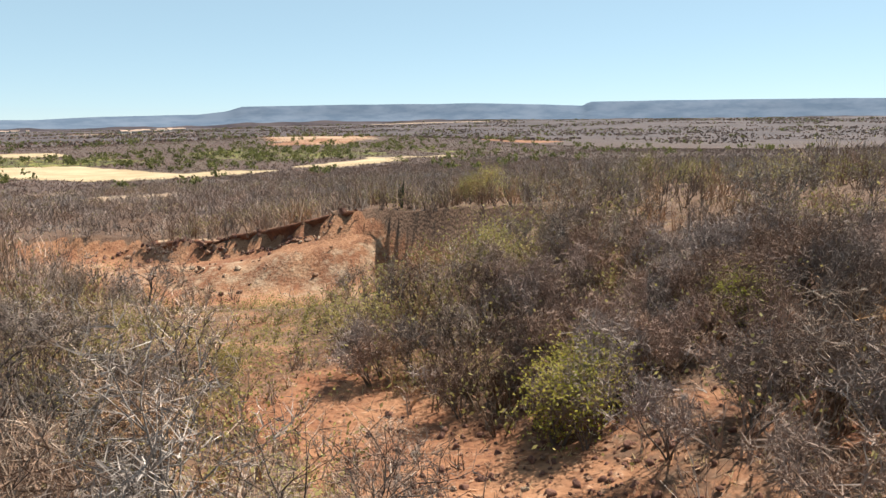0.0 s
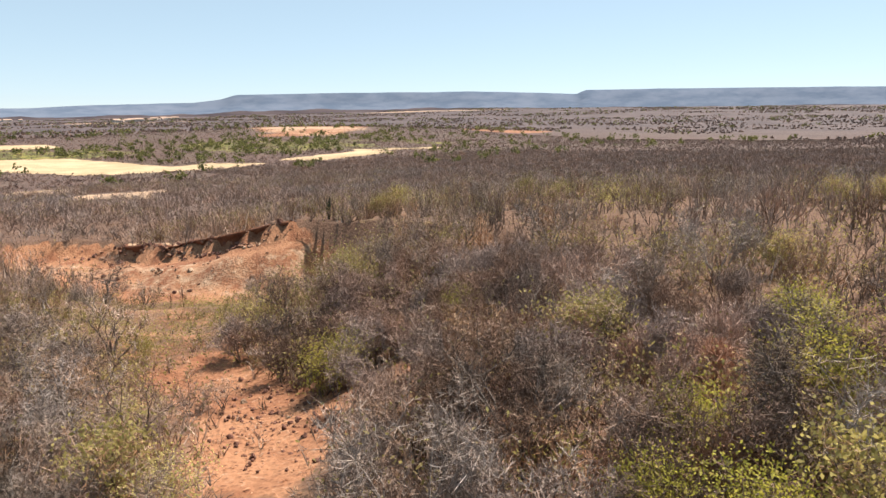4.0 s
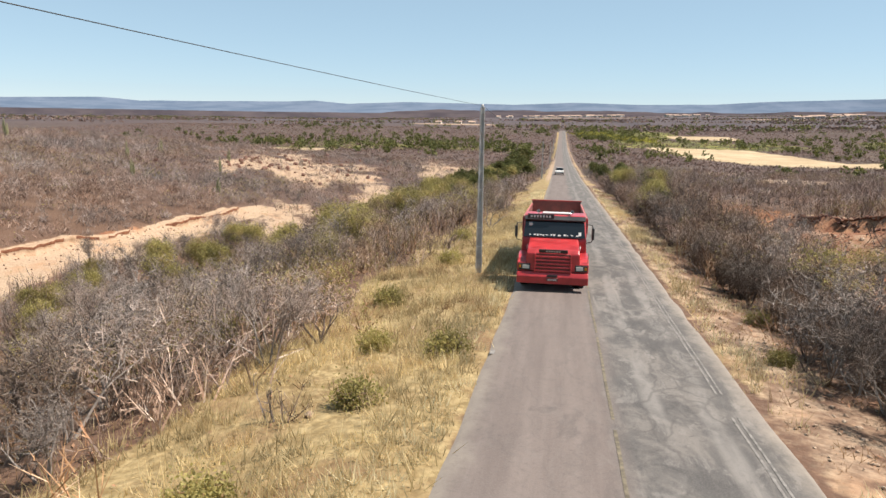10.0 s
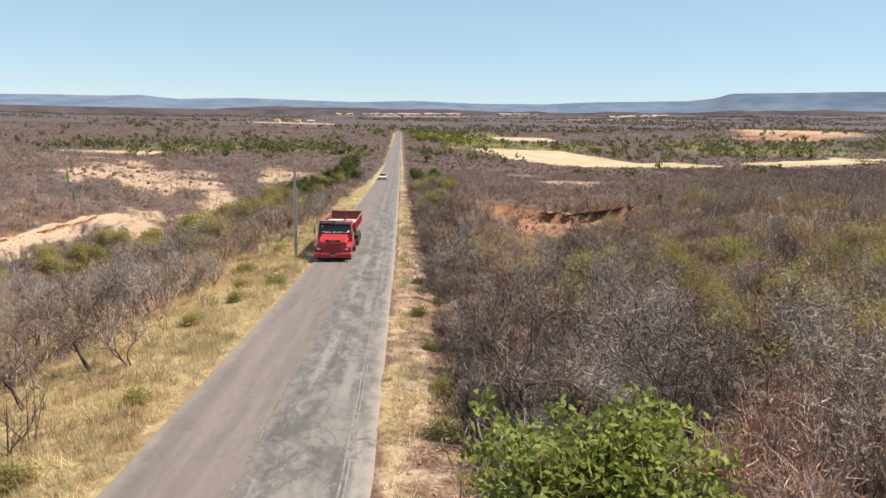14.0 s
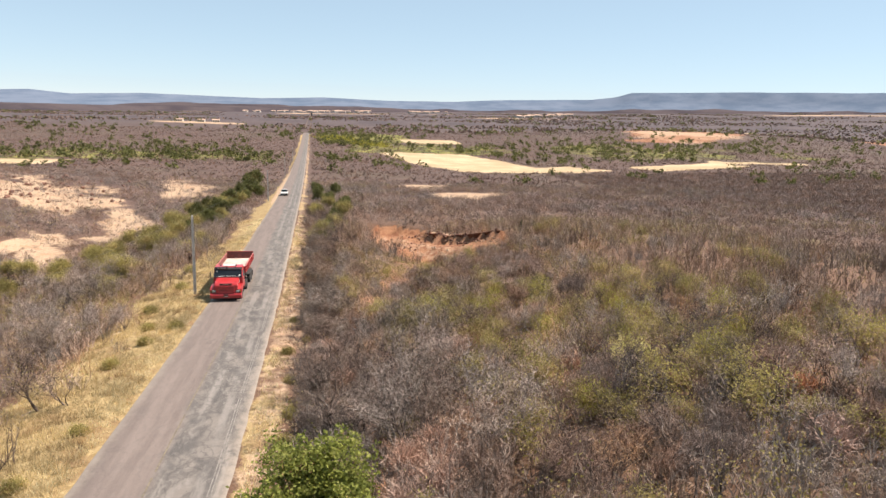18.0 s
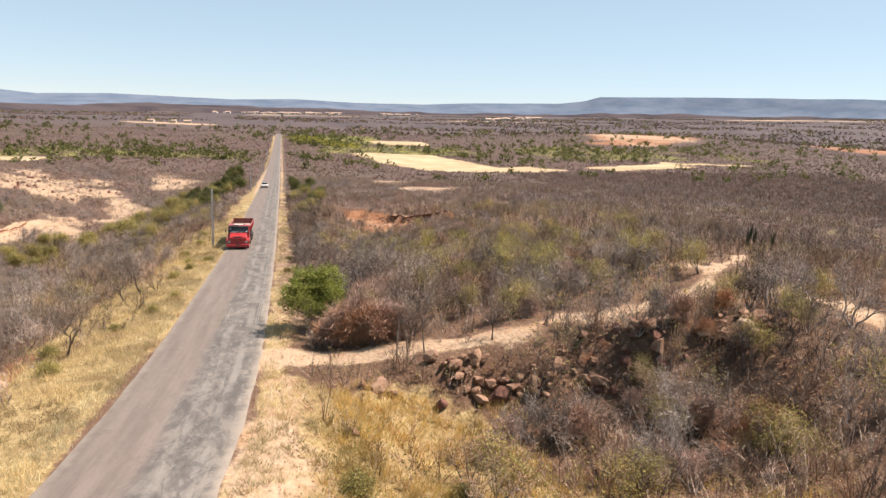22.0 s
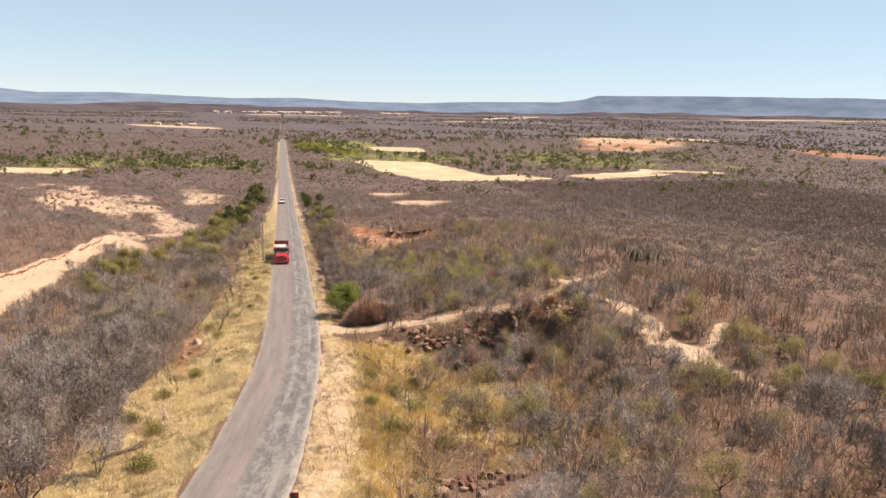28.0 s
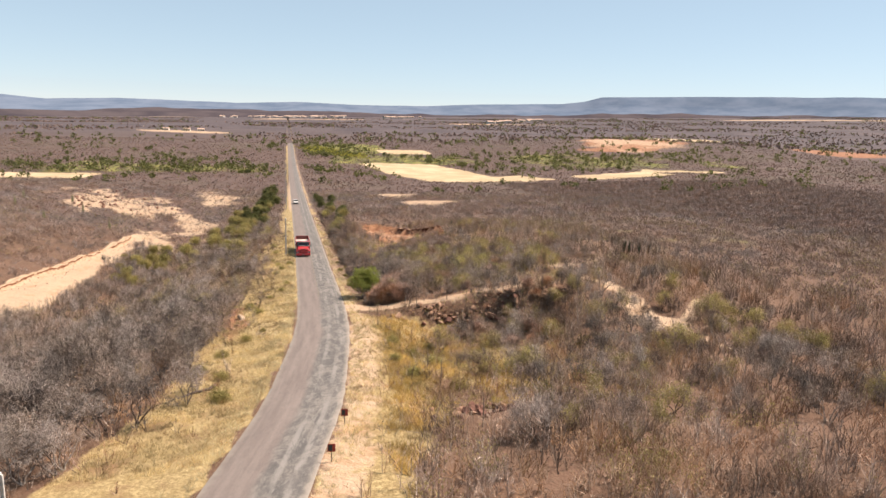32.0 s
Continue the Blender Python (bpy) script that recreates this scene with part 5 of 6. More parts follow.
stand(tree("dark_shrub", 13, 2.3, 4, 0.6, 0.03, "bark_dark", "twig_dark", "dense dark thorn shrub with tangled stems", "shrub", levels=2, twigs=8, width=0.018), [(10.4, -4), (11, -7.5), (15.4, -6.4, 0.9), (16.6, -7.4, 0.9), (17.4, -5.6, 1.0), (18.6, -7.0, 0.9), (19.4, -5.0, 1.0), (20.6, -6.6, 1.0), (17.0, -8.8, 0.9), (20.4, -15.6, 0.9), (21.8, -16.8, 1.0), (23.4, -15.2, 1.0), (22.6, -18.6, 0.9), (25, -18, 1.0), (26.4, -15, 1.0), (19.8, -8.6, 0.9), (21.6, -4.2, 1.0), (10.8, 3, 1.1), (11.5, 7, 1.2), (10.6, 11, 1.1), (11.4, 17, 1.2), (10.6, 26, 1.2), (11.8, 31, 1.2), (10.4, 37, 1.1), (11.3, 44, 1.2), (10.5, 50, 1.2), (12, 57, 1.2), (10.8, 63, 1.2), (12.8, 22, 1.2), (13.5, 13, 1.1), (-7, 24, 1.0), (-8, 40, 1.1), (-6, 48, 1.0)] + spots(24, 13, 26, 2, 14, 126, clear(3)) + spots(12, 10, 15, -36, -24, 110, clear(2.5)) + spots(26, -26, -2, -45, 20, 111, clear(3)) + spots(100, 14, 50, -92, -52, 124, pit_clear) + spots(36, 12, 45, -48, -10, 125, clear(3)), 13, 0.7, 1.1, "dark shrubs")
stand(tree("thicket_shrub", 17, 2.2, 5, 0.6, 0.026, "bark", "twig_mid", "purple-brown leafless shrub in a dense thicket", "shrub", levels=2, twigs=7, width=0.019), spots(60, 16, 30, -12, -2, 109, clear(4.0)) + spots(100, 20.2, 31, -3, 10, 138) + spots(70, 14, 32, -42, -26, 137, clear(3)), 17, 0.7, 1.1, "thicket shrubs")
stand(tree("roadside_shrub", 15, 2.3, 5, 0.6, 0.028, "bark_dark", "twig_dark", "dark brown thorn shrub lining the road", "shrub", levels=2, twigs=8, width=0.017), [(a, b, 0.5 + 0.25 * abs(math.sin(7 * b))) for a, b in spots(130, 9.4, 12, -40, 10, 127)] + [(a, b, 0.7 + 0.4 * abs(math.sin(7 * b))) for a, b in spots(110, 9, 12, 10, 80, 128)], 15, group="roadside shrubs")
stand(tree("stump_tree", 12, 1.5, 4, 0.4, 0.03, "bark", "twig", "small bare tree with a few thin forked stems", "tree", levels=2, twigs=4, crook=0.5), [(17.7, 4.9, 0.9), (16.8, 13.0, 1.9), (13.5, 5.6, 1.3), (22.5, 8.5, 1.1), (-6.2, -8.9, 1.4), (-3.1, -10.6, 1.5)], 12)


# ---- cacti ----
def cactus(name, seed, columns, label, skin="cactus"):
    rnd = random.Random(seed)
    root = tagged(new(name), label, "cactus")
    for k in range(columns):
        bm = bmesh.new()
        h, r, ribs = rnd.uniform(1.6, 3.2), rnd.uniform(0.07, 0.11), 8
        lean, a = (0 if k == 0 else rnd.uniform(0.15, 0.4)), rnd.uniform(0, 6.283)
        rings = []
        for j in range(9):
            f = j / 8
            out = lean * (1 - (1 - min(1, f * 2.2)) ** 2)
            rr = r * (0.8 + 0.2 * math.sin(f * 9 + seed)) * (1 if j < 8 else 0.35)
            c = Vector((math.cos(a) * out, math.sin(a) * out, f * h - 0.05))
            rings.append([bm.verts.new(c + Vector((math.cos(w), math.sin(w), 0)) * rr * (1 if i % 2 else 0.72)) for i, w in enumerate(np.linspace(0, 6.2832, 2 * ribs, endpoint=False))])
        for p, q in zip(rings[:-1], rings[1:]):
            for i in range(2 * ribs):
                bm.faces.new((p[i], p[(i + 1) % (2 * ribs)], q[(i + 1) % (2 * ribs)], q[i]))
        bm.faces.new(rings[-1])
        part("column", bm, M[skin], root)
    return root


stand(cactus("column_cactus", 21, 6, "tall grey-green column cactus with several arms"), [(38.6, 31.2, 0.7), (58.2, -17.7, 1.0), (59.6, -17.0, 0.9), (60.8, -18.6, 0.85), (41.5, -20.3, 0.8), (64, -16, 0.8)], 21, group="column cacti")
stand(cactus("candelabra_cactus", 23, 9, "yellow-green candelabra cactus above the scrub, painted pale as sunlit", "cactus_lit"), [(-62, 70, 1.0), (-75, 88, 1.1), (-88, 70, 1.0), (-45, 64, 0.9), (-70, 52, 1.0), (-84, 58, 1.1), (-96, 84, 1.2), (-78, 104, 1.1), (-92, 46, 1.1), (-66, 110, 1.0), (-104, 66, 1.2), (-58, 90, 1.0)], 23, group="candelabra cacti")
stand(cactus("clump_cactus", 22, 14, "low clump of dark column cactus"), [(-26, 14.2, 0.6), (-24.6, 15, 0.5), (-27.2, 13.4, 0.5)], 22, group="cactus clumps")


# ---- rocks ----
def rock_mesh(seed, flat=0.7, cut=0.5):
    rnd = random.Random(seed)
    bm = bmesh.new()
    bmesh.ops.create_icosphere(bm, subdivisions=2, radius=0.5)
    for v in bm.verts:
        v.co.x *= rnd.uniform(0.96, 1.04)
    planes = [Vector((rnd.gauss(0, 1), rnd.gauss(0, 1), rnd.gauss(0, 0.8))).normalized() for _ in range(11)]
    for v in bm.verts:
        for n in planes:
            d = v.co.dot(n) - 0.25
            if d > 0:
                v.co -= n * d
        v.co += v.co.normalized() * noise.noise(v.co * 4 + Vector((seed, 0, 0))) * 0.05
        v.co.z *= flat
    me = bpy.data.meshes.new("rock")
    bm.to_mesh(me), bm.free()
    return me


ROCKS = {k: [rock_mesh(30 + i + 10 * j, 0.65 + 0.1 * i) for i in range(4)] for j, k in enumerate(("rock", "rock_pale", "rock_dark"))}
for k, some in ROCKS.items():
    for me in some:
        me.materials.append(M[k])


def boulder(x, y, size, kind, rnd, label, group="", sink=0.25, name="boulder"):
    ob = tagged(new(name, rnd.choice(ROCKS[kind])), label, "rock", group)
    ob.matrix_basis = pose(x, y, gz(x, y) + size * (0.33 - sink), rnd.uniform(-20, 20), rnd.uniform(-20, 20), rnd.uniform(0, 360)) @ Matrix.Diagonal((size * rnd.uniform(0.8, 1.3), size * rnd.uniform(0.8, 1.3), size, 1))


def stone_field(name, spots_, kind, label, seed):
    """Loose stones that lie too thick to count, as one object."""
    rnd = random.Random(seed)
    V, F, k = [], [], 0
    for x, y, size in spots_:
        me = rnd.choice(ROCKS[kind])
        co = np.empty(len(me.vertices) * 3, np.float32)
        me.vertices.foreach_get("co", co)
        tri = np.empty(len(me.polygons) * 3, np.int32)
        me.polygons.foreach_get("vertices", tri)
        m = np.array(pose(x, y, gz(x, y) + size * 0.1, rnd.uniform(-20, 20), rnd.uniform(-20, 20), rnd.uniform(0, 360)))
        co = co.reshape(-1, 3) * (size * rnd.uniform(0.8, 1.3), size * rnd.uniform(0.8, 1.3), size)
        V.append(co @ m[:3, :3].T + m[:3, 3])
        F.append(tri.reshape(-1, 3) + k)
        k += len(co)
    stuff(name, np.concatenate(V), np.concatenate(F), M[kind], label, "stones")


def earth_bank():
    """The broken face and lip of the eroded bank west of the road."""
    ys = np.arange(1.0, 57.0, 0.22)
    b = bank_x(ys) + 0.5 * (vnoise(0 * ys, ys, 1.3, 61) - 0.5) + 0.45 * (vnoise(0 * ys, ys, 0.45, 62) - 0.5)
    whole = sstep(0.28, 0.5, fbm(0 * ys + 3, ys, 6, 63))
    top, foot = ground(b - 1.2, ys), ground(b + 0.55, ys)
    rows = []
    for dx, f, lift in ((-1.3, 1, -0.12), (-0.5, 1, -0.05), (-0.1, 0.98, 0), (0.0, 0.93, 0), (0.02, 0.66, 0), (-0.05, 0.42, 0), (0.06, 0.36, 0), (0.25, 0.16, 0), (0.7, 0, -0.1)):
        z = foot + (top - foot) * f + lift + 0.2 * (vnoise(ys, ys * 0 + dx * 9, 0.45, 64) - 0.5) * (f > 0.1) * (f < 0.98)
        rows.append(np.stack([b + dx - 0.5 * (1 - whole), ys, z - 0.35 * (1 - whole) * (0.2 < f)], 1))
    n = len(ys)
    i = np.arange(n * len(rows)).reshape(len(rows), n)
    faces = np.stack([i[:-1, :-1], i[1:, :-1], i[1:, 1:], i[:-1, 1:]], -1).reshape(-1, 4)
    me = mesh_of("earth_bank", np.concatenate(rows), faces, M["earth"])
    me.materials.append(M["earth_shade"])
    # overhang shadow painted as a broken dark band just below the lip
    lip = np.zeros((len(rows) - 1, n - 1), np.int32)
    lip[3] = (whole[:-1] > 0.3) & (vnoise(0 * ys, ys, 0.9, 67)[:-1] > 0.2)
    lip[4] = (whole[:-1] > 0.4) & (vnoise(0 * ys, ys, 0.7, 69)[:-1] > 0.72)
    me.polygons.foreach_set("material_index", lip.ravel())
    tagged(new("earth_bank", me), "eroded red earth bank with a broken lip and painted shade beneath", "bank", kind="structure")


def gully_wall():
    """The undercut earth face below the gully's rim."""
    legs = [np.array(p, float) for p in RIM[3:]]
    pts, outs = [], []
    for a, b in zip(legs[:-1], legs[1:]):
        d = b - a
        n = max(2, int(np.linalg.norm(d) / 0.22))
        for k in range(n):
            pts.append(a + d * k / n)
            outs.append(np.array([d[1], -d[0]]) / np.linalg.norm(d))
    p, o = np.array(pts), np.array(outs)
    o = np.stack([np.convolve(np.pad(o[:, k], 6, mode="edge"), np.ones(13) / 13, "valid") for k in (0, 1)], 1)
    run = np.arange(len(p)) * 0.22
    p = p + o * (0.9 * (vnoise(run, 0 * run, 2.4, 151) - 0.5) + 0.4 * (vnoise(run, 0 * run, 0.6, 152) - 0.5) - 0.3)[:, None]
    back, fore = p - 1.3 * o, p + 1.5 * o
    top, foot = ground(back[:, 0], back[:, 1]) + 0.06, ground(fore[:, 0], fore[:, 1]) - 0.1
    rows = []
    for out, f in ((-1.4, 1.0), (-0.2, 1.0), (0.22, 0.97), (0.26, 0.88), (0.02, 0.74), (-0.05, 0.5), (0.15, 0.34), (0.6, 0.14), (1.5, 0.0)):
        shake = 0.25 * (vnoise(run, 0 * run + 9 * f, 0.7, 153) - 0.5) * (0.05 < f) * (f < 0.96)
        q = p + o * (out + shake)[:, None]
        rows.append(np.stack([q[:, 0], q[:, 1], foot + (top - foot) * f - 0.08 * (out < -1) + 0.3 * shake], 1))
    n = len(p)
    i = np.arange(n * len(rows)).reshape(len(rows), n)
    faces = np.stack([i[:-1, :-1], i[1:, :-1], i[1:, 1:], i[:-1, 1:]], -1).reshape(-1, 4)
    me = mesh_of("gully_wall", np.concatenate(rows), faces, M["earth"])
    me.materials.append(M["earth_shade"])
    # the shaded upper wall is painted dark, with ragged patches lower down
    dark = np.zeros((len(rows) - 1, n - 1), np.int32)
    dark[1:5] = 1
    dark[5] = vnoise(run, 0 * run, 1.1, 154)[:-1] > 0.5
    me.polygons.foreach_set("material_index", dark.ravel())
    tagged(new("gully_wall", me), "undercut red earth face of a gully with its shade painted dark", "bank", kind="structure")


def rocks():
    rnd = random.Random(5)
    for x, y, s, k in ((-4.7, -50.2, 1.3, "rock_pale"), (-5.0, -54.0, 1.1, "rock"), (-5.5, -55.0, 0.9, "rock"), (12.2, -54.2, 1.2, "rock"), (12.9, -54.2, 1.0, "rock"), (11.6, -54.3, 0.8, "rock"), (10.8, -58.6, 0.7, "rock"),
                       (14.4, -83.4, 1.2, "rock_dark"), (13.0, -83.7, 1.4, "rock_dark"), (11.8, -83.2, 1.2, "rock_dark"), (15.6, -82.6, 1.0, "rock"), (30.2, -55.3, 1.5, "rock_pale"), (28.4, -54.8, 1.1, "rock_pale"), (31.5, -55.0, 0.9, "rock")):
        boulder(x, y, s, k, rnd, "weathered boulder lying in dry grass" if k == "rock_pale" else "broken red-brown boulder on dry ground", "boulders")
    for _ in range(100):   # the broken ledge north of the pit
        x = rnd.uniform(15, 32)
        y = -53.4 - 0.12 * (x - 15) + rnd.gauss(0, 0.6)
        boulder(x, y, rnd.choice((0.3, 0.4, 0.5, 0.65, 0.85, 1.1)) * rnd.uniform(0.8, 1.2), rnd.choice(("rock", "rock", "rock_dark")), rnd, "broken rock of a red ledge", "ledge rocks", 0.06, "ledge_rock")
    for _ in range(44):
        boulder(rnd.gauss(12.8, 1.7), rnd.gauss(-84.6, 0.8), rnd.uniform(0.3, 0.9), rnd.choice(("rock_dark", "rock_dark", "rock")), rnd, "dark red stone in a heap", "stone heap", 0.2, "stone")
    for _ in range(70):    # red hollow
        boulder(rnd.gauss(19.0, 2.0), rnd.gauss(2.4, 2.6), rnd.choice((0.1, 0.12, 0.16, 0.2, 0.3)) * rnd.uniform(0.8, 1.25), rnd.choice(("rock", "rock", "rock_pale", "rock_dark", "rock_dark")), rnd, "loose red stone on bare soil", "stones of the hollow", 0.2, "stone")
    for k in range(210):    # gully
        leg = rnd.choice((2, 3, 3, 4, 4, 4, 5, 5, 6))
        (ax, ay), (bx, by) = RIM[leg], RIM[leg + 1]
        f, drop = rnd.random(), rnd.uniform(-0.2, 1.3) if k < 150 else rnd.uniform(1, 9)
        x, y = ax + f * (bx - ax) - drop * (ay - by) / math.hypot(bx - ax, by - ay), ay + f * (by - ay) - drop * (bx - ax) / math.hypot(bx - ax, by - ay)
        boulder(x, y, rnd.uniform(0.3, 0.75) if k < 150 else rnd.choice((0.2, 0.25, 0.35, 0.6)), rnd.choice(("rock_dark", "rock_dark", "rock")) if k < 150 else rnd.choice(("rock", "rock_pale", "rock_dark")), rnd, "red clod fallen from the gully wall", "gully stones", 0.25, "stone")
    for _ in range(40):    # verge
        y = rnd.uniform(-60, 0)
        x = float(road_x(y)) + rnd.choice((-1, 1)) * (HALF + rnd.uniform(0.8, 4.5))
        boulder(x, y, rnd.uniform(0.10, 0.3), rnd.choice(("rock", "rock_pale")), rnd, "small stone on the verge", "verge stones", 0.25, "stone")
    clods = []
    for _ in range(420):    # west bank
        y = rnd.uniform(0, 58)
        x = float(bank_x(np.array([y]))[0]) + rnd.choice((-0.3, -0.2, 0.1, 0.4, 0.6, 1.5, 3)) * rnd.uniform(0.7, 1.3)
        clods.append((x, y, rnd.uniform(0.08, 0.3)))
    stone_field("bank_clods", clods, "rock_dark", "clods of red earth along the bank", 6)
    slope = []
    for _ in range(110):    # rocky slope
        slope.append((rnd.gauss(-58, 10), rnd.gauss(120, 16), rnd.uniform(0.6, 1.6)))
    stone_field("slope_stones", slope, "rock_dark", "dark stones on a sandy slope", 3)
    stone_field("hollow_stones", [(rnd.gauss(19.0, 2.0), rnd.gauss(2.4, 2.6), rnd.choice((0.1, 0.12, 0.16, 0.24)) * rnd.uniform(0.7, 1.25)) for _ in range(420)], "rock_dark", "dark red gravel on the bare soil", 4)
    stone_field("gully_gravel", [(rnd.gauss(25.5, 3), rnd.gauss(43, 6), rnd.choice((0.15, 0.2, 0.3)) * rnd.uniform(0.7, 1.25)) for _ in range(170)], "rock", "red stones on the gully floor", 5)
    gravel = []
    for _ in range(900):    # gravel between the asphalt and the scrub
        y = rnd.uniform(-46, 20)
        gravel.append((float(road_x(y)) + HALF + abs(rnd.gauss(1.2, 0.9)) + 0.15, y, rnd.choice((0.05, 0.07, 0.09, 0.14)) * rnd.uniform(0.7, 1.3)))
    stone_field("verge_gravel", gravel, "rock_pale", "pale gravel along the road's edge", 7)
    earth_bank()
    gully_wall()


rocks()


# ---- the lorry, the poles, the car and the signs ----
def box(name, size, centre, material, parent, label="", bevel=0.02, turn=(0, 0, 0), taper=None):
    bm = bmesh.new()
    bmesh.ops.create_cube(bm, size=1)
    for v in bm.verts:
        v.co.x *= size[0] * (taper[0] if taper and v.co.z > 0 else 1)
        v.co.y *= size[1] * (taper[1] if taper and v.co.z > 0 else 1)
        v.co.z *= size[2]
    if bevel:
        bmesh.ops.bevel(bm, geom=bm.edges[:], offset=min(bevel, min(size) * 0.45), segments=2, affect="EDGES", profile=0.6)
    bm.transform(pose(*centre, *turn))
    return part(name, bm, material, parent, label)


def prism(name, outline, x0, x1, material, parent, label="", bevel=0.03, narrow=1.0):
    """A body with the given outline in the y-z plane, from x0 to x1; its top may be narrower."""
    bm = bmesh.new()
    zs = [z for _, z in outline]
    lo, hi = min(zs), max(zs)

    def across(x, z):
        return x * (1 - (1 - narrow) * (z - lo) / (hi - lo))
    a = [bm.verts.new((across(x0, z), y, z)) for y, z in outline]
    b = [bm.verts.new((across(x1, z), y, z)) for y, z in outline]
    bm.faces.new(a), bm.faces.new(b[::-1])
    for i in range(len(outline)):
        j = (i + 1) % len(outline)
        bm.faces.new((a[j], a[i], b[i], b[j]))
    bmesh.ops.recalc_face_normals(bm, faces=bm.faces[:])
    if bevel:
        bmesh.ops.bevel(bm, geom=bm.edges[:], offset=bevel, segments=2, affect="EDGES", profile=0.6)
    return part(name, bm, material, parent, label)


def rod(name, points, radius, material, parent, label="", sides=8):
    pts = [Vector(p) for p in points]
    v, f = tubes([(p, q, radius, radius) for p, q in zip(pts[:-1], pts[1:])], sides)
    return smooth(part(name, mesh_of(name, v, f), material, parent, label))


def lathe(name, profile, centre, material, parent, label="", sides=24, axis="x"):
    """A turned body; the profile is (radius, along)."""
    bm = bmesh.new()
    rings = []
    for r, a in profile:
        ring = []
        for k in range(sides):
            w = 6.28318 * k / sides
            p = (a, r * math.cos(w), r * math.sin(w)) if axis == "x" else (r * math.cos(w), a, r * math.sin(w)) if axis == "y" else (r * math.cos(w), r * math.sin(w), a)
            ring.append(bm.verts.new(Vector(centre) + Vector(p)))
        rings.append(ring)
    for p, q in zip(rings[:-1], rings[1:]):
        for k in range(sides):
            bm.faces.new((p[k], p[(k + 1) % sides], q[(k + 1) % sides], q[k]))
    bm.faces.new(rings[0][::-1]), bm.faces.new(rings[-1])
    bmesh.ops.recalc_face_normals(bm, faces=bm.faces[:])
    return part(name, bm, material, parent, label)


def gloss(name, colour, rough, metal=0.0, coat=0.0, dirt=0.15):
    m = plain(name, colour, rough, dirt, 2.5, 0, metal)
    m.node_tree.nodes["Principled BSDF"].inputs["Coat Weight"].default_value = coat
    m.node_tree.nodes["Principled BSDF"].inputs["Specular IOR Level"].default_value = 0.5
    return m


def pane(name, tint, rough=0.05):
    n = Nodes(name, rough)
    n.b.inputs["Specular IOR Level"].default_value = 0.6
    return n.done(tint)


P = dict(
    pink=gloss("bleached_red_paint", (0.55, 0.16, 0.14), 0.6, 0, 0, 0.3),
    red=gloss("dusty_red_paint", (0.56, 0.036, 0.04), 0.38, 0, 0.25, 0.22), red_dark=gloss("dull_red_boards", (0.24, 0.06, 0.05), 0.7, 0, 0, 0.35),
    black=gloss("black_plastic", (0.022, 0.021, 0.021), 0.5), tyre=gloss("dusty_tyre_rubber", (0.04, 0.037, 0.034), 0.9), chrome=gloss("bright_metal", (0.72, 0.72, 0.72), 0.22, 1.0),
    white=gloss("white_paint", (0.78, 0.77, 0.74), 0.45), frame=gloss("dark_chassis_steel", (0.05, 0.048, 0.046), 0.65), glass=pane("dark_windscreen", (0.012, 0.016, 0.02)),
    lamp=pane("headlamp_glass", (0.72, 0.72, 0.66), 0.1), amber=pane("amber_lens", (0.6, 0.22, 0.02), 0.15), load=plain("pale_bed_floor", (0.62, 0.55, 0.48), 0.85, 0.25, 1.2),
    concrete=plain("pale_concrete", (0.68, 0.66, 0.62), 0.85, 0.22, 2.0, 0.01), cable=gloss("dark_cable", (0.05, 0.05, 0.05), 0.6), sign=gloss("faded_red_sign", (0.42, 0.03, 0.02), 0.5), wood=plain("weathered_wood", (0.24, 0.19, 0.15), 0.9, 0.35, 5.0, 0.01),
    tile=plain("clay_roof_tiles", (0.58, 0.42, 0.33), 0.85, 0.3), wall=plain("pale_plaster", (0.75, 0.70, 0.63), 0.9, 0.12),
)


def wheel(parent, x, y, side, twin=False):
    """A lorry wheel; side +1 has its face to the east."""
    w, r = 0.28, 0.50
    tyre = lathe("wheel", [(0.30, -w / 2), (r * 0.93, -w / 2), (r, -w * 0.36), (r, w * 0.36), (r * 0.93, w / 2), (0.30, w / 2)], (x, y, r), P["tyre"], parent, "dusty black tyre")
    rim = [(0.30, 0.10), (0.28, 0.11), (0.26, 0.03 if not twin else -0.02), (0.16, 0.0 if not twin else -0.05), (0.13, 0.10 if not twin else 0.05), (0.06, 0.13 if not twin else 0.08), (0.01, 0.13)]
    lathe("rim", [(a, b * side) for a, b in rim], (x, y, r), P["chrome"], tyre, "pale metal rim", 20)
    for k in range(8):
        a = 6.283 * k / 8
        box("wheel_nut", (0.03, 0.03, 0.03), (x + side * 0.04, y + 0.2 * math.cos(a), r + 0.2 * math.sin(a)), P["frame"], tyre, bevel=0)


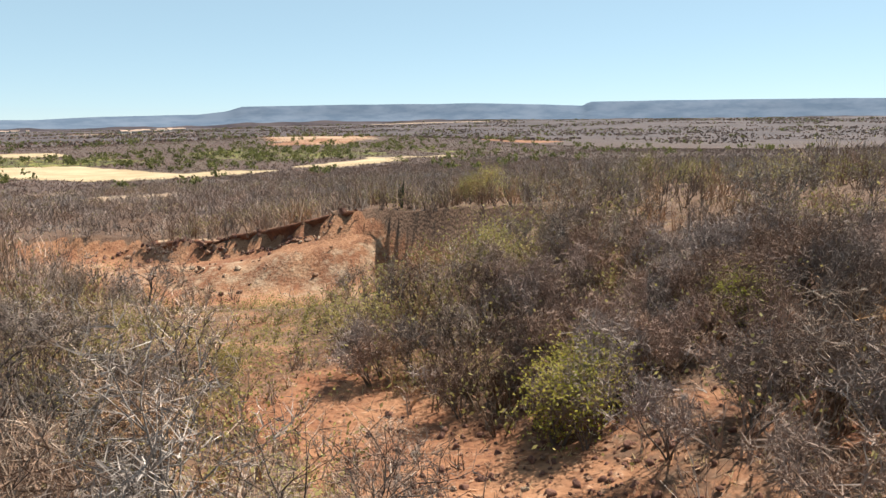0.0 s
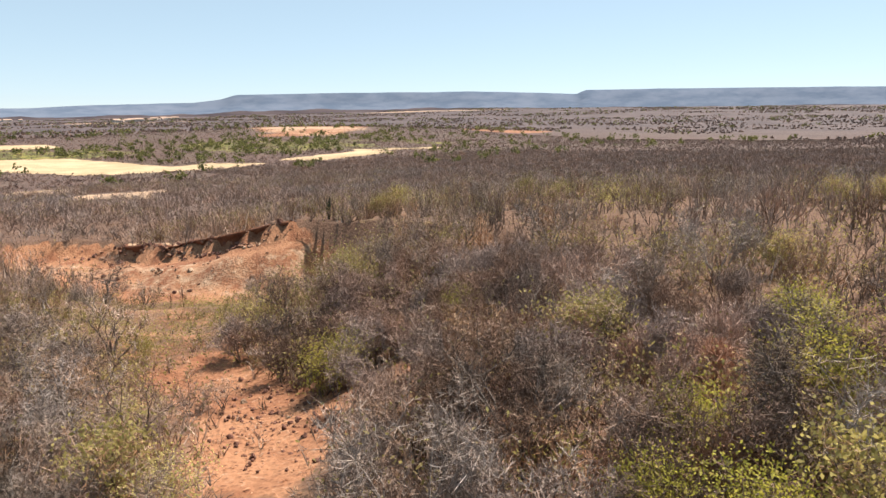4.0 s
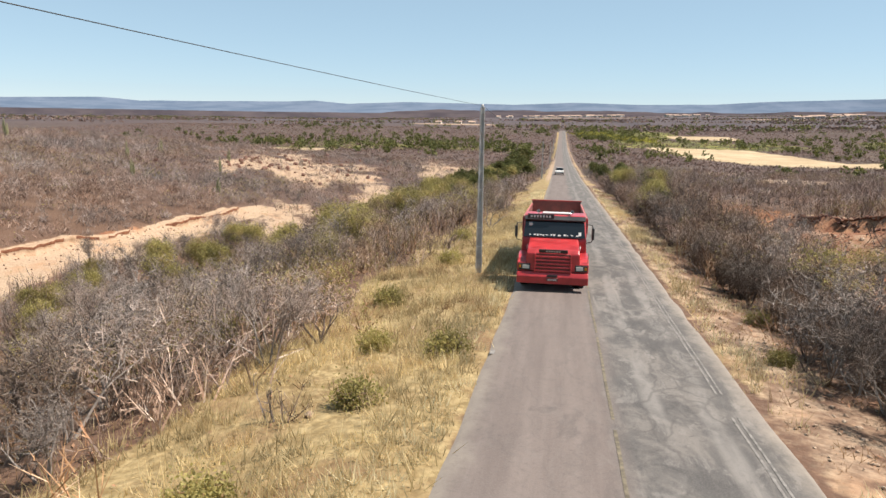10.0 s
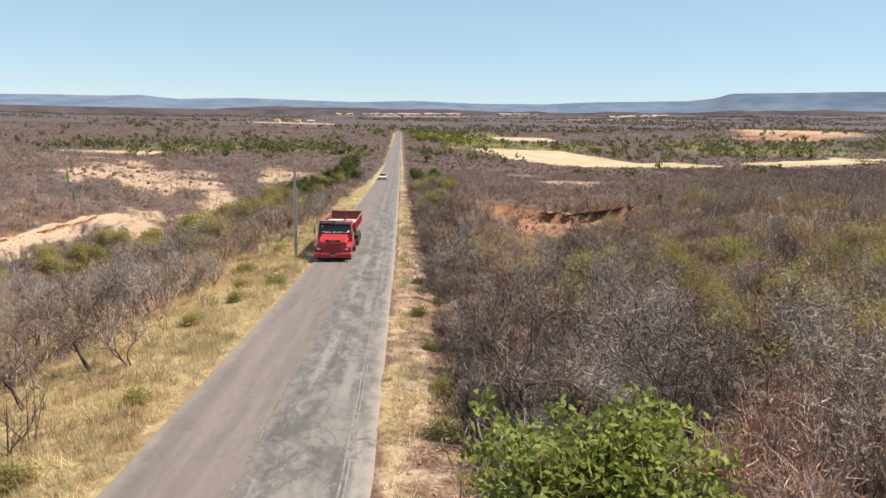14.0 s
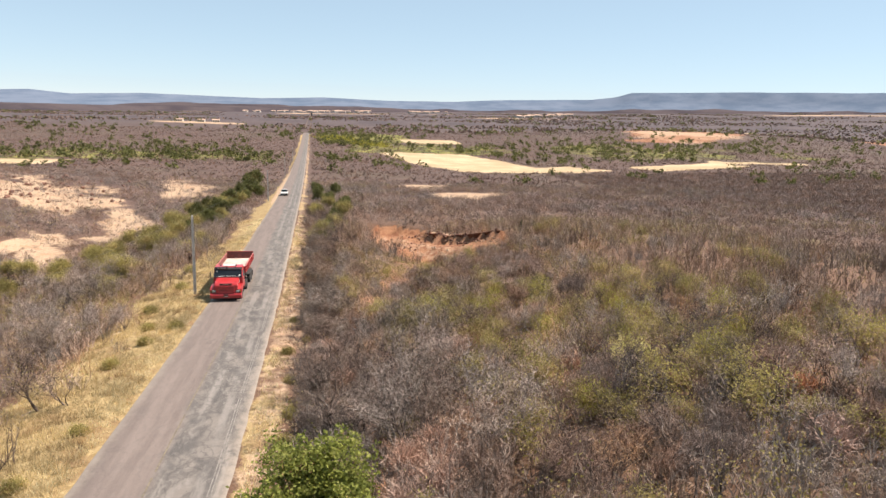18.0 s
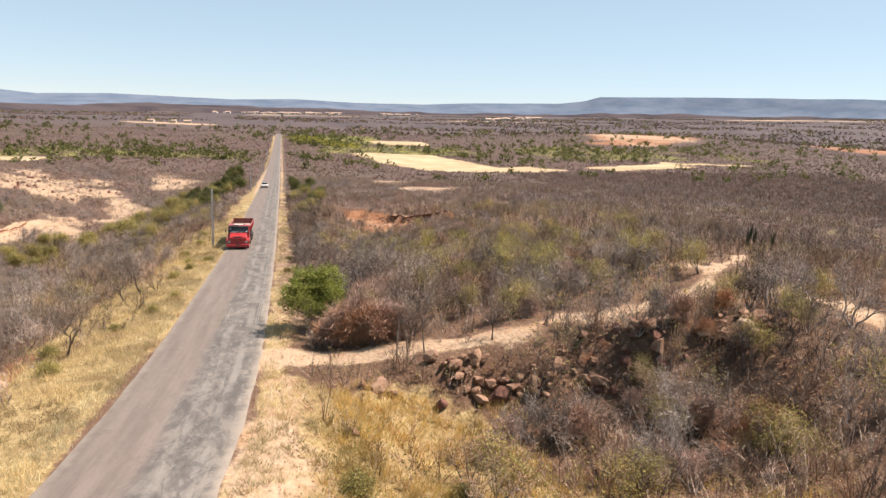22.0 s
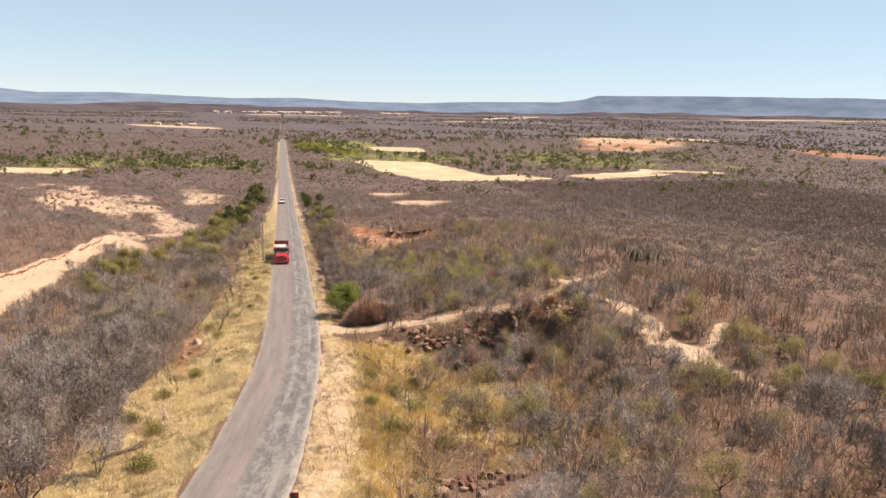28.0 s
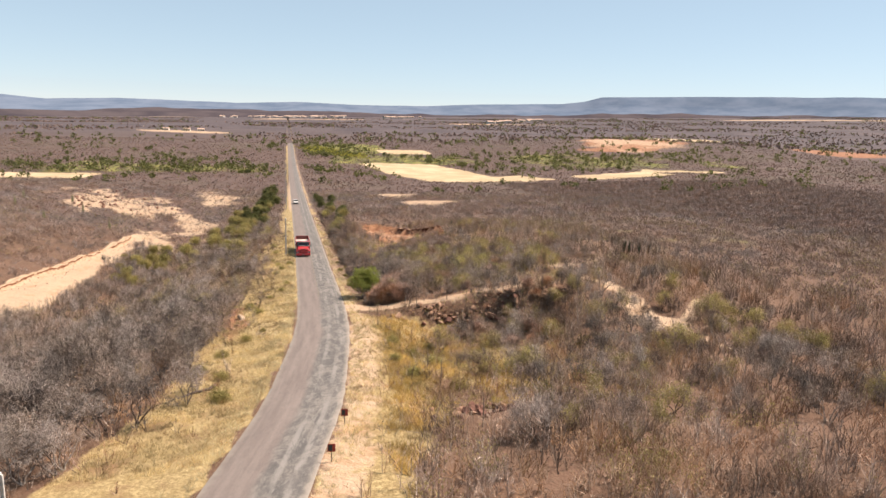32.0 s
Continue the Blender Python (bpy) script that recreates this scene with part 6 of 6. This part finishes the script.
def lorry():
    t = tagged(new("lorry"), "red bonneted flatbed lorry with an empty drop-side body", "truck")
    W = 1.24
    # frame and running gear
    for s in (-1, 1):
        box("chassis_rail", (0.09, 10.6, 0.24), (s * 0.42, 5.9, 0.86), P["frame"], t)
        wheel(t, s * 1.02, 1.35, s)
        wheel(t, s * 1.04, 5.35, s)
        for y in (8.5, 9.8):
            wheel(t, s * 1.06, y, s, True)
        box("fuel_tank", (0.55, 1.0, 0.55), (s * 0.92, 4.0, 0.75), P["chrome"] if s < 0 else P["black"], t, "round-edged fuel tank", 0.14)
        prism("mudguard", [(7.8, 1.02), (8.05, 1.17), (10.25, 1.17), (10.5, 1.02), (10.5, 0.97), (7.8, 0.97)], s * 0.86, s * 1.23, P["frame"], t, "black rear mudguard", 0)
        box("mud_flap", (0.5, 0.02, 0.55), (s * 1.0, 10.55, 0.6), P["black"], t, bevel=0.005)
    for y in (1.35, 5.35, 8.5, 9.8):
        rod("axle", [(-1.0, y, 0.5), (1.0, y, 0.5)], 0.07, P["frame"], t)
    # bumper and nose
    prism("bumper", [(0.02, 0.32), (-0.02, 0.60), (0.06, 0.78), (0.42, 0.78), (0.42, 0.32)], -W, W, P["red"], t, "deep red front bumper", 0.035)
    box("bumper_slot", (0.36, 0.03, 0.09), (0, -0.012, 0.64), P["black"], t, bevel=0.01)
    plate = box("number_plate", (0.42, 0.02, 0.13), (0, -0.02, 0.50), P["red_dark"], t, "dark red plate with pale bars", 0.005)
    for k, x in enumerate((-0.13, -0.07, -0.01, 0.06, 0.12)):
        box("bar", (0.035, 0.008, 0.07), (x, -0.034, 0.50), P["white"], plate, bevel=0)
    prism("bonnet", [(0.10, 0.80), (0.10, 1.50), (0.22, 1.66), (1.50, 1.92), (1.62, 1.90), (1.62, 0.80)], -0.98, 0.98, P["red"], t, "sloping red bonnet", 0.05, 0.9)
    grille = box("grille", (1.30, 0.06, 0.72), (0, 0.08, 1.14), P["red_dark"], t, "dark red grille with red bars", 0.02)
    for k in range(5):
        box("grille_bar", (1.22, 0.07, 0.075), (0, 0.045, 0.84 + k * 0.135), P["red"], grille, bevel=0.02)
    for x in (-0.62, 0.62):
        box("grille_post", (0.06, 0.08, 0.74), (x, 0.045, 1.14), P["red"], grille, bevel=0.02)
    badge = box("badge_panel", (1.0, 0.04, 0.15), (0, 0.07, 1.60), P["black"], t, "black panel with a plain badge", 0.02, (18, 0, 0))
    for k in range(6):
        box("badge_mark", (0.06, 0.015, 0.07), (-0.22 + 0.088 * k, 0.045, 1.60), P["chrome"], badge, bevel=0.005, turn=(18, 0, 0))
    for s in (-1, 1):
        prism("wing", [(0.12, 0.78), (0.10, 1.12), (0.35, 1.28), (0.75, 1.34), (1.7, 1.36), (1.95, 1.2), (1.98, 0.85), (1.86, 0.85), (1.74, 1.08), (1.35, 1.14), (0.96, 1.08), (0.84, 0.8)],
              s * 0.82, s * W, P["red"], t, "red front wing", 0.03)
        unit_ = box("headlamp", (0.42, 0.06, 0.26), (s * 0.98, 0.10, 0.96), P["black"], t, "headlamp in a black surround", 0.03)
        box("headlamp_glass", (0.24, 0.03, 0.15), (s * 0.93, 0.065, 0.96), P["lamp"], unit_, "clear lamp glass", 0.02)
        box("indicator", (0.08, 0.03, 0.12), (s * 1.14, 0.07, 0.96), P["amber"], unit_, "amber indicator", 0.01)
        box("step", (0.34, 0.55, 0.06), (s * 1.06, 2.25, 0.55), P["frame"], t, "cab step", 0.01)
        box("bonnet_vent", (0.015, 0.4, 0.08), (s * 0.955, 1.15, 1.60), P["white"], t, "pale stripe on the bonnet", 0.004, (10, 0, 0))
    # cab
    prism("cab", [(1.62, 0.85), (1.60, 1.86), (1.98, 2.72), (2.12, 2.82), (3.15, 2.86), (3.22, 2.80), (3.26, 0.85)], -1.2, 1.2, P["red"], t, "red steel cab", 0.05, 0.93)
    screen = prism("windscreen", [(1.595, 1.95), (1.575, 1.95), (1.90, 2.66), (1.92, 2.66)], -1.13, 1.13, P["glass"], t, "dark windscreen with a white text band", 0, 0.95)
    rnd = random.Random(3)
    x = -0.92
    while x < 0.86:     # lettering as plain bars
        w = rnd.uniform(0.05, 0.12)
        z = 2.02 + rnd.uniform(-0.015, 0.02)
        box("bar", (w, 0.012, rnd.uniform(0.025, 0.075)), (x + w / 2, 1.575 + (z - 1.95) * 0.458 - 0.012, z + 0.02), P["white"], screen, bevel=0, turn=(-24, 0, 0))
        x += w + rnd.choice((0.025, 0.03, 0.10))
    lathe("round_sticker", [(0.07, 0.0), (0.07, 0.01), (0.01, 0.012)], (-0.88, 1.76, 2.46), P["white"], screen, "round pale sticker", 16, "y")
    box("sticker", (0.10, 0.012, 0.15), (0.93, 1.625, 2.12), P["white"], screen, "small white sticker", 0, (-24, 0, 0))
    for s in (-1, 1):
        door = prism("door", [(1.78, 0.95), (1.78, 1.88), (2.05, 2.62), (2.95, 2.62), (2.95, 0.95)], s * 1.175, s * 1.215, P["red"], t, "red cab door", 0.01, 0.935)
        prism("side_window", [(1.98, 1.92), (2.16, 2.50), (2.82, 2.50), (2.82, 1.92)], s * 1.19, s * 1.20, P["glass"], door, "dark side window", 0, 0.965)
        box("door_handle", (0.03, 0.16, 0.04), (s * 1.215, 2.72, 1.72), P["black"], door, "black handle", 0.01)
        mir = box("mirror", (0.10, 0.14, 0.48), (s * 1.40, 1.62, 2.16), P["black"], t, "black door mirror on a bent arm", 0.04)
        rod("mirror_arm", [(s * 1.15, 1.80, 2.52), (s * 1.37, 1.66, 2.50), (s * 1.40, 1.63, 2.3), (s * 1.40, 1.63, 2.0), (s * 1.37, 1.66, 1.82), (s * 1.18, 1.72, 1.76)], 0.016, P["black"], mir)
        rod("guide_rod", [(s * 1.18, 0.2, 0.8), (s * 1.22, 0.18, 1.55)], 0.012, P["chrome"], t, "thin metal rod")
        horn = lathe("horn", [(0.02, 0.30), (0.03, 0.08), (0.045, 0.0), (0.075, -0.05), (0.06, -0.05), (0.01, 0.0)], (s * 0.62, 2.12, 2.98), P["chrome"], t, "chrome roof horn", 16, "y")
        box("horn_foot", (0.03, 0.06, 0.10), (s * 0.62, 2.22, 2.90), P["frame"], horn, bevel=0)
        box("wiper", (0.62, 0.02, 0.02), (s * 0.42 - 0.1, 1.59, 1.96), P["black"], t, bevel=0.004)
    prism("sun_visor", [(1.80, 2.60), (1.78, 2.66), (2.02, 2.80), (2.08, 2.76)], -1.12, 1.12, P["black"], t, "dark visor above the windscreen", 0.008)
    board = box("roof_board", (0.98, 0.05, 0.20), (-0.52, 1.76, 2.79), P["black"], t, "black roof board with pale bars", 0.02)
    for k in range(7):
        box("bar", (0.06, 0.012, 0.09), (-0.86 + 0.112 * k, 1.728, 2.79), P["white"], board, bevel=0)
    box("roof_hatch", (1.05, 0.62, 0.05), (0.05, 2.62, 2.87), P["white"], t, "white roof hatch", 0.02)
    # load bed
    bed = box("bed_floor", (2.46, 7.9, 0.10), (0, 7.5, 1.98), P["load"], t, "pale dusty bed floor", 0.01)
    for k in range(10):
        box("floor_bearer", (2.4, 0.10, 0.16), (0, 3.9 + 0.79 * k, 1.85), P["frame"], bed, bevel=0)
    for s in (-1, 1):
        box("sub_rail", (0.10, 7.7, 0.80), (s * 0.42, 7.5, 1.37), P["frame"], bed, bevel=0.01)
        side = box("side_board", (0.05, 7.9, 0.66), (s * 1.22, 7.5, 2.24), P["red_dark"], t, "dull red drop side", 0.01)
        for k in range(11):
            box("rib", (0.05, 0.08, 0.66), (s * 1.265, 3.66 + 0.768 * k, 2.24), P["red"], side, bevel=0.01)
        for z in (1.96, 2.14, 2.32, 2.52):
            box("slat", (0.02, 7.86, 0.05), (s * 1.252, 7.5, z), P["red"], side, bevel=0.005)
        box("top_rail", (0.07, 7.9, 0.05), (s * 1.22, 7.5, 2.59), P["pink"], side, "sun-bleached rail", 0.01)
        box("tail_lamp", (0.3, 0.05, 0.12), (s * 0.9, 11.4, 0.95), P["amber"], t, "red tail lamp", 0.01)
    box("tailgate", (2.44, 0.05, 0.92), (0, 11.43, 2.30), P["red_dark"], t, "dull red tailgate", 0.01)
    box("tailgate_rail", (2.5, 0.08, 0.06), (0, 11.43, 2.78), P["red"], t, "red top rail of the tailgate", 0.01)
    box("headboard", (2.44, 0.06, 0.66), (0, 3.56, 2.24), P["red"], t, "red headboard behind the cab", 0.01)
    slope = math.degrees(math.atan2(float(road_z(-1)) - float(road_z(-9)), 8))
    t.matrix_basis = pose(3.05, LORRY_Y, float(road_z(LORRY_Y)) + 0.045, slope, 0, 0) @ Matrix.Diagonal((1, 1, 0.9, 1))


LORRY_Y = -4.1
lorry()


def power_pole(x, y, base, height, rungs=9):
    """A tapered concrete pole with recessed faces."""
    p = tagged(new("power_pole"), "pale concrete power pole with recessed panels", "pole", "power poles")
    prism("shaft", [(-0.10, -0.4), (-0.07, height), (0.07, height), (0.10, -0.4)], -0.012, 0.012, P["concrete"], p, "", 0.008)
    for s in (-1, 1):
        prism("flange", [(s * 0.135, -0.4), (s * 0.085, height), (s * 0.045, height), (s * 0.085, -0.4)], -0.075, 0.075, P["concrete"], p, "", 0.008)
    for k in range(rungs):
        box("web", (0.13, 0.14, 0.10), (0, 0, 0.3 + (height - 0.5) * k / (rungs - 1)), P["concrete"], p, bevel=0.005)
    ins = lathe("insulator", [(0.03, 0.0), (0.06, 0.03), (0.035, 0.06), (0.055, 0.09), (0.02, 0.12)], (0, 0, height), P["white"], p, "white insulator", 12, "z")
    p.matrix_basis = pose(x, y, base, 0, 0, 100)
    return p


TOPS = [(-10.6, -100.2, 4.7, 6.8), (0, 0, 0, 6.75), (-0.15, 101.6, -4.6, 6.8), (-0.4, 205, gz(-0.4, 205), 6.8), (-0.6, 310, gz(-0.6, 310), 6.8)]
for x, y, b, h in TOPS:
    power_pole(x, y, min(b, gz(x, y) + 0.05), h)


def cable(a, b, sag):
    n = 30
    pts = [Vector(a).lerp(Vector(b), k / n) - Vector((0, 0, 4 * sag * (k / n) * (1 - k / n))) for k in range(n + 1)]
    along = (Vector(b) - Vector(a)).normalized()
    s = along.orthogonal().normalized()
    t = along.cross(s)
    v = [p + (s * math.cos(w) + t * math.sin(w)) * 0.0075 for p in pts for w in (0, 1.57, 3.14, 4.71)]
    f = [(4 * k + i, 4 * k + (i + 1) % 4, 4 * k + 4 + (i + 1) % 4, 4 * k + 4 + i) for k in range(n) for i in range(4)]
    tagged(new("power_cable", mesh_of("power_cable", [tuple(p) for p in v], f, P["cable"])), "thin dark cable strung between the poles", "cable")


for p, q in zip(TOPS[:-1], TOPS[1:]):
    za, zb = min(p[2], gz(p[0], p[1]) + 0.05) + p[3] + 0.06, min(q[2], gz(q[0], q[1]) + 0.05) + q[3] + 0.06
    cable((p[0], p[1], za), (q[0], q[1], zb), 0.6)


def car():
    c = tagged(new("car"), "small white saloon car on the road", "car")
    prism("body", [(0, 0.35), (0.02, 0.70), (0.25, 0.82), (1.05, 0.92), (3.3, 0.95), (3.95, 0.85), (4.0, 0.35)], -0.82, 0.82, P["white"], c, "white car body", 0.06)
    cab = prism("cabin", [(1.0, 0.90), (1.65, 1.40), (2.7, 1.43), (3.4, 0.93)], -0.74, 0.74, P["glass"], c, "dark car windows", 0.03, 0.84)
    box("roof", (1.18, 1.15, 0.04), (0, 2.18, 1.435), P["white"], c, "white roof", 0.02)
    box("bumper", (1.6, 0.12, 0.16), (0, 0.0, 0.42), P["black"], c, "dark bumper", 0.03)
    for s in (-1, 1):
        box("headlight", (0.34, 0.05, 0.13), (s * 0.58, 0.02, 0.66), P["lamp"], c, "clear headlight", 0.02)
        for y in (0.8, 3.15):
            w = lathe("wheel", [(0.16, -0.09), (0.29, -0.09), (0.30, 0), (0.29, 0.09), (0.16, 0.09)], (s * 0.76, y, 0.30), P["tyre"], c, "black tyre")
            lathe("rim", [(0.16, 0.07 * s), (0.05, 0.09 * s), (0.01, 0.09 * s)], (s * 0.76, y, 0.30), P["chrome"], w)
    y = 112.0
    c.matrix_basis = pose(3.0, y, float(road_z(y)) + 0.05, math.degrees(math.atan2(float(road_z(y + 4)) - float(road_z(y)), 4)), 0, 0)


car()


def road_sign():
    s = tagged(new("road_marker"), "small faded red marker board on a thin post", "sign", "road markers")
    box("board", (0.42, 0.02, 0.46), (0, 0, 0.85), P["sign"], s, "faded red board", 0.004)
    box("panel", (0.22, 0.012, 0.34), (-0.06, -0.018, 0.85), P["frame"], s, "dark panel", 0.002)
    rod("post", [(0, 0.03, -0.2), (0, 0.03, 1.05)], 0.025, P["wood"], s, "thin grey post")
    return s


sign = road_sign()
for k, y in enumerate((-87.3, -92.8)):
    x = float(road_x(y)) + HALF + 0.55
    m = pose(x, y, gz(x, y), 0, 0, -8)
    if k:
        copy_thing(sign, m)
    else:
        sign.matrix_basis = m


def fence_post(x, y, h, lean, turn):
    p = tagged(new("fence_post", None), "old weathered wooden fence post", "post", "fence posts")
    v, f = tubes([(Vector((0, 0, -0.2)), Vector((0, 0, h * 0.5)), 0.045, 0.04), (Vector((0, 0, h * 0.5)), Vector((0.03, 0.02, h)), 0.04, 0.03)], 7)
    part("stake", mesh_of("stake", v, f), P["wood"], p)
    p.matrix_basis = pose(x, y, gz(x, y), lean, 0, turn)


for x, y, h in ((13.9, -49.6, 1.5), (14.5, -49.9, 1.6), (14.1, -51.6, 1.4), (13.6, -51.4, 1.5), (14.9, -51.9, 1.3), (12.0, -70.5, 1.9), (11.8, -74, 1.8), (11.9, -78.5, 2.2), (12.6, -88, 2.0)):
    fence_post(x, y, h, 8 * math.sin(x * 9), 40 * x)
log = tagged(new("fallen_log", None), "dark fallen log in the dry grass", "log")
v, f = tubes([(Vector((-1.6, 0, 0.1)), Vector((-0.4, 0.1, 0.16)), 0.08, 0.10), (Vector((-0.4, 0.1, 0.16)), Vector((0.9, 0, 0.14)), 0.10, 0.12), (Vector((0.9, 0, 0.14)), Vector((1.5, 0.3, 0.2)), 0.12, 0.14)], 8)
part("timber", mesh_of("timber", v, f), M["bark_dark"], log)
log.matrix_basis = pose(-6.2, -76.8, gz(-6.2, -76.8), 0, 0, 35)


# ---- far trees, houses ----
def far_trees():
    rng = np.random.default_rng(31)
    belt = lambda x, y: np.clip(0.9 * oval(x, y, 30, 520, 40, 90, 0, 0.6, 40, 0.4, 95) + 0.7 * oval(x, y, 190, 400, 150, 70, 20, 0.7, 40, 0.4, 96) + 0.8 * oval(x, y, -80, 330, 90, 60, 0, 0.7, 40, 0.4, 97) + 0.8 * oval(x, y, -60, 300, 70, 16, 6, 0.6, 30, 0.4, 98) + 0.8 * oval(x, y, 180, 455, 170, 14, -8, 0.7, 40, 0.4, 99) + 0.09, 0, 1) * (1 - field(x, y)) * sstep(8, 13, np.abs(x - road_x(y)))  # noqa: E731
    p = scatter(4600, -300, 620, 190, 800, belt, rng)
    h = rng.uniform(2.0, 6.0, len(p))
    blobs = np.repeat(p, 5, 0) + rng.normal(0, 1, (len(p) * 5, 3)) * np.repeat(h, 5)[:, None] * (0.42, 0.42, 0.2) + np.repeat(h, 5)[:, None] * (0, 0, 0.55)
    v, f = leaf_cloud(blobs, 11, 0.6, 0.7, rng)
    big = np.array([(-4, 603, 5.5), (9.5, 606, 6), (26, 594, 7), (22, 588, 5), (14, 560, 4), (44, 478, 4.5), (50, 470, 4), (56, 466, 3.5), (-10, 560, 4), (-16, 540, 4), (-14, 575, 4.5), (604, 548, 8), (590, 545, 6), (410, 520, 7), (430, 525, 6), (-170, 1005, 8), (-190, 1020, 7), (-150, 990, 7)])
    q = np.stack([big[:, 0], big[:, 1], ground(big[:, 0], big[:, 1])], 1)
    c = np.repeat(q, 14, 0) + rng.normal(0, 1, (len(q) * 14, 3)) * np.repeat(big[:, 2], 14)[:, None] * (0.4, 0.4, 0.2) + np.repeat(big[:, 2], 14)[:, None] * (0, 0, 0.5)
    w, g = leaf_cloud(c, 14, 0.6, 0.55, rng)
    v, f = np.concatenate([v, w]), np.concatenate([f, g + len(v)])
    s = rng.random(260)
    cane = np.stack([20 + 40 * s + rng.normal(0, 5, 260), 545 - 92 * s + rng.normal(0, 8, 260)], 1)
    cane = np.stack([cane[:, 0], cane[:, 1], ground(cane[:, 0], cane[:, 1]) + 1.2], 1)
    w, g = leaf_cloud(np.repeat(cane, 4, 0) + rng.normal(0, 1.2, (1040, 3)) * (1, 1, 0.5), 10, 0.4, 0.4, rng)
    stuff("cane_field", w, g, M["lime"], "bright green cane beside the far road", "plants")
    stuff("far_trees", v, f, M["dark_leaf"], "dark green trees scattered over the plain", "trees")


far_trees()


def house(seed):
    rnd = random.Random(seed)
    h = tagged(new("house"), "small pale house with a tiled roof", "house", "far houses")
    w, d, t = 10, 7, 3.2
    box("wall", (w, d, t), (0, 0, t / 2), P["wall"], h, bevel=0)
    prism("roof", [(-d / 2 - 0.5, t), (0, t + 1.6), (d / 2 + 0.5, t)], -w / 2 - 0.4, w / 2 + 0.4, P["tile"], h, "low tiled roof", 0)
    for x in (-3, 3):
        box("window", (1.2, 0.06, 1.1), (x, -d / 2 - 0.03, 1.7), P["frame"], h, bevel=0)
    box("door", (1.0, 0.06, 2.1), (0, -d / 2 - 0.03, 1.05), P["wood"], h, bevel=0)
    return h


first = house(1)
rnd = random.Random(9)
plots = [(-150, 1012), (-128, 1000), (-185, 1040)] + [(rnd.gauss(60, 140), rnd.gauss(2850, 60)) for _ in range(46)] + [(rnd.gauss(440, 45), rnd.gauss(2800, 50)) for _ in range(16)] + [(571 + 280 * k / 16 + rnd.gauss(0, 8), 1838 + 340 * k / 16 + rnd.gauss(0, 15)) for k in range(17)]
for k, (x, y) in enumerate(plots):
    s = 1.0 if k < 3 else rnd.uniform(1.2, 2.0)
    m = pose(x, y, gz(x, y) - 0.2, 0, 0, rnd.uniform(-40, 40)) @ Matrix.Diagonal((s, s, s, 1))
    if k:
        copy_thing(first, m)
    else:
        first.matrix_basis = m
